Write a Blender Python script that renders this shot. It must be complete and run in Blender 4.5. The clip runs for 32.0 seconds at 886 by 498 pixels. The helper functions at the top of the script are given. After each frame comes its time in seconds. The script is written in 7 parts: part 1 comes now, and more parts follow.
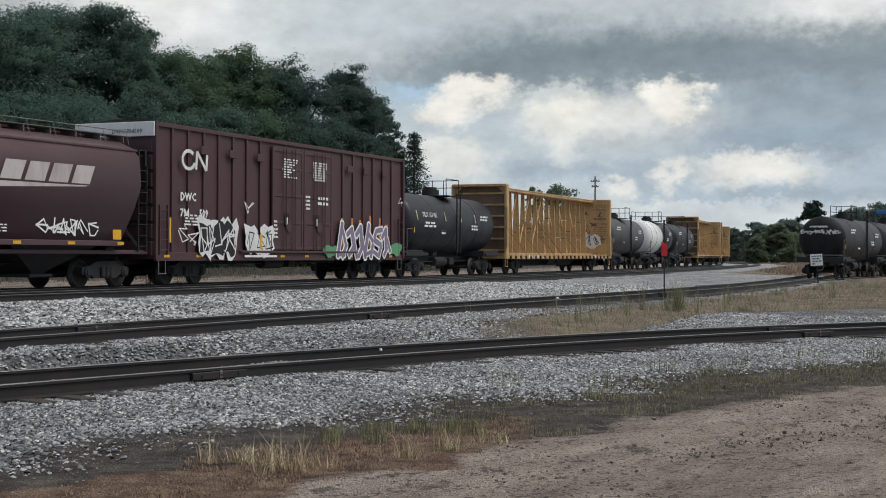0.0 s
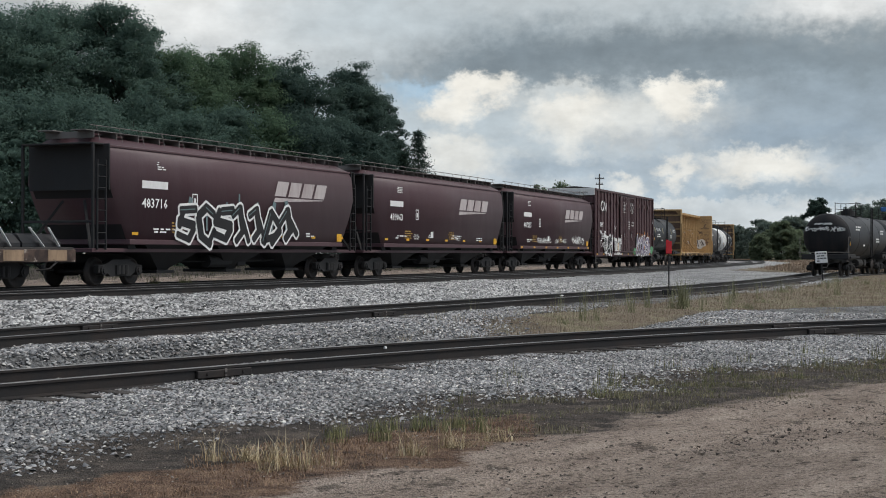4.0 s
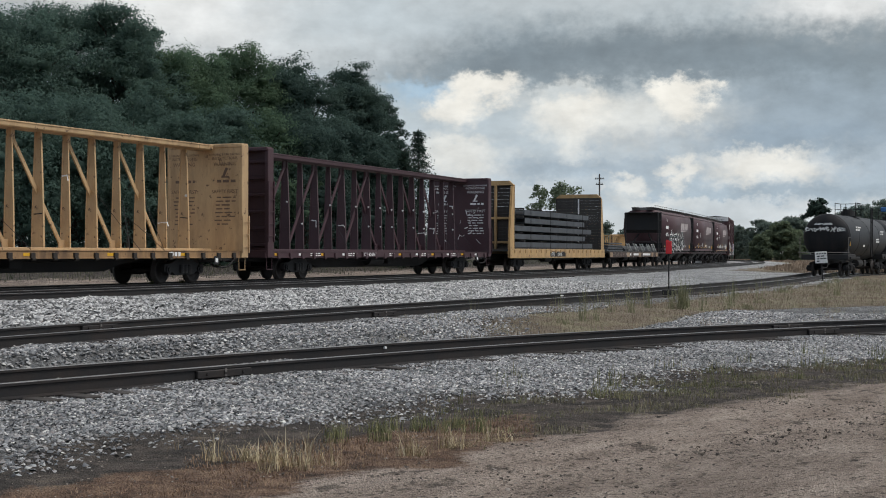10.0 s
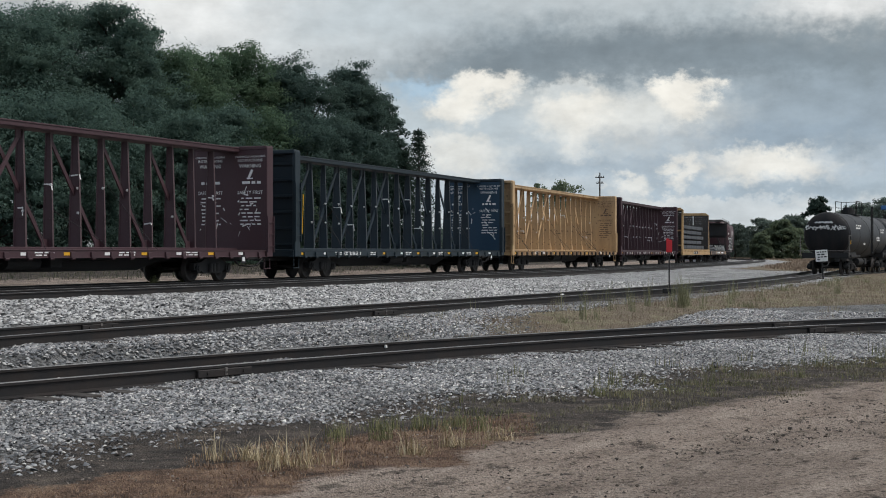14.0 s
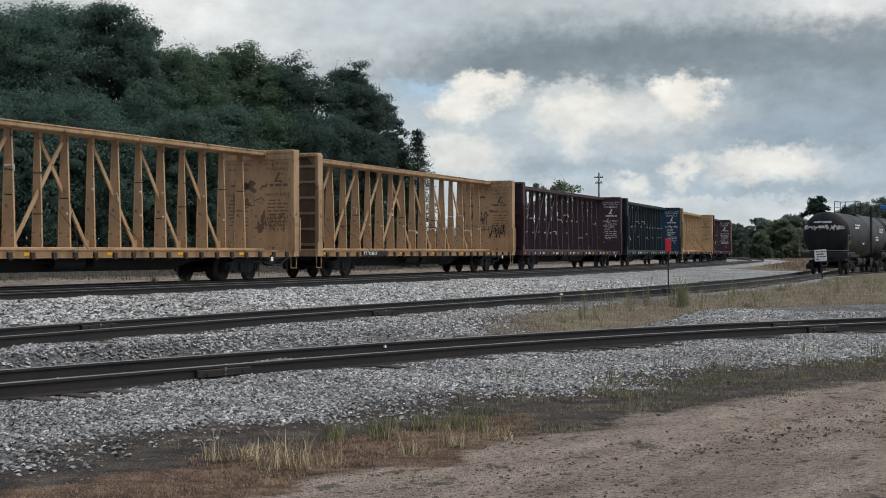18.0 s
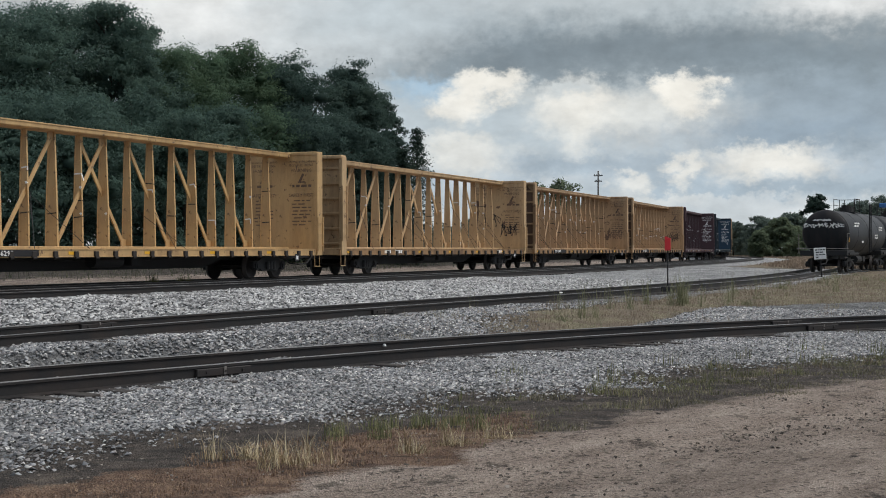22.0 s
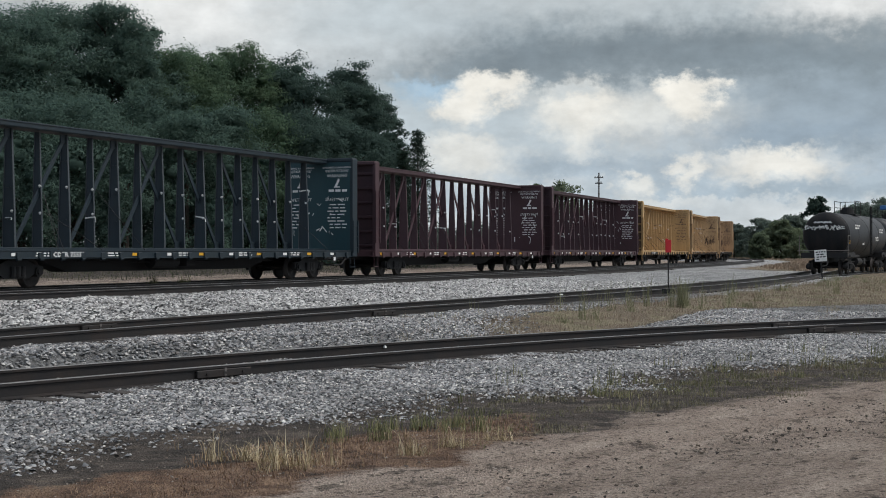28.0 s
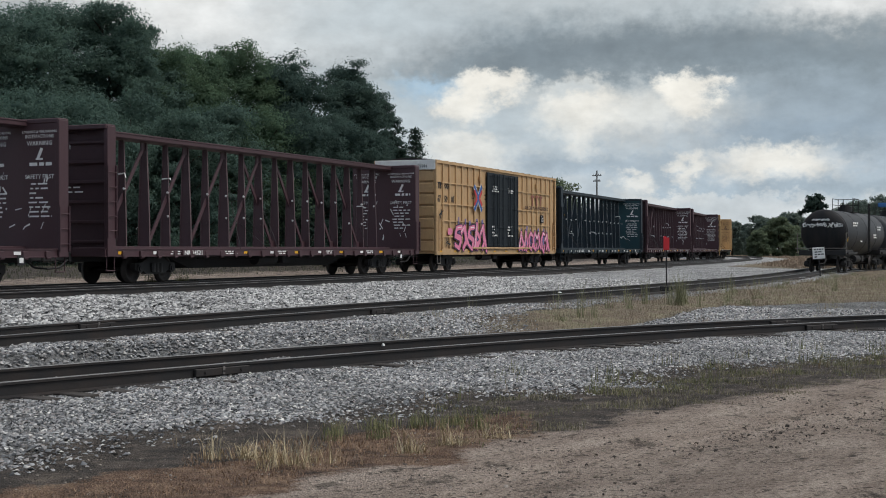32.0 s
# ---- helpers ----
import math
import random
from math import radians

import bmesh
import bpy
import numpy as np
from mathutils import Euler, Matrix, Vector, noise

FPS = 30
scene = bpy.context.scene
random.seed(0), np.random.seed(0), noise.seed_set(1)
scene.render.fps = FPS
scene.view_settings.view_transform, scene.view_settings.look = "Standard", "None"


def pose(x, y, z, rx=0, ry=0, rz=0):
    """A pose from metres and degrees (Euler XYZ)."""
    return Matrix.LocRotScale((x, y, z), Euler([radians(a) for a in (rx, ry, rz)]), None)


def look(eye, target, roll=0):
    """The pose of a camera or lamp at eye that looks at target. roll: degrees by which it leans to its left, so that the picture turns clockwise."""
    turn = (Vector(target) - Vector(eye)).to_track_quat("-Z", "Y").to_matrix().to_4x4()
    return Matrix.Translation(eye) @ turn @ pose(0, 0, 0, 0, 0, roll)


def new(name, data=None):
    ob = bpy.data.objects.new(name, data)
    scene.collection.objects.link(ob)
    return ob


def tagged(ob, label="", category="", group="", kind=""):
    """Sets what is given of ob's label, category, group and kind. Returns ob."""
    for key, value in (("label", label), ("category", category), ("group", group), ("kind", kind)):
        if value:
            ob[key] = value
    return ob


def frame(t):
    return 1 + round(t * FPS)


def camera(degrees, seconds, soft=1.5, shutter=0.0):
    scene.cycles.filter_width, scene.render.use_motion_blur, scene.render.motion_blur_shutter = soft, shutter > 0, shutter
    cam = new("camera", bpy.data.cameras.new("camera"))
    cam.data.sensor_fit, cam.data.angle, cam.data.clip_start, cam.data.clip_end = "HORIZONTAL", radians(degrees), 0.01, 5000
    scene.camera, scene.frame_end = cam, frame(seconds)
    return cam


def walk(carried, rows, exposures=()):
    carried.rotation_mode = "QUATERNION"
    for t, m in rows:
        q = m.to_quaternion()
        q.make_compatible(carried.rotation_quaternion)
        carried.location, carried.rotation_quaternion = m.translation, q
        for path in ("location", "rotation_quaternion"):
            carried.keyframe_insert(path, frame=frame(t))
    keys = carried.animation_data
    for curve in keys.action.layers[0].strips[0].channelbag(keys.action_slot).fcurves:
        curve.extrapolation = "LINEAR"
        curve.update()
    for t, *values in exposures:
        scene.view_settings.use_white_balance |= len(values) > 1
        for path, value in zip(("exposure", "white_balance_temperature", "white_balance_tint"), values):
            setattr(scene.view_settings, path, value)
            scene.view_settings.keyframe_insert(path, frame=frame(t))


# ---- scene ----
# ---------------------------------------------------------------- camera
LENS = 2517.6          # focal length in widths of 1/1568
EYE = (0.0, 0.0, 1.70)
cam = camera(2 * math.degrees(math.atan(784 / LENS)), 32.0, soft=1.0)


def aim(turn, tilt, roll):
    a, b = radians(turn), radians(tilt)
    return look(EYE, (EYE[0] - math.sin(a) * 100, EYE[1] + math.cos(a) * 100, EYE[2] + math.tan(b) * 100), roll)


# a camera held almost still: turn to the left, tilt up and roll in degrees
walk(cam, [
    (0, aim(-0.1907, 0.2497, 0.179)),
    (0.5, aim(-0.0516, 0.2138, 0.179)),
    (1, aim(-0.0189, 0.2144, 0.174)),
    (1.5, aim(-0.0108, 0.2138, 0.179)),
    (2, aim(-0.0015, 0.2130, 0.187)),
    (2.5, aim(-0.0091, 0.2031, 0.110)),
    (3, aim(-0.0177, 0.1816, 0.148)),
    (3.5, aim(-0.0021, 0.1700, 0.098)),
    (5.5, aim(-0.0236, 0.1387, 0.081)),
    (6, aim(-0.0276, 0.1388, 0.080)),
    (6.5, aim(-0.0300, 0.1193, 0.021)),
    (7, aim(-0.0223, 0.1338, 0.113)),
    (7.5, aim(-0.0187, 0.1382, 0.096)),
    (8, aim(-0.0183, 0.1635, 0.114)),
    (8.5, aim(-0.0190, 0.1529, 0.081)),
    (9, aim(-0.0188, 0.1592, 0.091)),
    (9.5, aim(-0.0201, 0.1506, 0.032)),
    (10, aim(-0.0149, 0.1645, 0.104)),
    (10.5, aim(-0.0087, 0.1504, 0.035)),
    (11, aim(-0.0088, 0.1227, 0.011)),
    (11.5, aim(-0.0050, 0.1234, -0.002)),
    (12, aim(-0.0049, 0.1205, 0.001)),
    (12.5, aim(-0.0021, 0.1228, 0.008)),
    (13, aim(0.0000, 0.1183, 0.000)),
    (13.5, aim(0.0001, 0.1228, 0.010)),
    (14, aim(0.0004, 0.1189, 0.025)),
    (14.5, aim(-0.0026, 0.1186, 0.028)),
    (16.5, aim(-0.0255, 0.1077, 0.022)),
    (17, aim(-0.0308, 0.0937, -0.018)),
    (17.5, aim(-0.0308, 0.0937, -0.018)),
    (18, aim(-0.0353, 0.1166, -0.011)),
    (18.5, aim(-0.0308, 0.0937, -0.018)),
    (19, aim(-0.0489, 0.1226, 0.014)),
    (19.5, aim(-0.0478, 0.1276, -0.007)),
    (20, aim(-0.0325, 0.1178, 0.008)),
    (20.5, aim(-0.0413, 0.1163, -0.002)),
    (21, aim(-0.0344, 0.1009, -0.042)),
    (21.5, aim(-0.0427, 0.0859, -0.116)),
    (22, aim(-0.0584, 0.0591, -0.087)),
    (22.5, aim(-0.0585, 0.0485, -0.088)),
    (23, aim(-0.0634, 0.0667, -0.083)),
    (23.5, aim(-0.0645, 0.0549, -0.120)),
    (24, aim(-0.0492, 0.0909, -0.022)),
    (24.5, aim(-0.0494, 0.1245, -0.034)),
    (25, aim(-0.0409, 0.1056, -0.060)),
    (25.5, aim(-0.0445, 0.1055, -0.056)),
    (27.5, aim(-0.0474, 0.1156, -0.094)),
    (28, aim(-0.0355, 0.1290, -0.021)),
    (28.5, aim(-0.0359, 0.1254, -0.043)),
    (29, aim(-0.0335, 0.1291, -0.022)),
    (29.5, aim(-0.0337, 0.1358, -0.042)),
    (30, aim(-0.0573, 0.0985, -0.150)),
    (30.5, aim(-0.0919, 0.0372, -0.162)),
    (31, aim(-0.1055, 0.0194, -0.227)),
    (31.5, aim(-0.1340, 0.0251, -0.224)),
    (32, aim(-0.1096, 0.0509, -0.118)),
])

# ---------------------------------------------------------------- sky, sun
world = bpy.data.worlds.new("world")
scene.world = world
world.use_nodes = True
wn = world.node_tree
sky = wn.nodes.new("ShaderNodeTexSky")
sky.sky_type = "NISHITA"
sky.sun_disc = False
sky.sun_elevation = radians(57)
sky.sun_rotation = radians(110)
sky.air_density, sky.dust_density, sky.ozone_density = 1.0, 3.0, 1.0
veil = wn.nodes.new("ShaderNodeMix")
veil.data_type = "RGBA"
veil.inputs[0].default_value = 0.6
veil.inputs[7].default_value = (5.6, 6.7, 7.95, 1)      # flat cloud cover
wn.links.new(sky.outputs[0], veil.inputs[6])
bg = wn.nodes["Background"]
wn.links.new(veil.outputs[2], bg.inputs[0])
bg.inputs[1].default_value = 0.083
sun = new("sun", bpy.data.lights.new("sun", "SUN"))
sun.data.energy = 2.1
sun.data.angle = radians(26)
sun.data.color = (1.0, 0.97, 0.935)
sun.matrix_world = look((62, 17, 104), (0, 40, 0))
scene.view_settings.exposure = 0.0

# ---------------------------------------------------------------- materials
MATS = {}


def nodes_of(m):
    m.use_nodes = True
    return m.node_tree.nodes, m.node_tree.links, m.node_tree.nodes["Principled BSDF"]


def paint(name, rgb, rough=0.5, metal=0.0, dirt=(0.12, 0.09, 0.07), amount=0.35, scale=1.0, bump=0.15, streak=True, shift=0.12, wear=0.0, rust=(0.085, 0.048, 0.034), gloss=0.5):
    """Weathered paint: base colour, rust and road dirt at two scales, fine relief."""
    if name in MATS:
        return MATS[name]
    m = bpy.data.materials.new(name)
    n, l, b = nodes_of(m)
    tc = n.new("ShaderNodeTexCoord")
    mp = n.new("ShaderNodeMapping")
    mp.inputs["Scale"].default_value = (scale, scale, scale * (0.25 if streak else 1.0))
    l.new(tc.outputs["Object"], mp.inputs[0])
    big = n.new("ShaderNodeTexNoise")
    big.inputs["Scale"].default_value, big.inputs["Detail"].default_value, big.inputs["Roughness"].default_value = 1.7, 8, 0.65
    l.new(mp.outputs[0], big.inputs["Vector"])
    ramp = n.new("ShaderNodeMapRange")
    ramp.inputs[1].default_value, ramp.inputs[2].default_value = 0.42, 0.75
    ramp.inputs[3].default_value, ramp.inputs[4].default_value = 0.0, amount
    l.new(big.outputs[0], ramp.inputs[0])
    fine = n.new("ShaderNodeTexNoise")
    fine.inputs["Scale"].default_value, fine.inputs["Detail"].default_value = 22, 6
    l.new(mp.outputs[0], fine.inputs["Vector"])
    var = n.new("ShaderNodeMapRange")
    var.inputs[3].default_value, var.inputs[4].default_value = 1 - shift, 1 + shift
    l.new(fine.outputs[0], var.inputs[0])
    mul = n.new("ShaderNodeVectorMath")
    mul.operation = "SCALE"
    mul.inputs[0].default_value = rgb
    l.new(var.outputs[0], mul.inputs["Scale"])
    mix = n.new("ShaderNodeMix")
    mix.data_type = "RGBA"
    mix.inputs[7].default_value = (*dirt, 1)
    l.new(ramp.outputs[0], mix.inputs[0])
    l.new(mul.outputs[0], mix.inputs[6])
    top = mix.outputs[2]
    if wear:
        # scrapes and rust spots with edges of their own
        spot_ = n.new("ShaderNodeTexNoise")
        spot_.inputs["Scale"].default_value, spot_.inputs["Detail"].default_value, spot_.inputs["Roughness"].default_value = 3.6, 9, 0.72
        l.new(tc.outputs["Object"], spot_.inputs["Vector"])
        sm = n.new("ShaderNodeMapRange")
        sm.inputs[1].default_value, sm.inputs[2].default_value, sm.inputs[4].default_value = 0.585, 0.635, wear
        l.new(spot_.outputs[0], sm.inputs[0])
        m2 = n.new("ShaderNodeMix")
        m2.data_type = "RGBA"
        m2.inputs[7].default_value = (*rust, 1)
        l.new(sm.outputs[0], m2.inputs[0])
        l.new(top, m2.inputs[6])
        top = m2.outputs[2]
    l.new(top, b.inputs["Base Color"])
    rr = n.new("ShaderNodeMapRange")
    rr.inputs[3].default_value, rr.inputs[4].default_value = rough - 0.08, min(1, rough + 0.22)
    l.new(big.outputs[0], rr.inputs[0])
    l.new(rr.outputs[0], b.inputs["Roughness"])
    b.inputs["Metallic"].default_value = metal
    b.inputs["Specular IOR Level"].default_value = gloss
    bp = n.new("ShaderNodeBump")
    bp.inputs["Strength"].default_value, bp.inputs["Distance"].default_value = bump, 0.02
    l.new(fine.outputs[0], bp.inputs["Height"])
    l.new(bp.outputs[0], b.inputs["Normal"])
    MATS[name] = m
    return m


def island(name, ramp, rough=0.9, spread=0.0, by="Random Per Island"):
    """Many small pieces, each with a tone of its own."""
    m = bpy.data.materials.new(name)
    n, l, b = nodes_of(m)
    g = n.new("ShaderNodeNewGeometry")
    r = n.new("ShaderNodeValToRGB")
    while len(r.color_ramp.elements) < len(ramp):
        r.color_ramp.elements.new(0.5)
    for e, (p, c) in zip(r.color_ramp.elements, ramp):
        e.position, e.color = p, (*c, 1)
    l.new(g.outputs[by], r.inputs[0])
    tc = n.new("ShaderNodeTexCoord")
    nz = n.new("ShaderNodeTexNoise")
    nz.inputs["Scale"].default_value, nz.inputs["Detail"].default_value = 0.35, 5
    l.new(tc.outputs["Object"], nz.inputs["Vector"])
    mr = n.new("ShaderNodeMapRange")
    mr.inputs[1].default_value, mr.inputs[2].default_value = 0.3, 0.7
    mr.inputs[3].default_value, mr.inputs[4].default_value = 1 - spread, 1 + spread
    l.new(nz.outputs[0], mr.inputs[0])
    mul = n.new("ShaderNodeVectorMath")
    mul.operation = "SCALE"
    l.new(r.outputs[0], mul.inputs[0])
    l.new(mr.outputs[0], mul.inputs["Scale"])
    l.new(mul.outputs[0], b.inputs["Base Color"])
    b.inputs["Roughness"].default_value = rough
    b.inputs["Specular IOR Level"].default_value = 0.25
    return m


MAROON = paint("maroon_paint", (0.060, 0.027, 0.033), 0.5, dirt=(0.065, 0.046, 0.05), amount=0.3, wear=0.25, rust=(0.022, 0.014, 0.014))
# lighter copy of the maroon: light on the post flanges put into colour
MAROONLIT = paint("lit_maroon_edge", (0.088, 0.056, 0.060), 0.6, dirt=(0.05, 0.04, 0.042), amount=0.5)
HOPPER = paint("hopper_paint", (0.078, 0.038, 0.045), 0.45, dirt=(0.12, 0.088, 0.09), amount=0.35)
BOXRED = paint("boxcar_red_paint", (0.066, 0.029, 0.033), 0.5, amount=0.2)
YELLOW = paint("yellow_paint", (0.52, 0.350, 0.185), 0.55, dirt=(0.17, 0.105, 0.06), amount=0.65, wear=0.85, rust=(0.06, 0.034, 0.024))
GOLD = paint("golden_paint", (0.52, 0.335, 0.150), 0.5, dirt=(0.19, 0.115, 0.06), amount=0.65, wear=0.8)
TAN = paint("faded_tan_paint", (0.45, 0.292, 0.160), 0.6, dirt=(0.14, 0.086, 0.052), amount=0.75, wear=0.9, rust=(0.06, 0.034, 0.024))
SILLTAN = paint("grimy_tan_sill", (0.33, 0.195, 0.09), 0.65, dirt=(0.06, 0.038, 0.028), amount=0.95, wear=0.9)
INK = paint("faded_dark_stencil", (0.13, 0.085, 0.06), 0.7, dirt=(0.28, 0.19, 0.12), amount=0.7, bump=0.0)
# far pole: wood colour lightened to carry the haze
POLEWOOD = paint("pole_wood_hazed", (0.12, 0.115, 0.11), 0.9)
BOXYEL = paint("boxcar_yellow_paint", (0.50, 0.322, 0.160), 0.5, dirt=(0.24, 0.145, 0.09), amount=0.45, wear=0.3)
# brown of the rust patches, and of the end sheets painted as shaded
RUSTSHADE = paint("rust_shade_brown", (0.17, 0.105, 0.07), 0.75, dirt=(0.07, 0.045, 0.035), amount=0.6)
NAVY = paint("dark_blue_paint", (0.010, 0.022, 0.032), 0.5, dirt=(0.03, 0.035, 0.03), amount=0.4)
# lighter copy of the blue, again for lit flange edges
NAVYLIT = paint("lit_blue_edge", (0.055, 0.068, 0.076), 0.6, dirt=(0.03, 0.035, 0.04), amount=0.5)
NAVYP = paint("blue_panel_paint", (0.012, 0.045, 0.085), 0.5, dirt=(0.03, 0.04, 0.05), amount=0.3)
BLACK = paint("black_tank_paint", (0.016, 0.019, 0.024), 0.42, dirt=(0.04, 0.042, 0.045), amount=0.3, gloss=0.45)
TANKEND = paint("black_tank_end", (0.009, 0.010, 0.012), 0.55, amount=0.15, gloss=0.2)
TEAL = paint("teal_panel_paint", (0.010, 0.050, 0.062), 0.5, dirt=(0.03, 0.04, 0.045), amount=0.3)
EMBLEM = paint("faded_emblem", (0.50, 0.45, 0.44), 0.65, dirt=(0.20, 0.13, 0.13), amount=0.6, bump=0.0)
PARKED = paint("parked_tank_paint", (0.026, 0.029, 0.034), 0.5, dirt=(0.055, 0.055, 0.058), amount=0.4, gloss=0.4)
GREYTANK = paint("dusty_tank_paint", (0.055, 0.056, 0.060), 0.5, dirt=(0.10, 0.07, 0.05), amount=0.5)
IRON = paint("dark_iron", (0.015, 0.015, 0.016), 0.7, dirt=(0.030, 0.026, 0.023), amount=0.5)
WHEEL = paint("wheel_steel", (0.024, 0.021, 0.020), 0.6, metal=0.3, amount=0.4, streak=False)
WHITE = paint("white_paint", (0.74, 0.74, 0.72), 0.6, dirt=(0.35, 0.33, 0.3), amount=0.4)
STENCIL = paint("white_stencil", (0.80, 0.80, 0.78), 0.65, dirt=(0.36, 0.33, 0.32), amount=0.28, bump=0.0)
PALEYEL = paint("pale_yellow_tape", (0.62, 0.55, 0.34), 0.5, amount=0.2, bump=0.0)
OCHRE = paint("ochre_stencil", (0.40, 0.24, 0.05), 0.6, amount=0.3, bump=0.0)
REFLECT = paint("yellow_reflector", (0.75, 0.40, 0.02), 0.35, amount=0.15, bump=0.0)
DOORBLUE = paint("blue_grey_door_paint", (0.008, 0.013, 0.018), 0.55, dirt=(0.03, 0.032, 0.034), amount=0.3, gloss=0.25)
WOOD = paint("grey_wood", (0.055, 0.05, 0.047), 0.85, dirt=(0.02, 0.018, 0.016), amount=0.6, scale=1.5)
STEEL = paint("dark_steel_load", (0.072, 0.080, 0.090), 0.55, dirt=(0.02, 0.018, 0.016), amount=0.4)
TARP = paint("black_wrap", (0.014, 0.015, 0.018), 0.35, amount=0.2)
PALE = paint("pale_metal", (0.16, 0.15, 0.14), 0.7)
RED = paint("red_paint", (0.62, 0.02, 0.03), 0.5, amount=0.2)
PINK = paint("pink_spray", (0.70, 0.21, 0.34), 0.7, amount=0.1, bump=0.0)
VIOLET = paint("violet_spray", (0.16, 0.14, 0.32), 0.7, amount=0.1, bump=0.0)
GRAPE = paint("dark_grape_spray", (0.05, 0.028, 0.07), 0.7, amount=0.1, bump=0.0)
SPRAYBLUE = paint("blue_spray", (0.03, 0.10, 0.30), 0.7, amount=0.1, bump=0.0)
SPRAYRED = paint("red_spray", (0.50, 0.05, 0.05), 0.7, amount=0.1, bump=0.0)
SPRAYBLACK = paint("black_spray", (0.012, 0.012, 0.014), 0.7, amount=0.1, bump=0.0)
SPRAYGREEN = paint("green_spray", (0.10, 0.30, 0.14), 0.7, amount=0.1, bump=0.0)
SPRAYORANGE = paint("orange_spray", (0.6, 0.22, 0.06), 0.7, amount=0.1, bump=0.0)
RAIL = paint("rail_steel", (0.020, 0.0185, 0.0185), 0.55, metal=0.2, dirt=(0.06, 0.04, 0.03), amount=0.5, streak=False)
RAILTOP = paint("rail_head", (0.20, 0.20, 0.20), 0.38, metal=0.8, dirt=(0.06, 0.05, 0.045), amount=0.5, streak=False)
TIE = paint("tie_wood", (0.045, 0.038, 0.033), 0.9, dirt=(0.02, 0.016, 0.014), amount=0.6)
PLASTICBLUE = paint("blue_paint", (0.03, 0.16, 0.42), 0.5)
BARK = paint("bark", (0.05, 0.04, 0.03), 0.95, dirt=(0.02, 0.017, 0.014), amount=0.6, scale=2.0, bump=0.6)

# ---------------------------------------------------------------- mesh helpers


class Shape:
    """Gathers plain pieces into one mesh."""

    def __init__(self):
        self.v, self.f = [], []

    def add(self, v, f):
        k = len(self.v)
        self.v += [tuple(p) for p in v]
        self.f += [tuple(k + i for i in q) for q in f]
        return self

    def box(self, x0, x1, y0, y1, z0, z1, c=0.0, m=None):
        if c <= 0:
            v = [(x, y, z) for x in (x0, x1) for y in (y0, y1) for z in (z0, z1)]
            f = [(0, 1, 3, 2), (4, 6, 7, 5), (0, 4, 5, 1), (2, 3, 7, 6), (0, 2, 6, 4), (1, 5, 7, 3)]
        else:
            bm = bmesh.new()
            bmesh.ops.create_cube(bm, size=1)
            bmesh.ops.transform(bm, verts=bm.verts, matrix=Matrix.Translation(((x0 + x1) / 2, (y0 + y1) / 2, (z0 + z1) / 2)) @ Matrix.Diagonal((x1 - x0, y1 - y0, z1 - z0, 1)))
            bmesh.ops.bevel(bm, geom=bm.edges[:], offset=c, segments=1, affect="EDGES")
            bm.verts.index_update()
            v = [p.co.copy() for p in bm.verts]
            f = [[p.index for p in q.verts] for q in bm.faces]
            bm.free()
        if m is not None:
            v = [m @ Vector(p) for p in v]
        return self.add(v, f)

    def beam(self, p, q, w, h, up=(0, 0, 1)):
        """A bar of w across by h deep from p to q."""
        p, q = Vector(p), Vector(q)
        d = (q - p).normalized()
        u = Vector(up)
        if abs(d.dot(u)) > 0.97:
            u = Vector((1, 0, 0))
        s = d.cross(u).normalized()
        t = s.cross(d)
        v = [e + s * a * w / 2 + t * b * h / 2 for e in (p, q) for a, b in ((-1, -1), (1, -1), (1, 1), (-1, 1))]
        return self.add(v, [(3, 2, 1, 0), (4, 5, 6, 7), (0, 1, 5, 4), (1, 2, 6, 5), (2, 3, 7, 6), (3, 0, 4, 7)])

    def tube(self, p, q, r, n=10, r2=None):
        p, q = Vector(p), Vector(q)
        d = (q - p).normalized()
        u = Vector((0, 0, 1)) if abs(d.z) < 0.9 else Vector((1, 0, 0))
        s = d.cross(u).normalized()
        t = s.cross(d)
        r2 = r if r2 is None else r2
        v = [e + (s * math.cos(a) + t * math.sin(a)) * k for e, k in ((p, r), (q, r2)) for a in [6.28318 * i / n for i in range(n)]]
        f = [(i, (i + 1) % n, n + (i + 1) % n, n + i) for i in range(n)] + [tuple(range(n))[::-1], tuple(range(n, 2 * n))]
        return self.add(v, f)

    def lathe(self, profile, n=24, m=None):
        """Turned about x: profile of (x, radius)."""
        v, f = [], []
        for x, r in profile:
            v += [(x, r * math.cos(6.28318 * i / n), r * math.sin(6.28318 * i / n)) for i in range(n)]
        for k in range(len(profile) - 1):
            f += [(k * n + i, (k + 1) * n + i, (k + 1) * n + (i + 1) % n, k * n + (i + 1) % n) for i in range(n)]
        e = (len(profile) - 1) * n
        f += [tuple(range(n)), tuple(range(e, e + n))[::-1]]
        if m is not None:
            v = [m @ Vector(p) for p in v]
        return self.add(v, f)

    def levels(self, rows):
        """Stacked rectangles: (z, half length, half width), or with a centre x."""
        v, f = [], []
        for r in rows:
            z, a, b = r[:3]
            c = r[3] if len(r) > 3 else 0
            v += [(c - a, -b, z), (c + a, -b, z), (c + a, b, z), (c - a, b, z)]
        for k in range(len(rows) - 1):
            f += [(4 * k + i, 4 * k + (i + 1) % 4, 4 * k + 4 + (i + 1) % 4, 4 * k + 4 + i) for i in range(4)]
        e = 4 * (len(rows) - 1)
        f += [(3, 2, 1, 0), (e, e + 1, e + 2, e + 3)]
        return self.add(v, f)

    def mesh(self, name, mat, smooth=False):
        me = bpy.data.meshes.new(name)
        me.from_pydata(self.v, [], self.f)
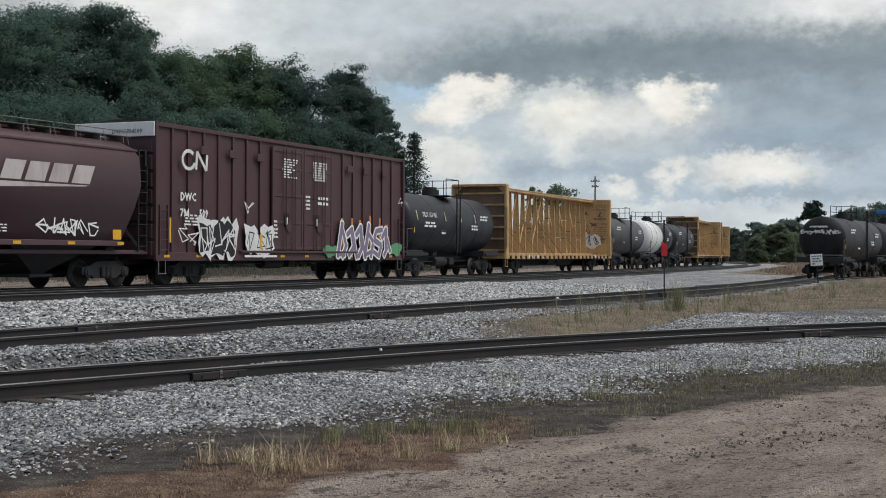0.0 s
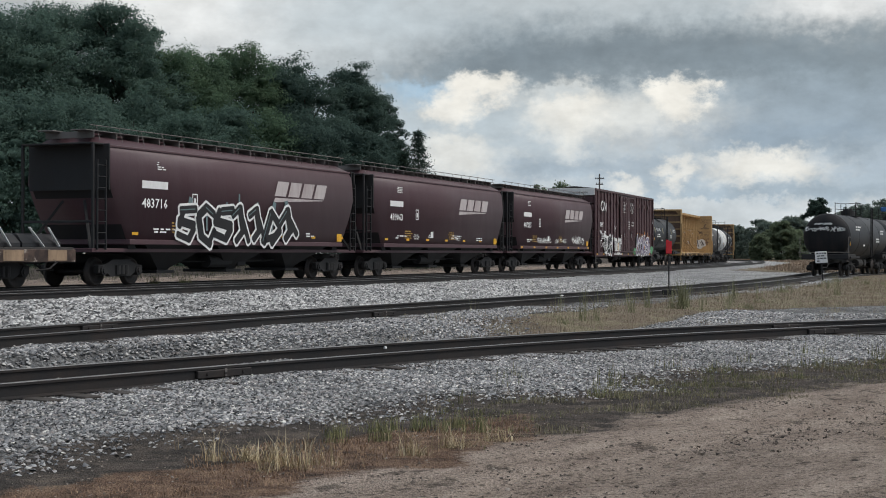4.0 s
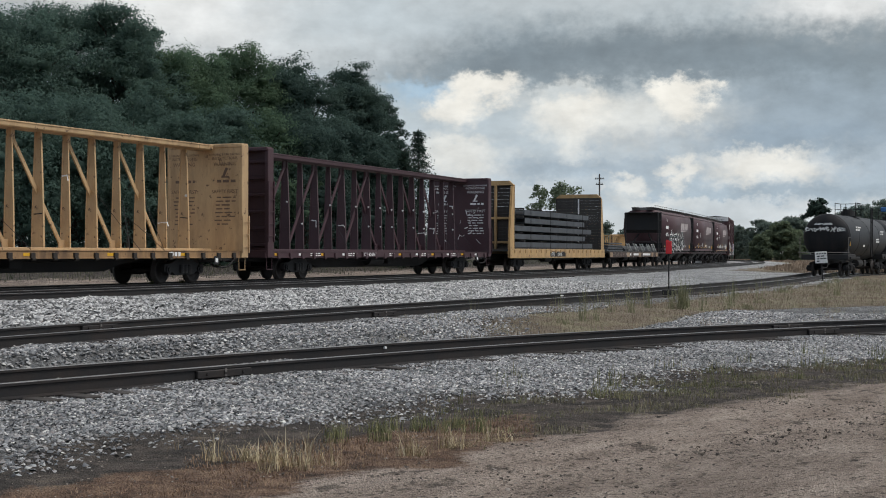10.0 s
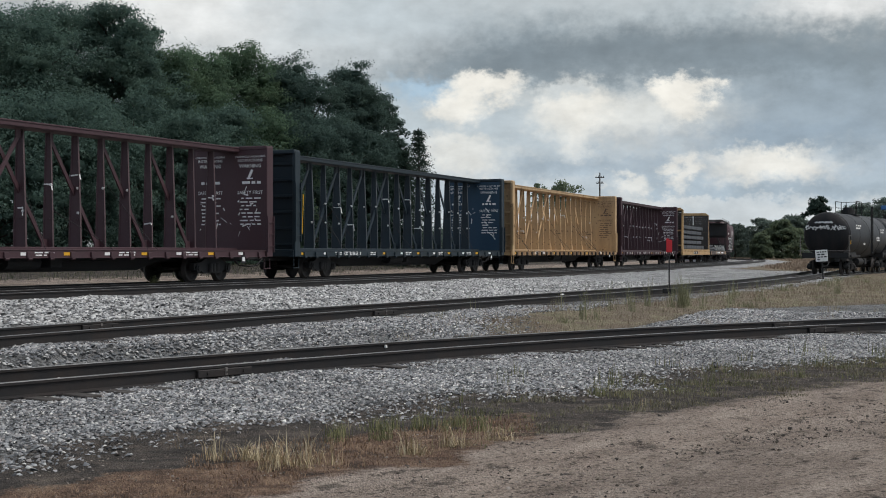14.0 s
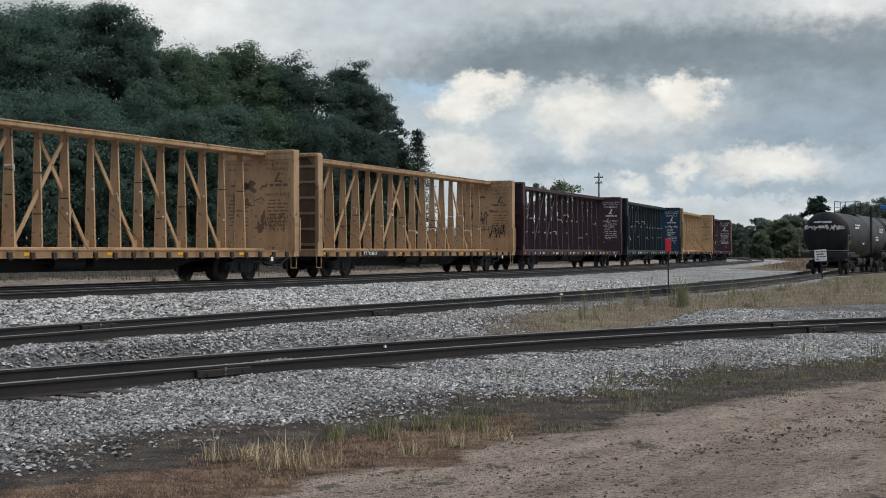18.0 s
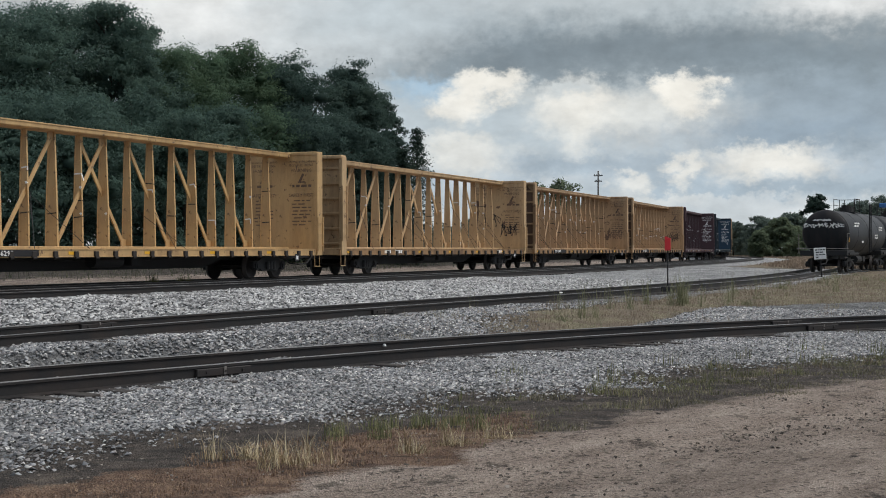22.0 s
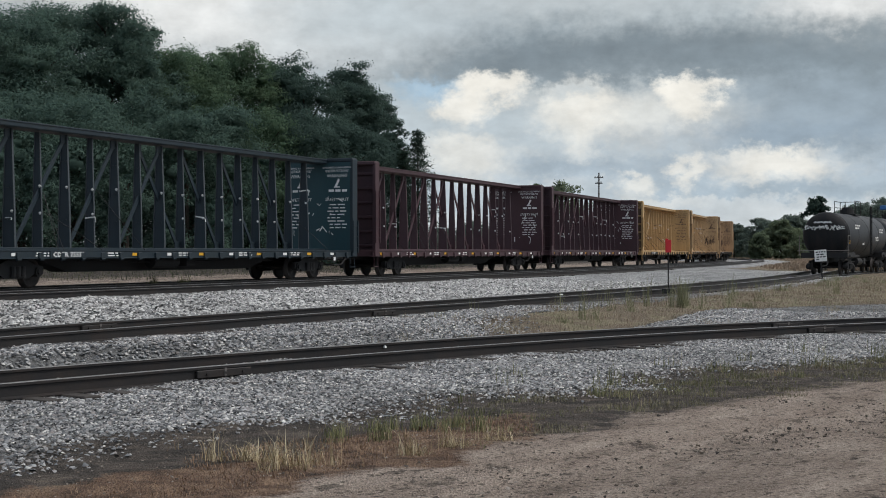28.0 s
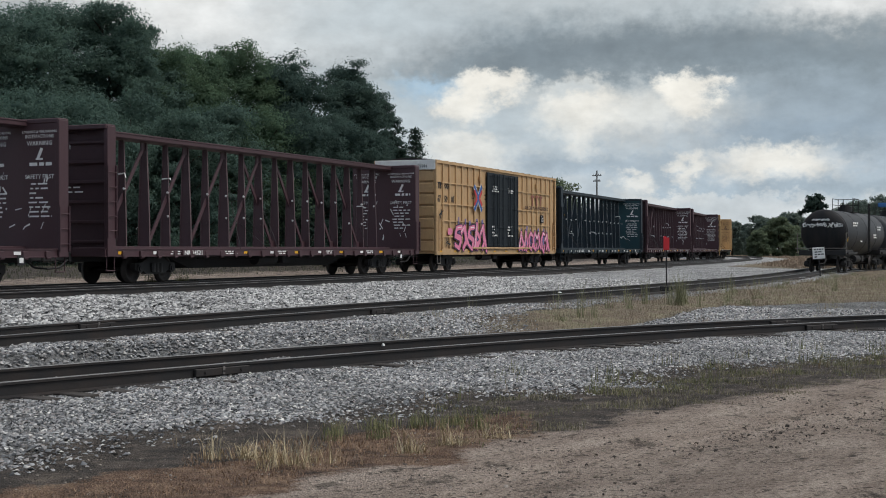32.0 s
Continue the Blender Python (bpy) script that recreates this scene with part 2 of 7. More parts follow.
        me.materials.append(mat)
        if smooth:
            me.polygons.foreach_set("use_smooth", [True] * len(me.polygons))
        me.update()
        return me


def part(name, shape, mat, parent, label="", smooth=False, at=None):
    me = shape if isinstance(shape, bpy.types.Mesh) else shape.mesh(name, mat, smooth)
    ob = new(name, me)
    ob.parent = parent
    if at is not None:
        ob.matrix_basis = at
    if label:
        ob["label"] = label
    if name in ("stencil", "graffiti"):
        ob["kind"] = "stuff"
    return ob


def thing(name, label, category, m=None, group="", kind=""):
    ob = new(name)
    ob.empty_display_size = 0.3
    if m is not None:
        ob.matrix_world = m
    return tagged(ob, label, category, group, kind)


STOCK = {}


def stock(key, make, mat, smooth=False):
    """One mesh for all alike pieces of one paint."""
    k = (key, mat.name)
    if k not in STOCK:
        STOCK[k] = make().mesh(key.split(":")[0], mat, smooth)
    return STOCK[k]


def lettering(text, size, mat, parent, x, y, z, name="lettering", stretch=1.0, face=-1, centre=False, bold=0.0):
    """Stencilled characters on a side wall that faces -y."""
    k = ("txt:" + text, mat.name, size)
    if k not in STOCK:
        cu = bpy.data.curves.new("letters", "FONT")
        cu.body, cu.size, cu.extrude = text, size, 0.002
        cu.offset = bold
        cu.align_x = "CENTER" if centre else "LEFT"
        cu.resolution_u = 1
        tmp = bpy.data.objects.new("letters", cu)
        me = bpy.data.meshes.new_from_object(tmp)
        bpy.data.objects.remove(tmp)
        me.materials.clear()
        me.materials.append(mat)
        STOCK[k] = me
    ob = new(name, STOCK[k])
    ob.parent = parent
    ob.matrix_basis = pose(x, y, z, 90) @ Matrix.Diagonal((stretch, 1, 1, 1))
    return ob


def bars(rng, x0, x1, z0, z1, rows, y, fill=0.7, h=0.55):
    """Small print that cannot be read: rows of plain bars."""
    s = Shape()
    step = (z1 - z0) / rows
    for i in range(rows):
        a = x0 + (x1 - x0) * rng.uniform(0, 0.15)
        zc = z1 - (i + 0.5) * step
        while a < x0 + (x1 - x0) * rng.uniform(0.8, 1.0):
            b = min(x1, a + rng.uniform(0.12, 0.4) * (x1 - x0))
            s.box(a, b, y - 0.003, y, zc - step * h / 2, zc + step * h / 2)
            a = b + 0.08 * (x1 - x0)
            if rng.random() > fill:
                break
    return s

# ---------------------------------------------------------------- tracks: plan


def run(x, y, heading, knots, s0, s1):
    """A centre line from its point at s = 0: rows of s, x, y, heading (from +y towards +x)."""
    def march(step, end):
        out, s, px, py, h = [], 0.0, x, y, heading
        while (s < end) if step > 0 else (s > end):
            k = np.interp(s + step / 2, *zip(*knots))
            hm = h + k * step / 2
            px, py, h, s = px + math.sin(hm) * step, py + math.cos(hm) * step, h + k * step, s + step
            out.append((s, px, py, h))
        return out
    return np.array(march(-1.0, s0)[::-1] + [(0, x, y, heading)] + march(1.0, s1))


def shift(line, off):
    """The line moved to its right by off."""
    o = line.copy()
    o[:, 1] += np.cos(line[:, 3]) * off
    o[:, 2] -= np.sin(line[:, 3]) * off
    return o


def along(line, s):
    return tuple(np.interp(s, line[:, 0], line[:, i]) for i in (1, 2, 3))


MAIN = run(-12.34, 41.35, 0.425, [(-25, 0), (0, -0.00215), (30, -0.00084), (60, -0.00128), (90, -0.00126), (115, -0.0006),
                                  (135, -0.0030), (155, -0.0040), (330, -0.0040), (360, 0)], -470, 640)
SIDE = shift(MAIN, 4.7)
YARD = run(-6.79, 19.8, 0.433, [(-6, 0), (0, 0.0037), (8, 0.0072), (16, -0.0024), (26, -0.0024), (40, -0.0051), (60, -0.0023), (75, 0.0)], -120, 260)
LEAD = run(-5.36, 15.9, 0.663, [(-6, 0), (0, 0.0052), (8, 0.0171), (16, 0.0229), (24, 0.0107), (34, 0.008), (60, 0.0)], -90, 160)
SPUR = run(21.5, 80.0, 0.47, [(-40, -0.004), (0, 0.0), (40, 0.0)], -22, 140)
Z_MAIN, Z_SIDE, Z_YARD, Z_LEAD = 0.685, 0.74, 0.54, 0.28     # rail tops


def signed(line, px, py):
    """Signed distance to a line (right positive) of arrays of points."""
    sel = line[::4]
    best = np.full(px.shape, 1e9)
    out = np.zeros(px.shape)
    for s, x, y, h in sel:
        dx, dy = px - x, py - y
        d2 = dx * dx + dy * dy
        near = d2 < best
        best = np.where(near, d2, best)
        out = np.where(near, dx * math.cos(h) - dy * math.sin(h), out)
    return out


def lie(px, py):
    """Height of the ground, and the distances to the four tracks."""
    dm, db, dy_, dl = (signed(k, px, py) for k in (MAIN, SIDE, YARD, LEAD))
    zm, zb, zy, zl = Z_MAIN - 0.2, Z_SIDE - 0.2, Z_YARD - 0.19, Z_LEAD - 0.19

    def between(d1, d2, z1, z2, flat=1.7):
        w = np.clip((d1 - flat) / np.maximum(d1 - d2 - 2 * flat, 0.3), 0, 1)
        w = w * w * (3 - 2 * w)
        return z1 + (z2 - z1) * w
    z = np.where(dm < 0, zm - np.clip((-dm - 1.9) / 2, 0, 1) * 0.2 + np.clip((-dm - 4) / 12, 0, 1) * 0.62, zm + (zb - zm) * np.clip(dm / 4.7, 0, 1))
    z = np.where(db > 0, between(db, dy_, zb, zy), z)
    z = np.where(dy_ > 0, between(dy_, dl, zy, zl), z)
    z = np.where((dl > 0) & (dy_ > 0), zl * (1 - np.clip((dl - 1.2) / 3.2, 0, 1)), z)
    return z, dm, db, dy_, dl


def wobble(px, py, s, a=1.0):
    return a * (np.sin(px * 1.7 / s + 1.3 * np.sin(py * 1.1 / s)) + np.sin(py * 2.3 / s + 1.7 * np.sin(px * 0.9 / s)) + np.sin((px + py) * 4.1 / s) * 0.5) / 2.5


def rim(px):
    """How far the stone bed of the near track reaches towards the grass."""
    return -1.35 - np.clip((px - 3.0) * 1.2, 0, 5.0) - np.clip((px - 8) * 0.25, 0, 3)


def zone(px, py, dm, db, dy_, dl):
    """0 ballast, 1 dirt road, 2 rough grass."""
    w = wobble(px, py, 1.6, 0.5)
    ballast = ((dl < 3.7 + w) & (dl > rim(px) + w * 0.5)) | ((dy_ < 2.3 + w) & (dm > -2.3) & ((db < 5.5 + w) | (dy_ > -2.6)) ) | ((db > 0) & (dy_ < 0) & (py < 100))
    left = px < 0.5 + w
    ballast |= left & (dl < 0) & (dy_ > 0) & (py < 40)
    road = (dl > 6.5 + w * 0.7) & (py > -60)
    road |= (dm < -2.3) & (dm > -13 + w) & (py > 25)
    return np.where(ballast, 0, np.where(road, 1, 2))


# ---------------------------------------------------------------- ground


def ground_mat(name, tones, scale, rough=0.95, bump=0.6, cell=0.0):
    m = bpy.data.materials.new(name)
    n, l, b = nodes_of(m)
    tc = n.new("ShaderNodeTexCoord")
    a = n.new("ShaderNodeTexNoise")
    a.inputs["Scale"].default_value, a.inputs["Detail"].default_value, a.inputs["Roughness"].default_value = scale, 10, 0.68
    l.new(tc.outputs["Object"], a.inputs["Vector"])
    r = n.new("ShaderNodeValToRGB")
    while len(r.color_ramp.elements) < len(tones):
        r.color_ramp.elements.new(0.5)
    for e, (p, c) in zip(r.color_ramp.elements, tones):
        e.position, e.color = p, (*c, 1)
    l.new(a.outputs[0], r.inputs[0])
    f = n.new("ShaderNodeTexNoise")
    f.inputs["Scale"].default_value, f.inputs["Detail"].default_value = 9.0, 8
    l.new(tc.outputs["Object"], f.inputs["Vector"])
    col, height = r.outputs[0], f.outputs[0]
    if cell:
        v = n.new("ShaderNodeTexVoronoi")
        v.inputs["Scale"].default_value = cell
        l.new(tc.outputs["Object"], v.inputs["Vector"])
        g = n.new("ShaderNodeSeparateColor")
        l.new(v.outputs["Color"], g.inputs[0])
        mr = n.new("ShaderNodeMapRange")
        mr.inputs[3].default_value, mr.inputs[4].default_value = (0.45, 1.55) if cell < 30 else (0.78, 1.22)
        l.new(g.outputs[0], mr.inputs[0])
        mul = n.new("ShaderNodeVectorMath")
        mul.operation = "SCALE"
        l.new(col, mul.inputs[0])
        l.new(mr.outputs[0], mul.inputs["Scale"])
        col, height = mul.outputs[0], v.outputs["Distance"]
    l.new(col, b.inputs["Base Color"])
    b.inputs["Roughness"].default_value = rough
    b.inputs["Specular IOR Level"].default_value = 0.2
    bp = n.new("ShaderNodeBump")
    bp.inputs["Strength"].default_value, bp.inputs["Distance"].default_value = bump, 0.05
    l.new(height, bp.inputs["Height"])
    l.new(bp.outputs[0], b.inputs["Normal"])
    return m


def cover_mat():
    """Crushed stone, road dirt and dark rough soil, blended by how much of each lies there."""
    m = bpy.data.materials.new("ground_cover")
    n, l, b = nodes_of(m)
    tc = n.new("ShaderNodeTexCoord")
    at = n.new("ShaderNodeVertexColor")
    at.layer_name = "cover"
    sp = n.new("ShaderNodeSeparateColor")
    l.new(at.outputs[0], sp.inputs[0])

    def noise_(scale, detail=9, rough=0.65):
        t = n.new("ShaderNodeTexNoise")
        t.inputs["Scale"].default_value, t.inputs["Detail"].default_value, t.inputs["Roughness"].default_value = scale, detail, rough
        l.new(tc.outputs["Object"], t.inputs["Vector"])
        return t.outputs[0]

    def ramp(v, tones):
        r = n.new("ShaderNodeValToRGB")
        while len(r.color_ramp.elements) < len(tones):
            r.color_ramp.elements.new(0.5)
        for e, (p, c) in zip(r.color_ramp.elements, tones):
            e.position, e.color = p, (*c, 1)
        l.new(v, r.inputs[0])
        return r.outputs[0]

    def cells(scale, lo, hi):
        v = n.new("ShaderNodeTexVoronoi")
        v.inputs["Scale"].default_value = scale
        l.new(tc.outputs["Object"], v.inputs["Vector"])
        g = n.new("ShaderNodeSeparateColor")
        l.new(v.outputs["Color"], g.inputs[0])
        mr = n.new("ShaderNodeMapRange")
        mr.inputs[3].default_value, mr.inputs[4].default_value = lo, hi
        l.new(g.outputs[0], mr.inputs[0])
        return mr.outputs[0], v.outputs["Distance"]

    def scaled(col, k):
        mul = n.new("ShaderNodeVectorMath")
        mul.operation = "SCALE"
        l.new(col, mul.inputs[0])
        l.new(k, mul.inputs["Scale"])
        return mul.outputs[0]

    def edge(v, nz, wide):
        """A ragged edge where the amount v passes a half."""
        a = n.new("ShaderNodeMath")
        a.operation = "MULTIPLY_ADD"
        a.inputs[1].default_value, a.inputs[2].default_value = wide, -wide / 2
        l.new(nz, a.inputs[0])
        c = n.new("ShaderNodeMath")
        c.operation = "ADD"
        l.new(v, c.inputs[0])
        l.new(a.outputs[0], c.inputs[1])
        r = n.new("ShaderNodeMapRange")
        r.inputs[1].default_value, r.inputs[2].default_value = 0.38, 0.62
        l.new(c.outputs[0], r.inputs[0])
        return r.outputs[0]

    def blend(f, x, y):
        k = n.new("ShaderNodeMix")
        k.data_type = "RGBA"
        l.new(f, k.inputs[0])
        l.new(x, k.inputs[6])
        l.new(y, k.inputs[7])
        return k.outputs[2]
    big, mid, fine = noise_(0.55), noise_(2.6), noise_(14.0)
    sc, sd = cells(22, 0.45, 1.5)
    gc, gd = cells(60, 0.7, 1.3)
    stone = scaled(ramp(big, [(0.3, (0.115, 0.115, 0.115)), (0.5, (0.185, 0.185, 0.183)), (0.7, (0.27, 0.27, 0.265))]), sc)
    # stone brightens with y, from 1.0 at 36 to 1.9 at 62
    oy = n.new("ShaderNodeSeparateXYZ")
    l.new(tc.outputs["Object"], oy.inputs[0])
    y_gain = n.new("ShaderNodeMapRange")
    y_gain.inputs[1].default_value, y_gain.inputs[2].default_value, y_gain.inputs[3].default_value, y_gain.inputs[4].default_value = 36, 62, 1.0, 1.9
    l.new(oy.outputs[1], y_gain.inputs[0])
    stone = scaled(stone, y_gain.outputs[0])
    mp = n.new("ShaderNodeMapping")
    mp.inputs["Rotation"].default_value = (0, 0, radians(-56))
    turned = mp
    l.new(tc.outputs["Object"], turned.inputs[0])
    mp = n.new("ShaderNodeMapping")
    mp.inputs["Scale"].default_value = (0.42, 1.5, 1)
    l.new(turned.outputs[0], mp.inputs[0])
    rut = n.new("ShaderNodeTexNoise")
    rut.inputs["Scale"].default_value, rut.inputs["Detail"].default_value, rut.inputs["Roughness"].default_value = 1.1, 14, 0.76
    l.new(mp.outputs[0], rut.inputs["Vector"])
    dirt = scaled(ramp(rut.outputs[0], [(0.30, (0.17, 0.132, 0.108)), (0.40, (0.265, 0.21, 0.172)), (0.50, (0.325, 0.262, 0.216)), (0.64, (0.41, 0.338, 0.282))]), gc)
    low = n.new("ShaderNodeTexNoise")
    low.inputs["Scale"].default_value, low.inputs["Detail"].default_value, low.inputs["Roughness"].default_value = 0.55, 6, 0.6
    l.new(mp.outputs[0], low.inputs["Vector"])
    damp = n.new("ShaderNodeMapRange")
    damp.inputs[1].default_value, damp.inputs[2].default_value, damp.inputs[3].default_value, damp.inputs[4].default_value = 0.38, 0.58, 0.9, 1.12
    l.new(low.outputs[0], damp.inputs[0])
    dirt = scaled(dirt, damp.outputs[0])
    # small dark cells paint the shadows of pebbles into the dirt
    pebble_shadow, _ = cells(34, -0.6, 13.0)
    fl = n.new("ShaderNodeClamp")
    fl.inputs[1].default_value, fl.inputs[2].default_value = 0.42, 1.0
    l.new(pebble_shadow, fl.inputs[0])
    dirt = scaled(dirt, fl.outputs[0])
    # trails of dark crumbled soil along the road
    trail = n.new("ShaderNodeMapping")
    trail.inputs["Scale"].default_value = (0.9, 1.3, 1)
    l.new(turned.outputs[0], trail.inputs[0])
    tn = n.new("ShaderNodeTexNoise")
    tn.inputs["Scale"].default_value, tn.inputs["Detail"].default_value, tn.inputs["Roughness"].default_value = 2.0, 10, 0.72
    l.new(trail.outputs[0], tn.inputs["Vector"])
    tm = n.new("ShaderNodeMapRange")
    tm.inputs[1].default_value, tm.inputs[2].default_value, tm.inputs[3].default_value, tm.inputs[4].default_value = 0.565, 0.61, 1.0, 0.42
    l.new(tn.outputs[0], tm.inputs[0])
    dirt = scaled(dirt, tm.outputs[0])
    soil = scaled(ramp(mid, [(0.3, (0.035, 0.031, 0.029)), (0.5, (0.074, 0.063, 0.055)), (0.7, (0.17, 0.138, 0.112))]), gc)
    red = scaled(ramp(mid, [(0.3, (0.05, 0.035, 0.028)), (0.5, (0.17, 0.108, 0.075)), (0.7, (0.30, 0.205, 0.14))]), gc)
    straw = scaled(ramp(big, [(0.3, (0.15, 0.145, 0.085)), (0.42, (0.28, 0.24, 0.16)), (0.52, (0.20, 0.155, 0.115)), (0.6, (0.25, 0.21, 0.15)), (0.7, (0.36, 0.31, 0.22))]), gc)
    col = blend(edge(sp.outputs[0], mid, 0.9), soil, dirt)
    col = blend(edge(at.outputs["Alpha"], fine, 0.9), col, red)
    col = blend(sp.outputs[2], col, straw)
    col = blend(edge(sp.outputs[1], fine, 0.9), col, stone)
    l.new(col, b.inputs["Base Color"])
    b.inputs["Roughness"].default_value = 0.95
    b.inputs["Specular IOR Level"].default_value = 0.2
    add = n.new("ShaderNodeMath")
    add.operation = "ADD"
    l.new(fine, add.inputs[0])
    l.new(gd, add.inputs[1])
    bp = n.new("ShaderNodeBump")
    bp.inputs["Strength"].default_value, bp.inputs["Distance"].default_value = 1.0, 0.035
    l.new(add.outputs[0], bp.inputs["Height"])
    l.new(bp.outputs[0], b.inputs["Normal"])
    return m


COVER = cover_mat()
FIELD = ground_mat("far_field", [(0.3, (0.14, 0.12, 0.075)), (0.5, (0.24, 0.195, 0.13)), (0.7, (0.31, 0.25, 0.18))], 0.06, bump=0.3)


def py_far(gy):
    return np.clip((gy - 95) / 10, 0, 1)


def sheet(xs, ys, keep=None):
    """A grid of the lie of the land, with its faces sorted by zone."""
    gx, gy = np.meshgrid(xs, ys)
    z, dm, db, dy_, dl = lie(gx, gy)
    zn = zone(gx, gy, dm, db, dy_, dl)
    rough = np.where(zn == 1, 0.012, 0.03)
    z = z + wobble(gx, gy, 0.9) * rough + wobble(gx, gy, 0.23) * 0.012
    # wheel ruts of the road
    rut = (np.sin((dl - 6.0) * 2.1) * 0.022 + wobble(dl * 1.5, gx * 0.3, 0.5) * 0.006) * (zn == 1) * np.clip((dl - 6) / 1.5, 0, 1)
    z = z + rut
    nx, ny = len(xs), len(ys)
    idx = np.arange(nx * ny).reshape(ny, nx)
    quads = np.stack([idx[:-1, :-1], idx[:-1, 1:], idx[1:, 1:], idx[1:, :-1]], -1).reshape(-1, 4)
    v = np.stack([gx, gy, z], -1).reshape(-1, 3)
    w = wobble(gx, gy, 1.6, 0.5)
    roadness = np.clip((dl - 6.5 - w * 0.7) / 1.3 + 0.5, 0, 1)
    # behind the main line, extra dark soil stands in for the train's shade
    roadness = np.maximum(roadness, (dm < 0) * np.clip((dm + 13 + w) / 4, 0, 1) * 0.62)
    straw = np.clip((rim(gx) - dl + w * 0.5) / 0.8 + 0.3, 0, 1) * np.clip((dy_ - 1.4 + w) / 1.2, 0, 1) * np.clip((gx + 0.1) / 2.4, 0, 1) + (py_far(gy)) * (dm > 0)
    stony = np.maximum.reduce([np.clip((3.9 + w - dl) / 1.8 + 0.5, 0, 1) * (dl > -1.0), np.clip((dl - rim(gx) - w * 0.5) / 0.8 + 0.5, 0, 1) * (dl <= -1.0), (zn == 0) * (dl < -1.0) * 1.0])
    stony = np.where(db > 3.6, stony * (1 - py_far(gy)), stony)
    stony = np.where(dm < -2.3, np.clip((dm + 3.5) / 1.2 + 0.5, 0, 1) * 0.9, stony)
    w2 = wobble(gx, gy, 0.8, 0.4)
    russet = np.clip((dl - 5.2 + 0.6 * np.clip(gx / 3, 0, 1) - w2) / 0.5, 0, 1) * np.clip((7.2 + w2 - dl) / 0.5, 0, 1) * np.clip((1.6 - gx) / 1.5, 0.3, 1)
    tint = np.stack([roadness, stony, np.clip(straw, 0, 1), russet], -1).reshape(-1, 4)
    return v, quads, zn[:-1, :-1].reshape(-1), tint


def grid_mesh(name, v, q, mat, tint, smooth=True):
    used, inv = np.unique(q, return_inverse=True)
    me = bpy.data.meshes.new(name)
    me.from_pydata(v[used].tolist(), [], inv.reshape(q.shape).tolist())
    me.materials.append(mat)
    lay = me.color_attributes.new("cover", "FLOAT_COLOR", "POINT")
    lay.data.foreach_set("color", tint[used].reshape(-1))
    if smooth:
        me.polygons.foreach_set("use_smooth", [True] * len(me.polygons))
    me.update()
    return me


XS = np.concatenate([np.arange(-60, -16, 1.5), np.arange(-16, 20, 0.2), np.arange(20, 60, 0.8), np.arange(60, 121, 4)])
YS = np.concatenate([np.arange(-40, 8, 2.0), np.arange(8, 42, 0.2), np.arange(42, 90, 0.8), np.arange(90, 301, 4)])
gv, gq, gz, gt = sheet(XS, YS)
ground = tagged(new("ground", grid_mesh("ground", gv, gq[gz == 2], COVER, gt)), "rough dry soil with sparse grass between tracks", "ground", kind="structure")
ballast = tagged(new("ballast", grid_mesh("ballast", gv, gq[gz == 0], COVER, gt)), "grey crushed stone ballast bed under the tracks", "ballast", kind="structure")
road = tagged(new("road", grid_mesh("road", gv, gq[gz == 1], COVER, gt)), "brown dirt road with ruts and small stones", "road", kind="structure")
far = Shape()
X0, X1, Y0, Y1 = XS[0], XS[-1], YS[0], YS[-1]
zf = -0.02
ring = [(X0, Y0), (X1, Y0), (X1, Y1), (X0, Y1)]
out = [(-3500, -3500), (3500, -3500), (3500, 3500), (-3500, 3500)]
edge = [lie(np.array([a]), np.array([b]))[0][0] for a, b in ring]
far.add([(a, b, e - 0.05) for (a, b), e in zip(ring, edge)] + [(a, b, 0.2) for a, b in out], [(i, (i + 1) % 4, 4 + (i + 1) % 4, 4 + i) for i in range(4)])
tagged(new("ground_beyond", far.mesh("ground_beyond", FIELD)), "flat dry field reaching to the horizon", "ground", kind="structure")


# ---------------------------------------------------------------- stones


def stones(name, rng, places, sizes, mat, label):
    """Crushed stones: jittered blocks, one island each."""
    n = len(places)
    base = np.array([(1, 0, 0), (0, 1, 0), (-1, 0, 0), (0, -1, 0), (0, 0, 1), (0, 0, -1)], float)
    v = (base[None] * rng.uniform(0.75, 1.3, (n, 6, 1)) + rng.normal(0, 0.28, (n, 6, 3))) * rng.uniform(0.6, 1.05, (n, 1, 3))
    a, b, c = rng.uniform(0, 6.28, (3, n))
    ca, sa, cb, sb, cc, sc = np.cos(a), np.sin(a), np.cos(b), np.sin(b), np.cos(c), np.sin(c)
    R = np.stack([np.stack([ca * cb, ca * sb * sc - sa * cc, ca * sb * cc + sa * sc], -1),
                  np.stack([sa * cb, sa * sb * sc + ca * cc, sa * sb * cc - ca * sc], -1),
                  np.stack([-sb, cb * sc, cb * cc], -1)], -2)
    v = np.einsum("nij,nkj->nki", R, v) * np.array([1.15, 1.15, 0.68]) * sizes[:, None, None] + places[:, None, :]
    f = np.array([(0, 1, 4), (1, 2, 4), (2, 3, 4), (3, 0, 4), (1, 0, 5), (2, 1, 5), (3, 2, 5), (0, 3, 5)])
    q = (np.arange(n)[:, None, None] * 6 + f[None]).reshape(-1, 3)
    flat = v.reshape(-1, 3)
    e1, e2 = flat[q[:, 1]] - flat[q[:, 0]], flat[q[:, 2]] - flat[q[:, 0]]
    nz = np.cross(e1, e2)
    q = q[nz[:, 2] > -0.25 * np.linalg.norm(nz, axis=1)]
    me = bpy.data.meshes.new(name)
    me.vertices.add(n * 6)
    me.vertices.foreach_set("co", v.reshape(-1))
    me.loops.add(len(q) * 3)
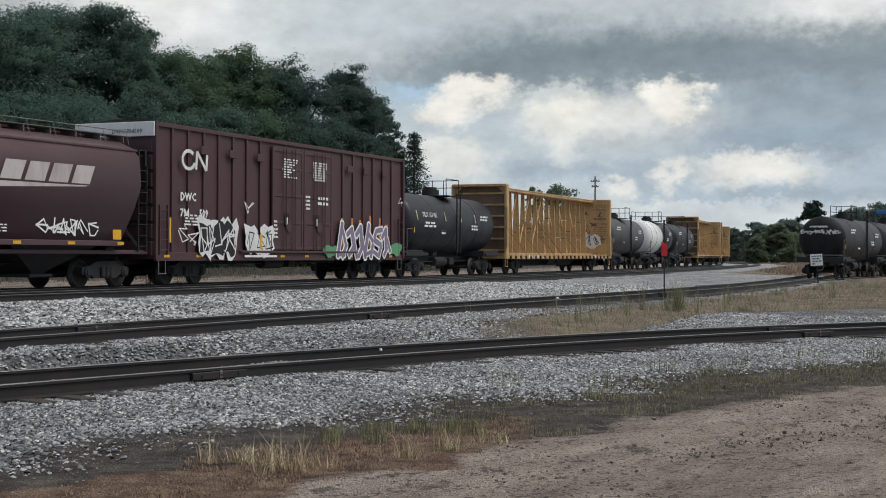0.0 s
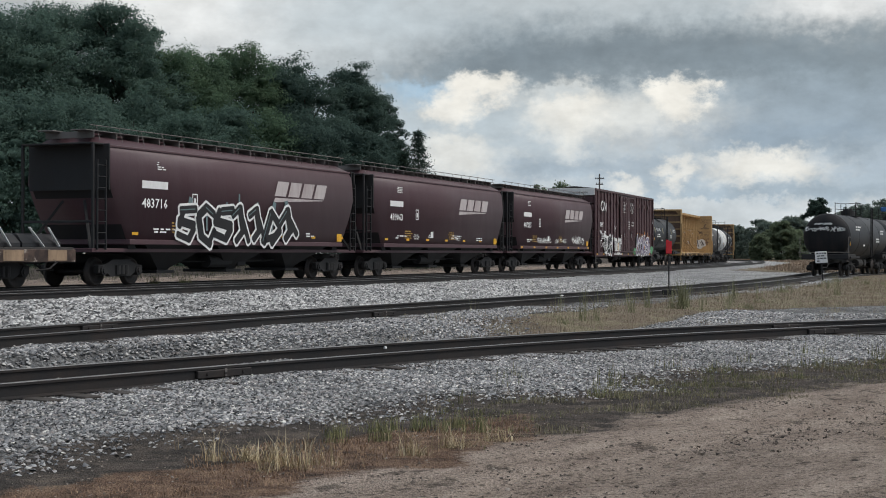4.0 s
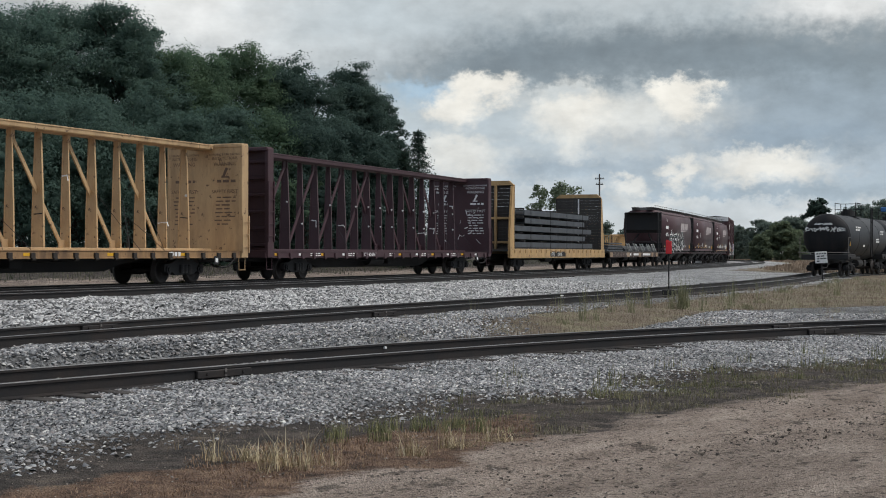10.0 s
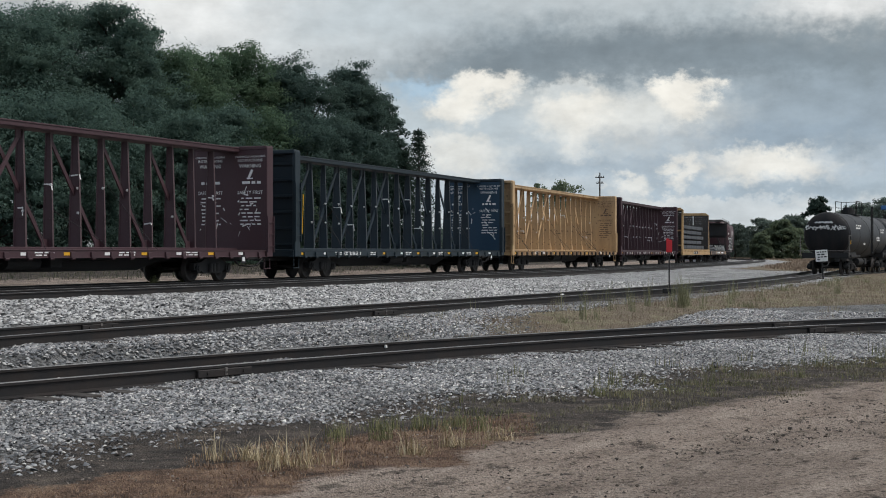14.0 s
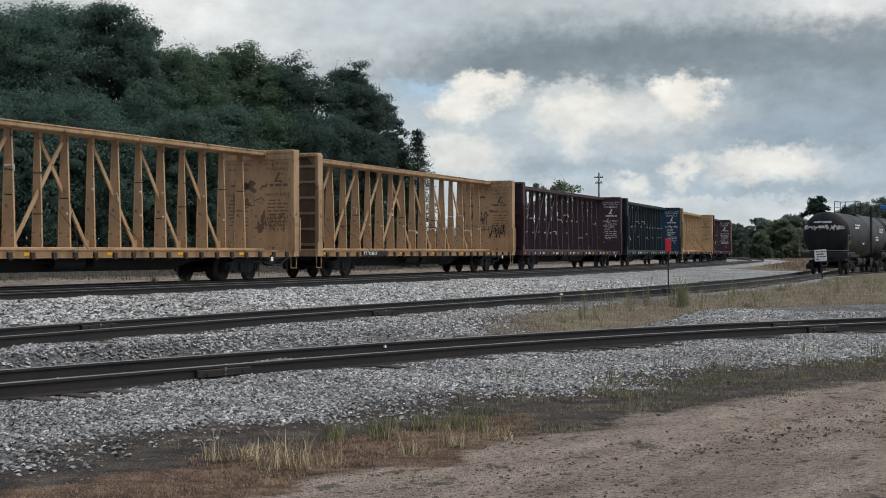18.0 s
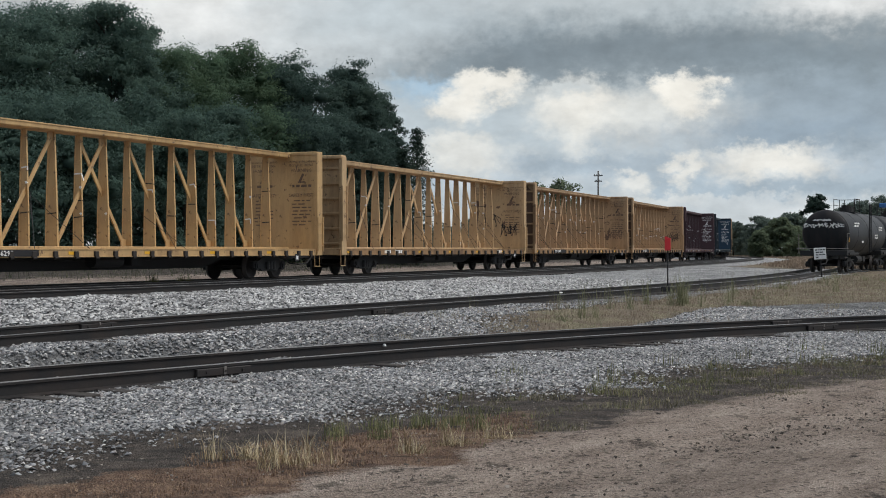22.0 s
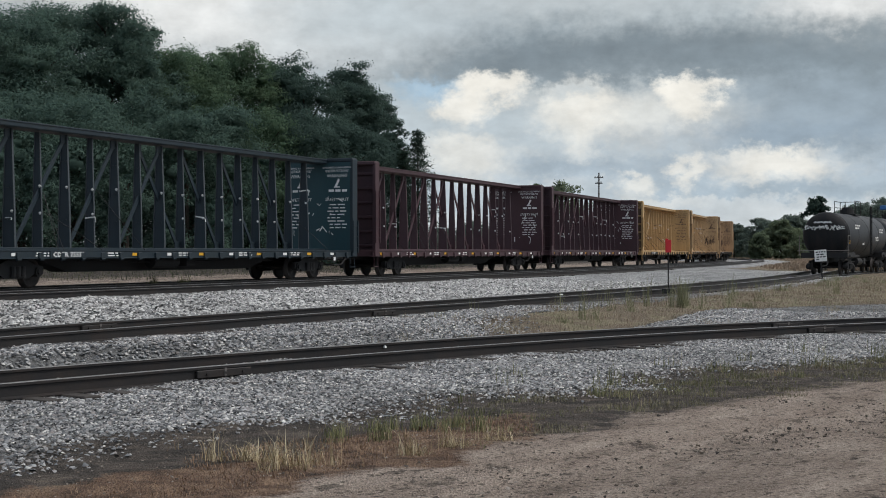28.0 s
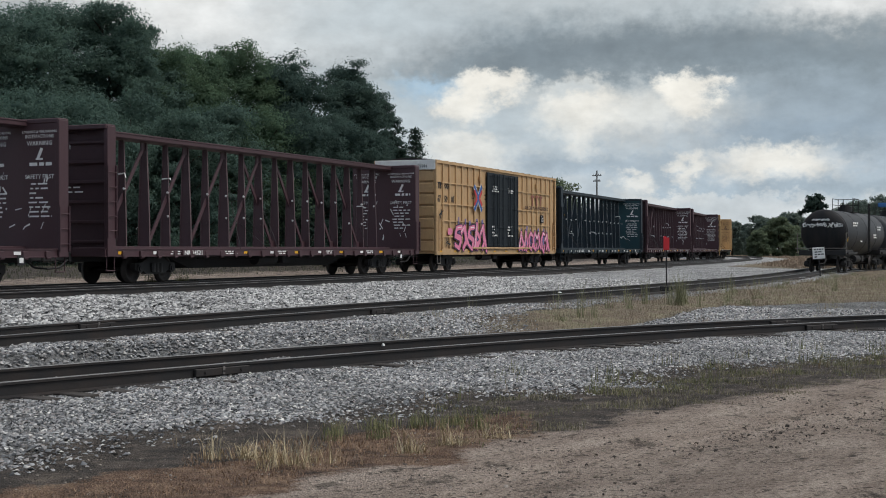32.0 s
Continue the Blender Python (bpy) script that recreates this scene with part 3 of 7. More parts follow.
    me.loops.foreach_set("vertex_index", q.reshape(-1))
    me.polygons.add(len(q))
    me.polygons.foreach_set("loop_start", np.arange(len(q)) * 3)
    me.polygons.foreach_set("loop_total", np.full(len(q), 3))
    me.update()
    me.validate()
    me.materials.append(mat)
    return tagged(new(name, me), label, "stones", kind="stuff")


STONE = island("ballast_stone", [(0.0, (0.045, 0.045, 0.048)), (0.25, (0.135, 0.14, 0.146)), (0.45, (0.22, 0.222, 0.226)), (0.55, (0.27, 0.245, 0.23)), (0.75, (0.30, 0.308, 0.314)), (0.93, (0.44, 0.432, 0.415)), (1.0, (0.64, 0.62, 0.58))], 0.85, 0.22)
STONEW = island("pale_ballast_stone", [(0.0, (0.14, 0.138, 0.135)), (0.3, (0.27, 0.265, 0.26)), (0.7, (0.41, 0.405, 0.395)), (1.0, (0.62, 0.61, 0.59))], 0.85, 0.15)
rs = np.random.default_rng(4)


def scatter(n, x0, x1, y0, y1, want, test=None):
    px, py = rs.uniform(x0, x1, n), rs.uniform(y0, y1, n)
    view = np.abs(px / py) < 0.36
    px, py = px[view], py[view]
    z, dm, db, dy_, dl = lie(px, py)
    zn = zone(px, py, dm, db, dy_, dl)
    ok = zn == want if want is not None else np.ones(len(px), bool)
    if test is not None:
        ok &= test(px, py, dm, db, dy_, dl)
    return np.stack([px[ok], py[ok], z[ok] + wobble(px[ok], py[ok], 0.9) * 0.03], -1)


near = scatter(350000, -9, 11, 9, 30, None, lambda x, y, dm, db, dy_, dl: (dl > -0.6) & (rs.random(len(x)) < np.clip((5.1 + wobble(x, y, 1.6, 0.6) - dl) / 1.7, 0, 1) ** 1.6))
mid = scatter(165000, -12, 12, 17, 36, 0, lambda x, y, dm, db, dy_, dl: (dl < -0.6) & (dy_ > -1.2))
back = scatter(95000, -16, 18, 24, 60, 0, lambda x, y, dm, db, dy_, dl: (dy_ < -1.0) & (db > 0.7))
stones("ballast_stones", rs, near + [0, 0, 0.01], 0.011 + 0.018 * rs.random(len(near)) ** 1.3, STONE, "loose grey crushed stones on the ballast near the road")
stones("ballast_stones", rs, mid + [0, 0, 0.022], rs.uniform(0.021, 0.037, len(mid)), STONE, "loose grey crushed stones between the yard tracks")
stray = scatter(60000, -1, 9, 20, 36, 2, lambda x, y, dm, db, dy_, dl: (dl < -0.6) & (dy_ > 0.8) & (rs.random(len(x)) < np.maximum(np.clip((2.0 - x) / 2.6, 0, 0.7), np.clip((2.7 - dy_) / 1.6, 0, 0.6))))
stones("ballast_stones", rs, stray + [0, 0, 0.01], rs.uniform(0.018, 0.034, len(stray)), STONE, "stray crushed stones at the rim of the dry grass")
stones("ballast_stones", rs, back + [0, 0, 0.024], rs.uniform(0.032, 0.058, len(back)), STONEW, "pale crushed stones on the bank of the main line")
PEBBLE = island("road_stone", [(0.0, (0.05, 0.042, 0.036)), (0.5, (0.16, 0.13, 0.105)), (1.0, (0.33, 0.29, 0.25))], 0.9, 0.1)
peb = scatter(70000, -6, 12, 9, 26, 1)
crumb = scatter(40000, -5, 8, 9, 22, None, lambda x, y, dm, db, dy_, dl: (dl > 4.0) & (dl < 7.0))
crumb = crumb[rs.random(len(crumb)) < 0.55]
stones("soil_crumbs", rs, crumb, 0.004 + 0.012 * rs.random(len(crumb)) ** 2.5, PEBBLE, "dark crumbs of soil and cinders beside the ballast")
clod = scatter(60000, -4, 12, 9, 24, 1, lambda x, y, dm, db, dy_, dl: rs.random(len(x)) < 0.17 + 0.4 * (wobble(dl * 2.2, x * 0.35, 1.0) > 0.45))
CLOD = island("road_clod", [(0.0, (0.040, 0.034, 0.030)), (0.6, (0.085, 0.07, 0.06)), (1.0, (0.19, 0.16, 0.135))], 0.95, 0.1)
stones("road_clods", rs, clod, 0.004 + 0.024 * rs.random(len(clod)) ** 4, CLOD, "dark crumbled clods in the ruts of the road")
stones("road_pebbles", rs, peb, 0.003 + 0.018 * rs.random(len(peb)) ** 7, PEBBLE, "small stones and clods on the dirt road")


# ---------------------------------------------------------------- rails and ties


def sweep(line, s0, s1, step, profile, off, z, shape):
    """A section of (across, up) carried along a line."""
    ss = np.arange(s0, s1 + step / 2, step)
    n = len(profile)
    v, f = [], []
    for s in ss:
        x, y, h = along(line, s)
        c, sn = math.cos(h), math.sin(h)
        v += [(x + (off + a) * c, y - (off + a) * sn, z + b) for a, b in profile]
    for k in range(len(ss) - 1):
        f += [(k * n + i, k * n + (i + 1) % n, (k + 1) * n + (i + 1) % n, (k + 1) * n + i) for i in range(n)]
    f += [tuple(range(n))[::-1], tuple(range((len(ss) - 1) * n, len(ss) * n))]
    return shape.add(v, f)


RAILBODY = [(-0.075, -0.18), (0.075, -0.18), (0.075, -0.168), (0.012, -0.15), (0.012, -0.045), (0.036, -0.035), (0.036, -0.006), (-0.036, -0.006), (-0.036, -0.035), (-0.012, -0.045), (-0.012, -0.15), (-0.075, -0.168)]
RAILHEAD = [(-0.034, -0.006), (0.034, -0.006), (0.030, 0.0), (-0.030, 0.0)]


def railway(line, z, s0, s1, label, ties=True, step=1.0):
    tr = thing("railway_track", label, "railway track", kind="structure")
    for off in (-0.7535, 0.7535):
        r = part("rail", sweep(line, s0, s1, step, RAILBODY, off, z, Shape()), RAIL, tr, "brown weathered steel rail")
        part("rail_head", sweep(line, s0, s1, step, RAILHEAD, off, z, Shape()), RAILTOP, r, "shiny worn running surface")
    if ties:
        me = stock("tie", lambda: Shape().box(-0.11, 0.11, -1.28, 1.28, -0.18, 0.0, 0.012), TIE)
        for s in np.arange(ties[0], ties[1], 0.52):
            x, y, h = along(line, s)
            j = math.sin(s * 12.9) * 1.5
            part("tie", me, TIE, tr, at=pose(x, y, z - 0.17, 0, 0, 90 - math.degrees(h) + j))
    return tr


railway(LEAD, Z_LEAD, -60, 60, "curved near yard track with weathered rails on stone ballast", (-8, 38))
railway(YARD, Z_YARD, -60, 120, "straight yard track with brown rails on stone ballast", (-8, 60))
railway(SIDE, Z_SIDE, -60, 330, "side track beside the main line curving away", (-8, 60), 2.0)
railway(SPUR, 0.42, -21, 90, "spur where the tank cars stand", (-20, 20))
railway(MAIN, Z_MAIN, -60, 330, "main line track that the train runs on", (-8, 60), 2.0)

# joint bars and small pale marks on the near rails
jb = stock("joint_bar", lambda: Shape().box(-0.45, 0.45, -0.03, 0.03, -0.14, -0.045, 0.008).tube((-0.3, -0.05, -0.09), (-0.3, 0.05, -0.09), 0.018, 6).tube((0.0, -0.05, -0.09), (0.0, 0.05, -0.09), 0.018, 6).tube((0.3, -0.05, -0.09), (0.3, 0.05, -0.09), 0.018, 6), RAIL)
for line, z, off, s in ((LEAD, Z_LEAD, -0.7535, 18.3), (LEAD, Z_LEAD, 0.7535, 17.6), (YARD, Z_YARD, 0.7535, 11.0), (YARD, Z_YARD, -0.7535, 4.0), (LEAD, Z_LEAD, 0.7535, 3.2)):
    x, y, h = along(shift(line, off + 0.04), s)
    j = thing("rail_joint", "bolted steel joint bar on a rail", "joint bar", pose(x, y, z, 0, 0, 90 - math.degrees(h)))
    part("bar", jb, RAIL, j)
    part("bond_strap", stock("bond_strap", lambda: Shape().box(-0.02, 0.02, -0.045, -0.035, -0.13, -0.03, 0.004), PALE), PALE, j, "pale strap")
for line, z, off, s, w in ((LEAD, Z_LEAD, -0.7535, 7.75, 0.02), (YARD, Z_YARD, -0.72, 23.6, 0.10)):
    x, y, h = along(shift(line, off + 0.045), s)
    st = thing("pale_stone", "white stone lying on a rail flange", "stone", pose(x, y, z - 0.06, 0, 0, 90 - math.degrees(h)))
    part("stone", Shape().levels([(-0.02, w, 0.02), (0.0, w * 0.9, 0.02), (0.02, w * 0.4, 0.01)]), WHITE, st)

# ---------------------------------------------------------------- rolling stock: running gear
NEAR = -1.5      # the side of a car that faces the camera, in its own space (x runs with the travel)


def side_frame():
    s = Shape()
    y0, y1 = -0.09, 0.09
    pts = [(-1.12, 0.40), (-1.12, 0.62), (-0.75, 0.66), (-0.42, 0.80), (0.42, 0.80), (0.75, 0.66), (1.12, 0.62), (1.12, 0.40), (0.72, 0.40), (0.50, 0.28), (-0.50, 0.28), (-0.72, 0.40)]
    n = len(pts)
    s.add([(x, y, z) for y in (y0, y1) for x, z in pts], [tuple(range(n)), tuple(range(n, 2 * n))[::-1]] + [(i, n + i, n + (i + 1) % n, (i + 1) % n) for i in range(n)])
    for x in (-0.89, 0.89):
        s.tube((x, y0 - 0.05, 0.46), (x, y1 + 0.02, 0.46), 0.15, 12)
        s.tube((x, y0 - 0.09, 0.46), (x, y0 - 0.04, 0.46), 0.09, 8)
    for x in (-0.2, 0, 0.2):
        s.tube((x, y0 - 0.04, 0.34), (x, y0 - 0.04, 0.62), 0.085, 10)
    return s


def wheelset():
    s = Shape()
    prof = [(-0.07, 0.14), (-0.07, 0.36), (-0.065, 0.455), (-0.05, 0.47), (-0.02, 0.465), (-0.01, 0.435), (0.07, 0.42), (0.075, 0.36), (0.03, 0.33), (0.02, 0.15), (0.08, 0.13), (0.08, 0.05)]
    turn = Matrix.Rotation(radians(-90), 4, "Z")
    s.lathe(prof, 18, Matrix.Translation((0, -0.76, 0)) @ turn)
    s.lathe(prof, 18, Matrix.Translation((0, 0.76, 0)) @ Matrix.Rotation(radians(90), 4, "Z"))
    s.tube((0, -0.98, 0), (0, 0.98, 0), 0.075, 10)
    return s


def bolster():
    s = Shape()
    s.box(-0.22, 0.22, -1.0, 1.0, 0.48, 0.74, 0.03)
    s.tube((0, 0, 0.7), (0, 0, 0.86), 0.2, 12)
    return s


def truck(car, x):
    t = part("truck", stock("truck", bolster, IRON), IRON, car, "dark iron four-wheel truck", at=pose(x, 0, 0))
    for y in (-1.0, 1.0):
        part("side_frame", stock("side_frame", side_frame, IRON), IRON, t, at=pose(0, y, 0, 0, 0, 0 if y < 0 else 180))
    for dx in (-0.89, 0.89):
        part("wheelset", stock("wheelset", wheelset, WHEEL, True), WHEEL, t, at=pose(dx, 0, 0.425))
    return t


def coupler():
    s = Shape()
    s.box(-0.1, 0.55, -0.09, 0.09, 0.72, 0.95, 0.02)
    s.box(0.5, 0.84, -0.15, 0.14, 0.70, 0.98, 0.03)
    s.tube((0.3, 0.35, 0.75), (0.62, 0.30, 0.52), 0.03, 6)
    s.tube((0.62, 0.30, 0.52), (0.95, 0.1, 0.48), 0.03, 6)
    return s


def running_gear(car, body, centres, overhang):
    """Trucks, couplers, centre sill and brake rigging."""
    for sx in (-1, 1):
        truck(car, sx * centres)
        part("coupler", stock("coupler", coupler, IRON), IRON, car, at=pose(sx * (body / 2 + overhang), 0, 0, 0, 0, 0 if sx > 0 else 180))
    key = "centre_sill:%.1f" % body
    part("centre_sill", stock(key, lambda: Shape().box(-body / 2 - overhang, body / 2 + overhang, -0.2, 0.2, 0.68, 0.98, 0.02), IRON), IRON, car)

    def rigging():
        s = Shape()
        s.tube((-1.6, -0.75, 0.72), (-0.2, -0.75, 0.72), 0.22, 12)
        s.box(0.2, 0.75, -0.95, -0.55, 0.55, 0.9, 0.03)
        s.tube((0.75, -0.75, 0.7), (3.5, -0.55, 0.75), 0.025, 6)
        s.tube((-1.6, -0.75, 0.7), (-5.0, -0.5, 0.75), 0.025, 6)
        return s
    part("brake_reservoir", stock("brake_reservoir", rigging, IRON), IRON, car)


def ladder(car, mat, x, y, z, h, w=0.42, rungs=5):
    me = stock("rung:%.2f" % w, lambda: Shape().tube((-w / 2, -0.06, 0), (w / 2, -0.06, 0), 0.014, 6).tube((-w / 2, -0.06, 0), (-w / 2, 0, 0), 0.014, 6).tube((w / 2, -0.06, 0), (w / 2, 0, 0), 0.014, 6), mat)
    rail_ = stock("ladder_rail:%.1f" % h, lambda: Shape().box(-0.02, 0.02, -0.075, -0.01, 0, h, 0.006), mat)
    for dx in (-w / 2, w / 2):
        part("ladder_rail", rail_, mat, car, at=pose(x + dx, y, z))
    for i in range(rungs):
        part("rung", me, mat, car, at=pose(x, y, z + h * (i + 0.5) / rungs))


def stirrup(car, mat, x, y, z):
    """A bent step that hangs below a corner."""
    me = stock("stirrup_step", lambda: Shape().tube((-0.2, 0, 0), (-0.19, 0, -0.42), 0.016, 6).tube((0.2, 0, 0), (0.19, 0, -0.42), 0.016, 6).box(-0.21, 0.21, -0.03, 0.03, -0.44, -0.41, 0.006), mat)
    part("stirrup_step", me, mat, car, at=pose(x, y, z))


def stripes(car, x0, x1, step, z, y=NEAR - 0.004, white=False):
    """Reflector patches along the side sill."""
    me = stock("reflector", lambda: Shape().box(-0.16, 0.16, -0.003, 0.0, -0.045, 0.045), REFLECT)
    mw = stock("reflector", lambda: Shape().box(-0.14, 0.14, -0.003, 0.0, -0.045, 0.045), STENCIL)
    k = 0
    x = x0
    while x < x1:
        part("reflector", mw if white and k % 2 else me, REFLECT, car, at=pose(x, y, z))
        x += step
        k += 1


# ---------------------------------------------------------------- centre-beam flat car
BAYS = 18
WORN = ("yellow_paint", "golden_paint", "faded_tan_paint")


def centrebeam(seed, paint_, panel, label, number="", loaded=False, text=True, code="", graff=0, nx=4.2):
    rng = random.Random(seed)
    worn = paint_.name in WORN
    light = INK if worn else STENCIL
    sillp = SILLTAN if worn and paint_ is not GOLD else paint_
    car = thing("centerbeam_car", label, "railcar", group="cars of the freight train")
    L, top = 23.25, 4.83
    hw = 1.5
    running_gear(car, L, 8.4, 0.0)
    # deck and side sills
    part("deck", stock("deck:cb", lambda: Shape().box(-L / 2 + 0.3, L / 2 - 0.3, -1.42, 1.42, 0.90, 1.02, 0.01), paint_), paint_, car)

    def sill():
        s = Shape()
        s.box(-L / 2, L / 2, -0.05, 0.03, 0.85, 1.06, 0.008)
        s.box(-L / 2, L / 2, -0.07, 0.12, 1.05, 1.085, 0.006)
        s.box(-L / 2, L / 2, -0.07, 0.12, 0.83, 0.86, 0.006)
        return s
    for sy in (-1, 1):
        part("side_sill", stock("side_sill:cb", sill, sillp), sillp, car, at=pose(0, sy * 1.45, 0, 0, 0, 0 if sy < 0 else 180))
    winch = stock("winch", lambda: Shape().box(-0.09, 0.09, -0.06, 0.05, -0.12, 0.05, 0.012).tube((-0.05, -0.02, -0.14), (0.11, -0.02, -0.14), 0.045, 8), WHEEL if worn else sillp)
    for i in range(24):
        x = -L / 2 + 0.9 + i * (L - 1.8) / 23
        part("winch", winch, sillp, car, at=pose(x, NEAR - 0.01, 0.96))
    # end bulkheads

    ends = {
        "sheet": lambda: Shape().box(-0.03, 0.03, -hw, hw, 1.0, top - 0.02),
        "corner_post": lambda: Shape().box(-0.05, 0.36, -0.07, 0.07, 0.84, top - 0.05, 0.015),
        "rib": lambda: Shape().box(0.03, 0.13, -hw + 0.07, hw - 0.07, -0.05, 0.05, 0.012),
        "cap": lambda: Shape().box(-0.06, 0.40, -hw - 0.04, hw + 0.04, top - 0.14, top, 0.02),
        "foot": lambda: Shape().box(0.0, 0.34, -hw + 0.075, hw - 0.075, 0.84, 1.12, 0.02)}
    bits = {k: stock(k + ":cb", f, paint_) for k, f in ends.items()}
    for sx in (-1, 1):
        bh = part("bulkhead", bits["sheet"], paint_, car, at=pose(sx * (L / 2 - 0.4), 0, 0, 0, 0, 0 if sx > 0 else 180))
        for y in (-hw, hw):
            part("corner_post", bits["corner_post"], paint_, bh, at=pose(0, y, 0))
        for i in range(6):
            part("rib", bits["rib"], paint_, bh, at=pose(0, 0, 1.30 + i * (top - 1.80) / 5))
        part("cap", bits["cap"], paint_, bh)
        part("foot", bits["foot"], paint_, bh)
        for y in (-1, 1):
            part("gusset", stock("gusset:%d" % y, lambda: Shape().add([(x, y * a, z) for x in (0.14, 0.16) for a, z in ((hw - 0.08, top - 0.14), (hw - 0.08, top - 0.62), (hw - 0.5, top - 0.14))], [(0, 1, 2), (5, 4, 3), (0, 3, 4, 1), (1, 4, 5, 2), (2, 5, 3, 0)]), paint_), paint_, bh)
        # dark brown sheet over the bulkhead puts the end's shade into colour
        if worn and paint_ is not YELLOW:
            part("end_sheet", stock("end_sheet", lambda: Shape().box(0.034, 0.05, -hw + 0.08, hw - 0.08, 1.14, top - 0.16), RUSTSHADE), RUSTSHADE, car, "brown end sheet darkened as in shade", at=pose(sx * (L / 2 - 0.4), 0, 0, 0, 0, 0 if sx > 0 else 180))
    # inner sheet of the front bulkhead, in its own paint
    part("end_panel", stock("end_panel", lambda: Shape().box(-0.012, 0.0, -hw + 0.05, hw - 0.05, 1.10, top - 0.16), panel), panel, car, at=pose(L / 2 - 0.432, 0, 0))
    # centre beam: chords, posts, diagonals
    part("top_chord", stock("top_chord", lambda: Shape().box(-L / 2 + 0.35, L / 2 - 0.35, -0.36, 0.36, top - 0.22, top - 0.18, 0.01).box(-L / 2 + 0.35, L / 2 - 0.35, -0.38, -0.32, top - 0.20, top - 0.06, 0.01).box(-L / 2 + 0.35, L / 2 - 0.35, 0.32, 0.38, top - 0.20, top - 0.06, 0.01).box(-L / 2 + 0.35, L / 2 - 0.35, -0.40, 0.40, top - 0.08, top - 0.03, 0.01), paint_), paint_, car)
    part("keel", stock("keel:cb", lambda: Shape().levels([(0.42, 5.2, 0.3), (0.90, 7.0, 0.36)]), IRON), IRON, car, "deep dark centre sill")
    part("bottom_chord", stock("bottom_chord", lambda: Shape().box(-L / 2 + 0.35, L / 2 - 0.35, -0.3, 0.3, 1.0, 1.16, 0.015), paint_), paint_, car)
    bay = (L - 0.9) / BAYS
    xs = [-L / 2 + 0.45 + bay * i for i in range(BAYS + 1)]

    def post(a, b, e):
        s = Shape()
        s.levels([(1.14, 0.012, a), (2.2, 0.012, a * 0.9), (top - 0.24, 0.012, b)])
        for z in (2.0, 2.9, 3.8):
            s.box(-0.04, 0.04, -b, b, z - 0.012, z + 0.012)
        return s

    def flange(a, b, e):
        s = Shape()
        s.beam((0, -a, 1.14), (0, -a * 0.9, 2.2), 0.022, e, (1, 0, 0))
        return s.beam((0, -a * 0.9, 2.2), (0, -b, top - 0.24), 0.022, e, (1, 0, 0))
    # flanges of dark cars take the paler paint, as if catching light
    edgep = {"maroon_paint": MAROONLIT, "dark_blue_paint": NAVYLIT}.get(paint_.name, paint_)
    wide = stock("post:wide", lambda: post(0.225, 0.105, 0.07), paint_)
    slim = stock("post:slim", lambda: post(0.18, 0.085, 0.06), paint_)
    flange_w = stock("flange:wide", lambda: flange(0.225, 0.105, 0.07), edgep)
    flange_s = stock("flange:slim", lambda: flange(0.18, 0.085, 0.06), edgep)
    for i, x in enumerate(xs[1:-1], 1):
        po = part("post", wide if i % 2 else slim, paint_, car, at=pose(x, 0, 0))
        for turn_ in (0, 180):
            part("flange", (flange_w if i % 2 else flange_s), edgep, po, at=pose(0, 0, 0, 0, 0, turn_))

    def brace():
        s = Shape()
        s.beam((0.1, -0.05, 1.18), (bay * 2 - 0.05, -0.05, top - 0.3), 0.05, 0.125)
        s.box(0.0, 0.26, -0.08, -0.02, 1.16, 1.40, 0.01)
        s.box(bay * 2 - 0.26, bay * 2, -0.08, -0.02, top - 0.5, top - 0.25, 0.01)
        return s
    me = stock("brace", brace, paint_)
    for i in (1, 3, 5, 7):
        part("brace", me, paint_, car, at=pose(xs[i], 0, 0))
    for i in (10, 12, 14, 16):
        part("brace", me, paint_, car, at=pose(xs[i], 0, 0, 0, 0, 180))
    # strap anchors on the posts: small pale pieces
    anchor = stock("strap_anchor", lambda: Shape().levels([(-0.05, 0.012, 0.012), (0.0, 0.03, 0.045), (0.035, 0.02, 0.02)]), STENCIL if worn else light)
    for x in xs[1:-1]:
        for z in (2.2, 3.0):
            if rng.random() < (0.2 if worn else 0.6):
                part("strap_anchor", anchor, STENCIL if worn else light, car, at=pose(x - 0.02, -0.17 + 0.02 * z, z + rng.uniform(-0.03, 0.03), rng.uniform(-30, 30)))
    # torn scraps of lading straps round the posts
    for x in xs[1:-1]:
        if rng.random() < (0.2 if worn else 0.28):
            w, z = rng.uniform(0.07, 0.2), rng.choice((2.1, 2.25, 2.9, 3.4)) + rng.uniform(-0.15, 0.15)
            sh = Shape().box(-0.03, -0.014, -w, w, -0.022, 0.022)
            sh.beam((-0.022, -w, 0), (-0.05, -w - rng.uniform(0, 0.1), -rng.uniform(0.05, 0.28)), 0.035, 0.008)
            part("strap_scrap", sh, STENCIL, car, "torn white strap end", at=pose(x, rng.uniform(-0.04, 0.04), z, rng.uniform(-8, 8)))
    # slack tie-down cables from the posts to the sill
    for i in range(9 if worn else 5):
        x = rng.choice(xs[2:-2])
        a, b = rng.uniform(2.2, 3.3), rng.uniform(0.5, 1.3) * rng.choice((-1, 1))
        part("tie_cable", Shape().tube((x, -0.22, a), (x + b * 0.6, -0.95, 1.3 + (a - 1.3) * 0.3), 0.009, 5).tube((x + b * 0.6, -0.95, 1.3 + (a - 1.3) * 0.3), (x + b, -1.42, 1.08), 0.009, 5), IRON, car)
    stirrup(car, paint_, -L / 2 + 0.3, NEAR + 0.03, 0.84)
    stirrup(car, paint_, L / 2 - 0.3, NEAR + 0.03, 0.84)
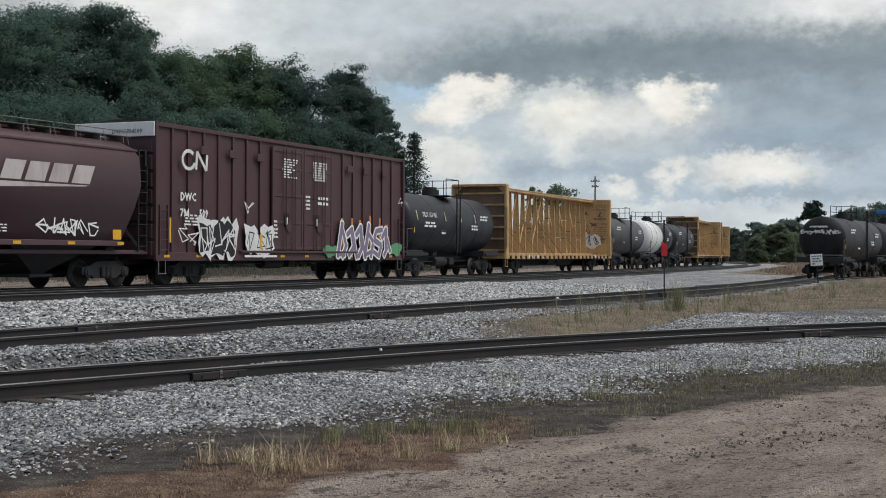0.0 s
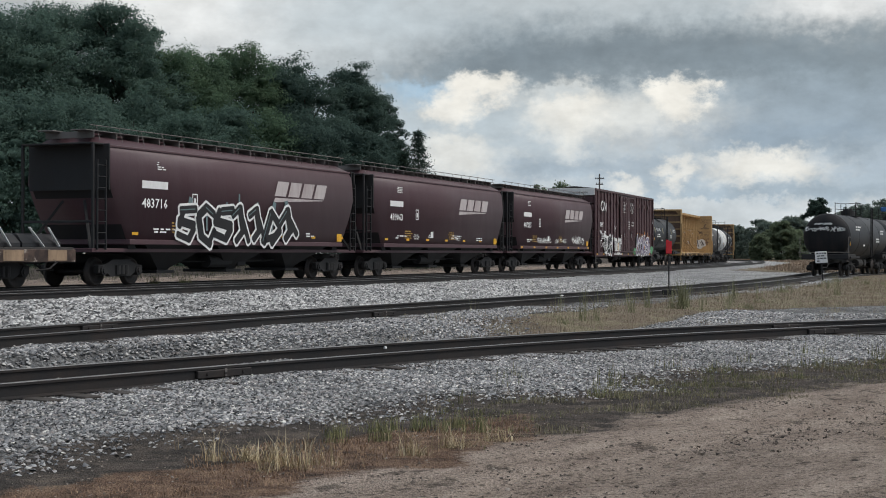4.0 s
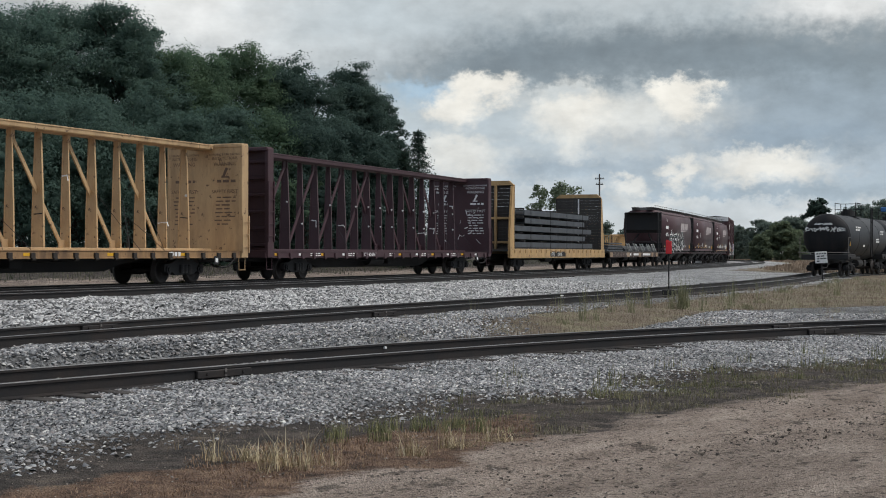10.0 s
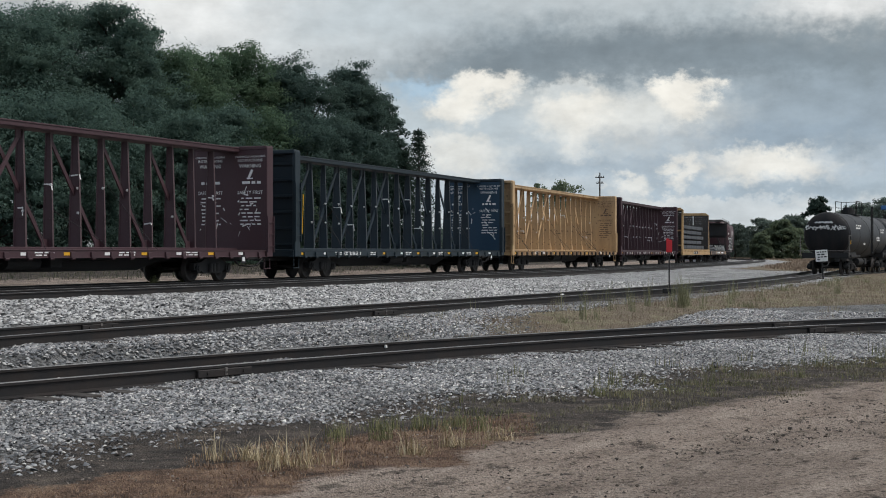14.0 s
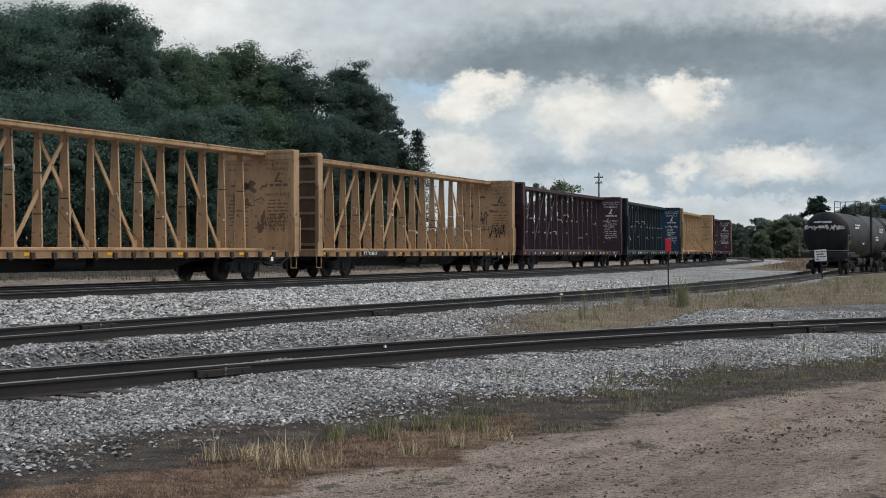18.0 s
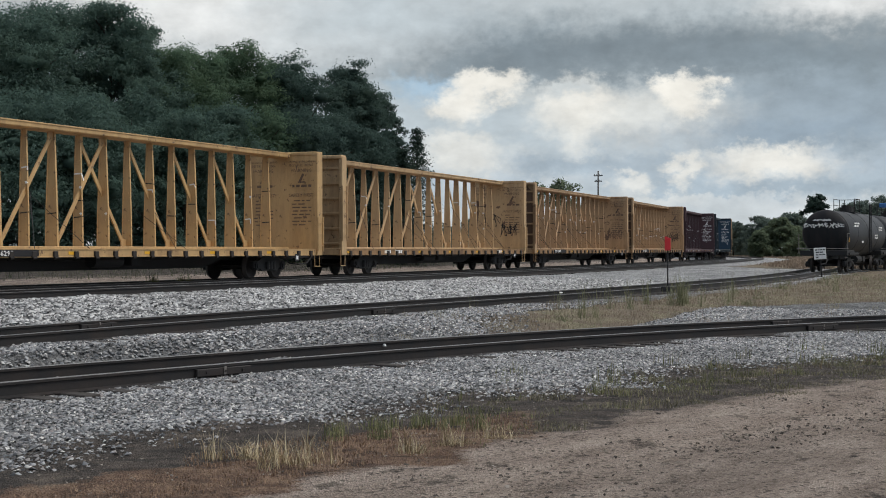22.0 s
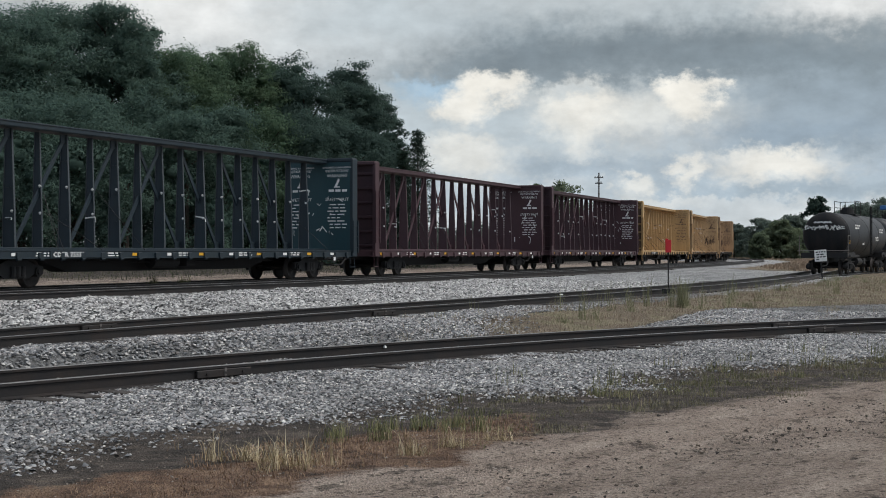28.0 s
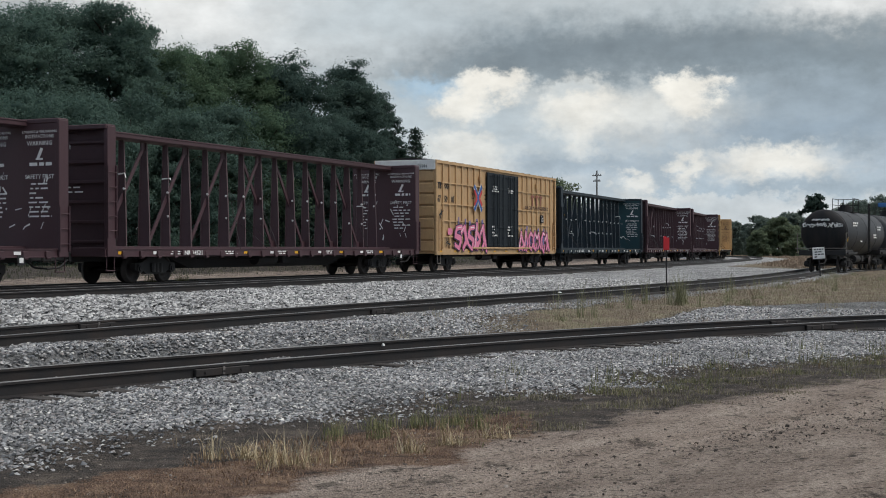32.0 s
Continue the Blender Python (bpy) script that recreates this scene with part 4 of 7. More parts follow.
    if worn:
        band = stock("strap_hook", lambda: Shape().box(-0.026, 0.026, -0.19, 0.15, -0.016, 0.016, 0.006), SPRAYBLACK)
        for x in xs[1:-1]:
            for z in (2.15, 2.62, 3.35):
                if rng.random() < 0.22:
                    part("strap_hook", band, SPRAYBLACK, car, at=pose(x, 0, z + rng.uniform(-0.1, 0.1), rng.uniform(-6, 6)))
    # ladders at the corners, brake wheel
    ladder(car, paint_, -L / 2 + 0.22, NEAR - 0.05, 1.4, 2.2)
    ladder(car, paint_, L / 2 - 0.25, NEAR - 0.05, 1.0, 1.3, 0.4, 3)
    stripes(car, -L / 2 + 0.8, L / 2 - 0.5, 3.7 if worn else 1.85, 0.955, white=not worn)
    if text:
        # lettered plates on the inside of the front bulkhead and on the sill
        turn = pose(L / 2 - 0.447, 0, 0, 0, 0, -90)
        for k, (a, b) in enumerate(((-1.35, -0.35), (0.35, 1.35))):
            pl = bars(rng, a + 0.05, b - 0.05, 1.95, 3.02, 8, 0.0, 0.9, 0.34).mesh("stencil", light)
            part("stencil", pl, light, car, "small print in rows", at=turn)
            part("stencil", bars(rng, a + 0.1, b - 0.05, 3.46, 3.58, 1, 0.0, 1.0, 0.8), light, car, at=turn)
            for word, size, z in (("LOADING & UNLOADING", 0.11, 4.42), ("INSTRUCTIONS", 0.15, 4.27), ("WARNING", 0.19, 4.06), ("SAFETY FIRST", 0.18, 3.1)):
                ob = lettering(word, size, light, car, (a + b) / 2, -0.003, z, "stencil_word", centre=True)
                ob.matrix_basis = turn @ ob.matrix_basis
            # slanted warning figure on a short bar
            c = (a + b) / 2
            fig = Shape().beam((c - 0.06, -0.002, 3.68), (c + 0.09, -0.002, 3.98), 0.004, 0.10, (1, 0, 0)).box(c - 0.14, c + 0.12, -0.004, 0, 3.64, 3.69)
            part("warning_figure", fig, light, car, at=turn)
        if graff:
            dk = SPRAYBLACK if graff == 1 else INK
            part("graffiti", scrawl(rng, -1.2, 0.2, 2.3, 3.3, 4, 0.03, -0.004), dk, car, "dark spray scribble", at=turn)
            part("graffiti", scrawl(rng, 0.2, 1.2, 1.7, 2.6, 5, 0.035, -0.004), dk, car, "dark spray scribble", at=turn)
            if graff == 3:
                part("graffiti", blob(rng, -0.9, 0.9, 1.6, 2.5, 2, -0.006, 0.3), WHITE, car, "pale spray figures", at=turn)
                part("graffiti", scrawl(rng, -0.8, 0.8, 1.65, 2.45, 4, 0.05, -0.008), SPRAYBLACK, car, at=turn)
            # rust eaten through the paint
            for k in range(7):
                a, b = rng.uniform(-1.3, 0.8), rng.uniform(1.6, 4.0)
                part("rust_patch", blob(rng, a, a + rng.uniform(0.15, 0.5), b, b + rng.uniform(0.08, 0.4), 1, -0.0035, 0.6), RUSTSHADE, car, "brown rust patch", at=turn)
        elif not worn:
            # scraped bright scratches
            for k in range(20):
                y0, z0 = rng.uniform(-1.3, 1.2), rng.uniform(1.7, 3.4)
                part("scratch", Shape().beam((y0, -0.003, z0), (y0 + rng.uniform(-0.15, 0.25), -0.003, z0 + rng.uniform(-0.3, 0.1)), 0.004, rng.uniform(0.012, 0.05), (1, 0, 0)), light, car, at=turn)
    if number:
        sx = -L / 2 + nx
        part("number_plate", Shape().box(sx - 0.1, sx + 2.5, NEAR - 0.05, NEAR - 0.002, 0.865, 1.045), SPRAYBLACK if paint_ not in (NAVY, MAROON) else paint_, car)
        lettering(code + " " + number if code else number, 0.2, STENCIL, car, sx, NEAR - 0.055, 0.885, stretch=1.35, bold=0.004)
        if not worn:
            back = pose(-L / 2 + 0.26, 0, 0, 0, 0, -90)
            for word, z in ((code, 4.36), (number, 4.12)):
                ob = lettering(word, 0.22, STENCIL, car, -0.2, 0.0, z, "end_number", centre=True)
                ob.matrix_basis = back @ ob.matrix_basis
            part("stencil", bars(rng, -0.6, 0.5, 2.6, 3.6, 7, 0.0, 0.6, 0.3), STENCIL, car, at=back)
    if not worn:
        for x in (-8.2, -4.9, -1.2, 2.6, 6.1):
            part("stencil", bars(rng, x, x + 0.9, 0.88, 1.03, 2, NEAR - 0.006, 1.0, 0.5), STENCIL, car)
    if worn and not number:
        for x in (-7.4, -6.2, 6.9):
            part("stencil", bars(rng, x, x + 0.75, 0.89, 1.04, 1, NEAR - 0.006, 1.0, 0.9), STENCIL, car)
    if paint_ is NAVY:
        part("grab_iron", Shape().tube((0, 0, 1.7), (0, -0.05, 3.2), 0.022, 6), REFLECT, car, "orange upright grab iron", at=pose(-L / 2 + 0.75, NEAR + 0.02, 0))
    plate = Shape().box(-0.15, 0.15, -0.006, 0.0, -0.14, 0.14).box(-0.10, 0.10, -0.008, -0.004, -0.10, 0.10)
    part("routing_plate", plate, SPRAYBLACK, car, "small square routing plate", at=pose(L / 2 - 2.0, NEAR - 0.052, 0.76))
    part("plate_mark", Shape().box(-0.08, 0.08, -0.012, -0.009, -0.07, 0.07), STENCIL, car, at=pose(L / 2 - 2.0, NEAR - 0.052, 0.76))
    return car


# ---------------------------------------------------------------- covered hopper


def logo_blocks(car, mat, x0, z0, w, h, y, slant=0.25):
    """The road's name as four plain slanted blocks over a wedge."""
    s = Shape()
    n, gap = 4, w * 0.045
    bw = (w - gap * 3) / 4
    for i in range(n):
        a = x0 + i * (bw + gap)
        q = [(a + slant * h * k + dx, y, z0 + h * k) for k, dx in ((0, 0), (0, bw), (1, bw), (1, 0))]
        s.add([(p[0], p[1] - 0.004, p[2]) for p in q] + q, [(0, 1, 2, 3), (4, 7, 6, 5), (0, 4, 5, 1), (1, 5, 6, 2), (2, 6, 7, 3), (3, 7, 4, 0)])
    q = [(x0 - 0.05, y, z0 - 0.42 * h), (x0 + w * 0.95, y, z0 - 0.14 * h), (x0 + w, y, z0 - 0.08 * h), (x0 + 0.02, y, z0 - 0.12 * h)]
    s.add([(p[0], p[1] - 0.004, p[2]) for p in q] + q, [(0, 1, 2, 3), (4, 7, 6, 5)])
    return part("emblem", s, mat, car, "pale road emblem of slanted blocks")


HOP = [(1.36, 1.50), (1.75, 1.55), (2.4, 1.58), (3.1, 1.58), (3.7, 1.545), (4.05, 1.49), (4.22, 1.42), (4.30, 1.34), (4.52, 0.85), (4.62, 0.45)]


def hop_y(z):
    return -float(np.interp(z, [a for a, b in HOP], [b for a, b in HOP]))


def hopper(seed, number, label, graffiti=None):
    rng = random.Random(seed)
    car = thing("covered_hopper", label, "railcar", group="cars of the freight train")
    L = 16.0                                   # body; the end platforms add 0.7 each
    running_gear(car, L + 1.4, 6.9, 0.0)

    def body():
        rows = []
        for z, b in HOP:
            a = L / 2 if z > 2.95 else L / 2 - (2.95 - z) * 0.62
            rows.append((z, a - (0.12 if z > 4.2 else 0), b))
        return Shape().levels(rows)
    part("body", stock("body:hopper", body, HOPPER, True), HOPPER, car)
    part("side_sill", stock("side_sill:hop", lambda: Shape().box(-L / 2 + 0.9, L / 2 - 0.9, -1.57, 1.57, 1.26, 1.42, 0.015).box(-L / 2 - 0.66, L / 2 + 0.66, -1.35, 1.35, 1.02, 1.14, 0.012), HOPPER), HOPPER, car)
    part("roof_rib", stock("roof_rib", lambda: Shape().box(-L / 2, L / 2, -1.46, -1.38, 4.20, 4.27, 0.01).box(-L / 2, L / 2, 1.38, 1.46, 4.20, 4.27, 0.01), HOPPER), HOPPER, car)
    # bays below
    def bay():
        s = Shape()
        s.levels([(0.42, 0.28, 0.75), (0.52, 0.35, 0.8), (1.3, 1.95, 1.45)])
        s.box(-0.5, 0.5, -0.9, 0.9, 0.34, 0.44, 0.015)
        return s
    for x in (-4.2, 0, 4.2):
        part("discharge_bay", stock("discharge_bay", bay, IRON), IRON, car, at=pose(x, 0, 0))
    # end frames, slope sheets and ladders, coloured near-black for the shade between cars

    def endframe():
        s = Shape()
        for y in (-1.3, 1.3):
            s.box(0.54, 0.62, y - 0.04, y + 0.04, 1.1, 4.3, 0.01)
        s.box(0.54, 0.60, -1.3, 1.3, 1.9, 1.98, 0.01)
        s.box(0.0, 0.06, -1.5, 1.5, 2.9, 4.3, 0.01)
        s.box(0.0, 0.64, -1.3, 1.3, 4.26, 4.31, 0.01)
        s.beam((0.55, -1.2, 1.1), (-0.2, -0.4, 2.6), 0.08, 0.08)
        s.beam((0.55, 1.2, 1.1), (-0.2, 0.4, 2.6), 0.08, 0.08)
        return s
    for sx in (-1, 1):
        part("end_frame", stock("end_frame", endframe, IRON), IRON, car, at=pose(sx * L / 2, 0, 0, 0, 0, 0 if sx > 0 else 180))
        part("slope_sheet", stock("slope_sheet", lambda: Shape().levels([(1.12, 0.2, 1.38, -1.3), (3.0, 0.08, 1.46, -0.1)]), IRON), IRON, car, at=pose(sx * L / 2, 0, 0, 0, 0, 0 if sx > 0 else 180))
        ladder(car, IRON, sx * (L / 2 + 0.3), -1.36, 1.1, 2.7, 0.42, 8)
    # running board, hand rail and hatches
    def board():
        s = Shape()
        for y in (-0.62, 0.62):
            s.box(-L / 2 - 0.4, L / 2 + 0.4, y - 0.28, y + 0.28, 4.70, 4.73, 0.005)
        for i in range(15):
            x = -L / 2 + i * L / 14
            s.box(x - 0.02, x + 0.02, -0.9, 0.9, 4.50, 4.70)
        return s
    part("running_board", stock("running_board", board, PALE), PALE, car, "galvanised roof walkway")

    def rail_():
        s = Shape()
        s.tube((-L / 2 - 0.3, -0.98, 4.86), (L / 2 + 0.3, -0.98, 4.86), 0.016, 6)
        for i in range(15):
            x = -L / 2 + i * L / 14
            s.tube((x, -1.12, 4.40), (x, -0.98, 4.86), 0.009, 5)
        return s
    part("handrail", stock("handrail", rail_, PALE), PALE, car, "pale galvanised roof hand rail")

    def hatch():
        s = Shape()
        s.box(-L / 2 + 0.6, L / 2 - 0.6, -0.3, 0.3, 4.58, 4.74, 0.03)
        return s
    part("hatch", stock("hatch", hatch, HOPPER), HOPPER, car)
    yy = lambda z: hop_y(z) - 0.012
    logo_blocks(car, EMBLEM, 1.7, 3.08, 3.8, 0.54, yy(3.3), 0.45)
    part("stencil", Shape().box(-6.5, -5.1, yy(3.1) - 0.004, yy(3.1), 3.02, 3.26), STENCIL, car, "small pale road mark block")
    lettering(number, 0.42, STENCIL, car, -6.5, yy(2.4), 2.42, stretch=1.1, bold=0.004)
    for a, b, c, d, r in ((-5.9, -4.6, 1.62, 1.8, 2), (-2.2, -1.6, 1.7, 1.86, 2), (0.6, 1.7, 1.66, 1.86, 3), (4.0, 4.9, 1.6, 1.78, 2), (-5.7, -5.1, 3.62, 3.9, 4)):
        part("stencil", bars(rng, a, b, c, d, r, yy((c + d) / 2) - 0.004), STENCIL, car)
    frame_ = Shape()
    for a, b, c, d in ((-3.7, -3.66, 2.5, 2.95), (-3.42, -3.38, 2.5, 2.95), (-3.66, -3.42, 2.5, 2.54), (-3.66, -3.42, 2.91, 2.95), (-3.6, -3.48, 2.6, 2.8)):
        frame_.box(a, b, yy(2.7) - 0.004, yy(2.7), c, d)
    part("stencil", frame_, STENCIL, car, "small framed clearance mark")
    low = 1.34 if seed == 1 else 1.60
    stripes(car, -L / 2 + 1.2, L / 2 - 0.9, 2.3, low, -1.575 if seed == 1 else yy(1.6) - 0.004)
    for a in (-4.9, 0.3):
        part("stencil", bars(rng, a, a + 0.85, 1.62, 2.02, 4, yy(1.8) - 0.004, 1.0, 0.45), OCHRE, car, "yellow lubrication stencil in rows")
        part("stencil", bars(rng, a + 1.0, a + 1.7, 1.6, 1.86, 3, yy(1.75) - 0.004, 0.9, 0.4), STENCIL, car)
    part("placard", Shape().box(-1.9, -1.6, yy(1.85) - 0.012, yy(1.85), 1.7, 1.98, 0.004), WHITE, car, "small white placard")
    part("end_reflector", Shape().box(L / 2 - 1.35, L / 2 - 0.95, yy(1.6) - 0.01, yy(1.6), 1.46, 1.76), REFLECT, car, "square yellow reflector")
    if graffiti:
        graffiti(car, yy)
    return car


# ---------------------------------------------------------------- spray-painted lettering without words


def scrawl(rng, x0, x1, z0, z1, n, w, y, loops=3):
    """Bold bent strokes, one beside the other."""
    s = Shape()
    step = (x1 - x0) / n
    for i in range(n):
        cx, cz = x0 + (i + 0.5) * step, (z0 + z1) / 2
        h = (z1 - z0) / 2
        pts = []
        k = rng.randint(4, 5 + loops)
        a0 = rng.uniform(0, 6.28)
        for j in range(k):
            a = a0 + j * rng.uniform(1.6, 2.9)
            pts.append((cx + math.cos(a) * step * 0.55, cz + math.sin(a) * h * rng.uniform(0.6, 1.0)))
        for (ax, az), (bx, bz) in zip(pts, pts[1:]):
            d = math.hypot(bx - ax, bz - az) or 1
            ux, uz = (bx - ax) / d, (bz - az) / d
            ww = w * rng.uniform(0.7, 1.2)
            px, pz = -uz * ww / 2, ux * ww / 2
            q = [(ax - px - ux * ww * 0.3, y, az - pz - uz * ww * 0.3), (bx - px + ux * ww * 0.3, y, bz - pz + uz * ww * 0.3), (bx + px + ux * ww * 0.3, y, bz + pz + uz * ww * 0.3), (ax + px - ux * ww * 0.3, y, az + pz - uz * ww * 0.3)]
            s.add(q, [(0, 1, 2, 3)])
            y -= 0.00005
    return s


def blob(rng, x0, x1, z0, z1, n, y, rag=0.35):
    """Filled letter-like lumps with ragged outlines."""
    s = Shape()
    step = (x1 - x0) / n
    for i in range(n):
        cx, cz = x0 + (i + 0.5) * step, (z0 + z1) / 2
        k = 13
        pts = []
        for j in range(k):
            a = 6.28318 * j / k
            r = 1 + rng.uniform(-rag, rag)
            c, d = math.cos(a), math.sin(a)
            m = max(abs(c), abs(d))
            pts.append((cx + c / m * step * 0.52 * r, y - i * 0.0002, cz + d / m * (z1 - z0) / 2 * r))
        s.add(pts, [tuple(range(k))])
    return s


def letters(car, rng, x0, x1, z0, z1, n, y, fill, line, glow=None, glint=None, edge=0.07):
    """A row of fat spray-painted signs that spell nothing: outline, fill and glints."""
    step = (x1 - x0) / n
    for i in range(n):
        cx, w = x0 + (i + 0.5) * step, step * rng.uniform(0.44, 0.56)
        h = (z1 - z0) / 2 * rng.uniform(0.85, 1.1)
        cz = (z0 + z1) / 2 + rng.uniform(-0.08, 0.08) * h
        style = rng.randint(0, 3)
        bits = []                                     # each: list of outline points round a bar
        def bar(ax, az, bx, bz, t):
            bits.append(((cx + ax * w, cz + az * h), (cx + bx * w, cz + bz * h), t * w))
        lean = rng.uniform(-0.15, 0.25)
        j = lambda: rng.uniform(-0.3, 0.3)
        if style == 0:
            bar(-0.9 + j(), -0.9, -0.2 + lean, 0.9 + j(), 0.62), bar(-0.2, 0.7 + j(), 0.8, -0.2 + j(), 0.5), bar(0.8, -0.2, 0.1 + j(), -0.95, 0.55), bar(-0.9, -0.8, 0.4, -0.6 + j(), 0.42)
        elif style == 1:
            bar(0.9, 0.6 + j(), 0.1, 1.0, 0.5), bar(0.1, 1.0, -0.75, 0.35 + j(), 0.55), bar(-0.75, 0.35, -0.6 + j(), -0.7, 0.62), bar(-0.6, -0.7, 0.5, -0.95 + j(), 0.5), bar(0.5, -0.95, 0.95, -0.35, 0.4)
        elif style == 2:
            bar(-1.0, 0.3 + j(), -0.1, 0.95, 0.5), bar(-0.1, 0.95, 0.25 + j(), -0.4, 0.66), bar(0.25, -0.4, -0.6 + j(), -0.95, 0.5), bar(0.3, 0.2, 1.0, -0.9 + j(), 0.45)
        else:
            bar(1.0, 0.85, -0.4 + j(), 0.75, 0.5), bar(-0.4, 0.75, -0.85, 0.1 + j(), 0.5), bar(-0.85, 0.1, 0.75, -0.35 + j(), 0.58), bar(0.75, -0.35, 0.2, -1.0, 0.5), bar(0.2, -1.0, -0.9 + j(), -0.7, 0.42)
        for k, (grow, mat, dy) in enumerate(((edge, line, 0.004), (0.0, fill, 0.010))):
            sh = Shape()
            for m, ((ax, az), (bx, bz), t) in enumerate(bits):
                d = math.hypot(bx - ax, bz - az)
                ux, uz = (bx - ax) / d, (bz - az) / d
                t2, e = t / 2 + grow, t * 0.35 + grow
                pts = []
                for (px, pz), sg in (((ax, az), -1), ((bx, bz), 1)):
                    for q in (-1, -0.55, 0.55, 1):
                        f = q * sg
                        r = e * (1 if abs(q) < 0.9 else 0.35)
                        pts.append((px - uz * t2 * f + ux * r * sg, y - dy - m * 0.0006, pz + ux * t2 * f + uz * r * sg))
                sh.add(pts[::-1], [tuple(range(len(pts)))])
            part("graffiti", sh, mat, car)
        if glint:
            (ax, az), (bx, bz), t = bits[0]
            part("graffiti", Shape().beam((ax - t * 0.2, y - 0.016, az), (bx - t * 0.2, y - 0.016, bz), 0.035, 0.002, (0, 1, 0)), glint, car)
        if glow:
            part("graffiti", Shape().beam((cx + rng.uniform(-0.3, 0.3) * w, y - 0.002, cz - h * 0.4), (cx + rng.uniform(-0.5, 0.5) * w, y - 0.002, cz + h * rng.uniform(1.3, 1.8)), rng.uniform(0.1, 0.26), 0.002, (0, 1, 0)), glow, car)


# ---------------------------------------------------------------- boxcar


def boxcar(label, body, end, doors, number, marks, kind):
    car = thing("boxcar", label, "railcar", group="cars of the freight train")
    L, top, hw = 19.0, 5.29, 1.52
    running_gear(car, L, 7.0, 0.0)
    part("side_wall", stock("side_wall:" + body.name, lambda: Shape().box(-L / 2 + 0.1, L / 2 - 0.1, -hw + 0.06, hw - 0.06, 0.98, top - 0.12), body), body, car)
    part("side_sill", stock("side_sill:" + body.name, lambda: Shape().box(-L / 2, L / 2, -hw - 0.01, -hw + 0.08, 0.80, 1.08, 0.01).box(-L / 2, L / 2, hw - 0.08, hw + 0.01, 0.80, 1.08, 0.01), body), body, car)
    part("top_plate", stock("top_plate:" + body.name, lambda: Shape().box(-L / 2, L / 2, -hw - 0.02, -hw + 0.1, top - 0.2, top - 0.06, 0.01).box(-L / 2, L / 2, hw - 0.1, hw + 0.02, top - 0.2, top - 0.06, 0.01), body), body, car)

    def roof():
        s = Shape()
        v = []
        for x in (-L / 2, L / 2):
            v += [(x, -hw, top - 0.08), (x, 0, top + 0.06), (x, hw, top - 0.08), (x, hw, top - 0.12), (x, -hw, top - 0.12)]
        s.add(v, [(0, 1, 6, 5), (1, 2, 7, 6), (2, 3, 8, 7), (3, 4, 9, 8), (4, 0, 5, 9), (0, 4, 3, 2, 1), (5, 6, 7, 8, 9)])
        for i in range(18):
            x = -L / 2 + 0.5 + i * (L - 1) / 17
            s.beam((x, -hw, top - 0.06), (x, 0, top + 0.08), 0.05, 0.04)
            s.beam((x, hw, top - 0.06), (x, 0, top + 0.08), 0.05, 0.04)
        return s
    part("roof", stock("roof:" + body.name, roof, WHEEL), WHEEL, car, "grey galvanised roof")

    endm = stock("end_wall:" + end.name, lambda: Shape().box(0.0, 0.06, -hw, hw, 0.86, top - 0.1), end)
    ribm = stock("end_rib:" + end.name, lambda: Shape().box(0.04, 0.13, -hw + 0.08, hw - 0.08, -0.24, 0.24, 0.04), end)
    cornm = stock("corner_post:" + end.name, lambda: Shape().box(-0.02, 0.12, -0.06, 0.06, 0.86, top - 0.06, 0.012), end)
    for sx in (-1, 1):
        e = part("end_wall", endm, end, car, at=pose(sx * (L / 2 - 0.04), 0, 0, 0, 0, 0 if sx > 0 else 180))
        for i in range(7):
            part("rib", ribm, end, e, at=pose(0, 0, 1.2 + i * 0.545))
        stirrup(car, PALE, sx * (L / 2 - 0.35), -hw, 0.82)
        for y in (-hw, hw):
            part("corner_post", cornm, end, e, at=pose(0, y, 0))
        part("height_band", stock("height_band", lambda: Shape().box(0.02, 0.16, -hw - 0.002, hw + 0.002, top - 0.52, top - 0.06, 0.01), WHITE), WHITE, e, "white band across the top of the end")
        ladder(car, body, sx * (L / 2 - 0.35), -hw - 0.01, 1.0, 1.6, 0.45, 5)
    # side posts, in front of the wall sheet
    def rib():
        return Shape().box(-0.06, 0.06, -0.065, 0.0, 1.06, top - 0.18, 0.012)
    me = stock("side_post:" + body.name, rib, body)
    d0, d1 = (-2.2, 2.65) if kind == "maroon" else (-2.55, 2.5)
    x = -L / 2 + 0.95
    while x < L / 2 - 0.4:
        if not (d0 - 0.35 < x < d1 + 0.35):
            for sy in (-1, 1):
                part("side_post", me, body, car, at=pose(x, sy * (hw - 0.055), 0, 0, 0, 0 if sy < 0 else 180))
        x += 0.94 if kind == "maroon" else 0.86
    if kind != "maroon":
        beltm = [stock("belt_rail:%.1f" % a, lambda: Shape().box(a, b_, -0.06, 0, -0.03, 0.03, 0.01), body) for a, b_ in ((-L / 2 + 0.8, d0 - 0.1), (d1 + 0.1, L / 2 - 0.8))]
        for z in (1.65, 2.4, 3.2, 4.2):
            for bm_ in beltm:
                part("belt_rail", bm_, body, car, at=pose(0, -hw + 0.055, z))
    # plug doors with lock rods
    w = (d1 - d0) / 2
    for sy in (-1, 1):
        for i in range(2):
            xa = d0 + i * w

            doorm = stock("door:%s" % kind, lambda: Shape().box(0.03, w - 0.03, -0.05, 0.0, 1.18, top - 0.3, 0.012), doors)
            stile = stock("stile:%s" % kind, lambda: Shape().box(-0.065, 0.065, -0.075, 0.0, 1.18, top - 0.3, 0.01), doors)
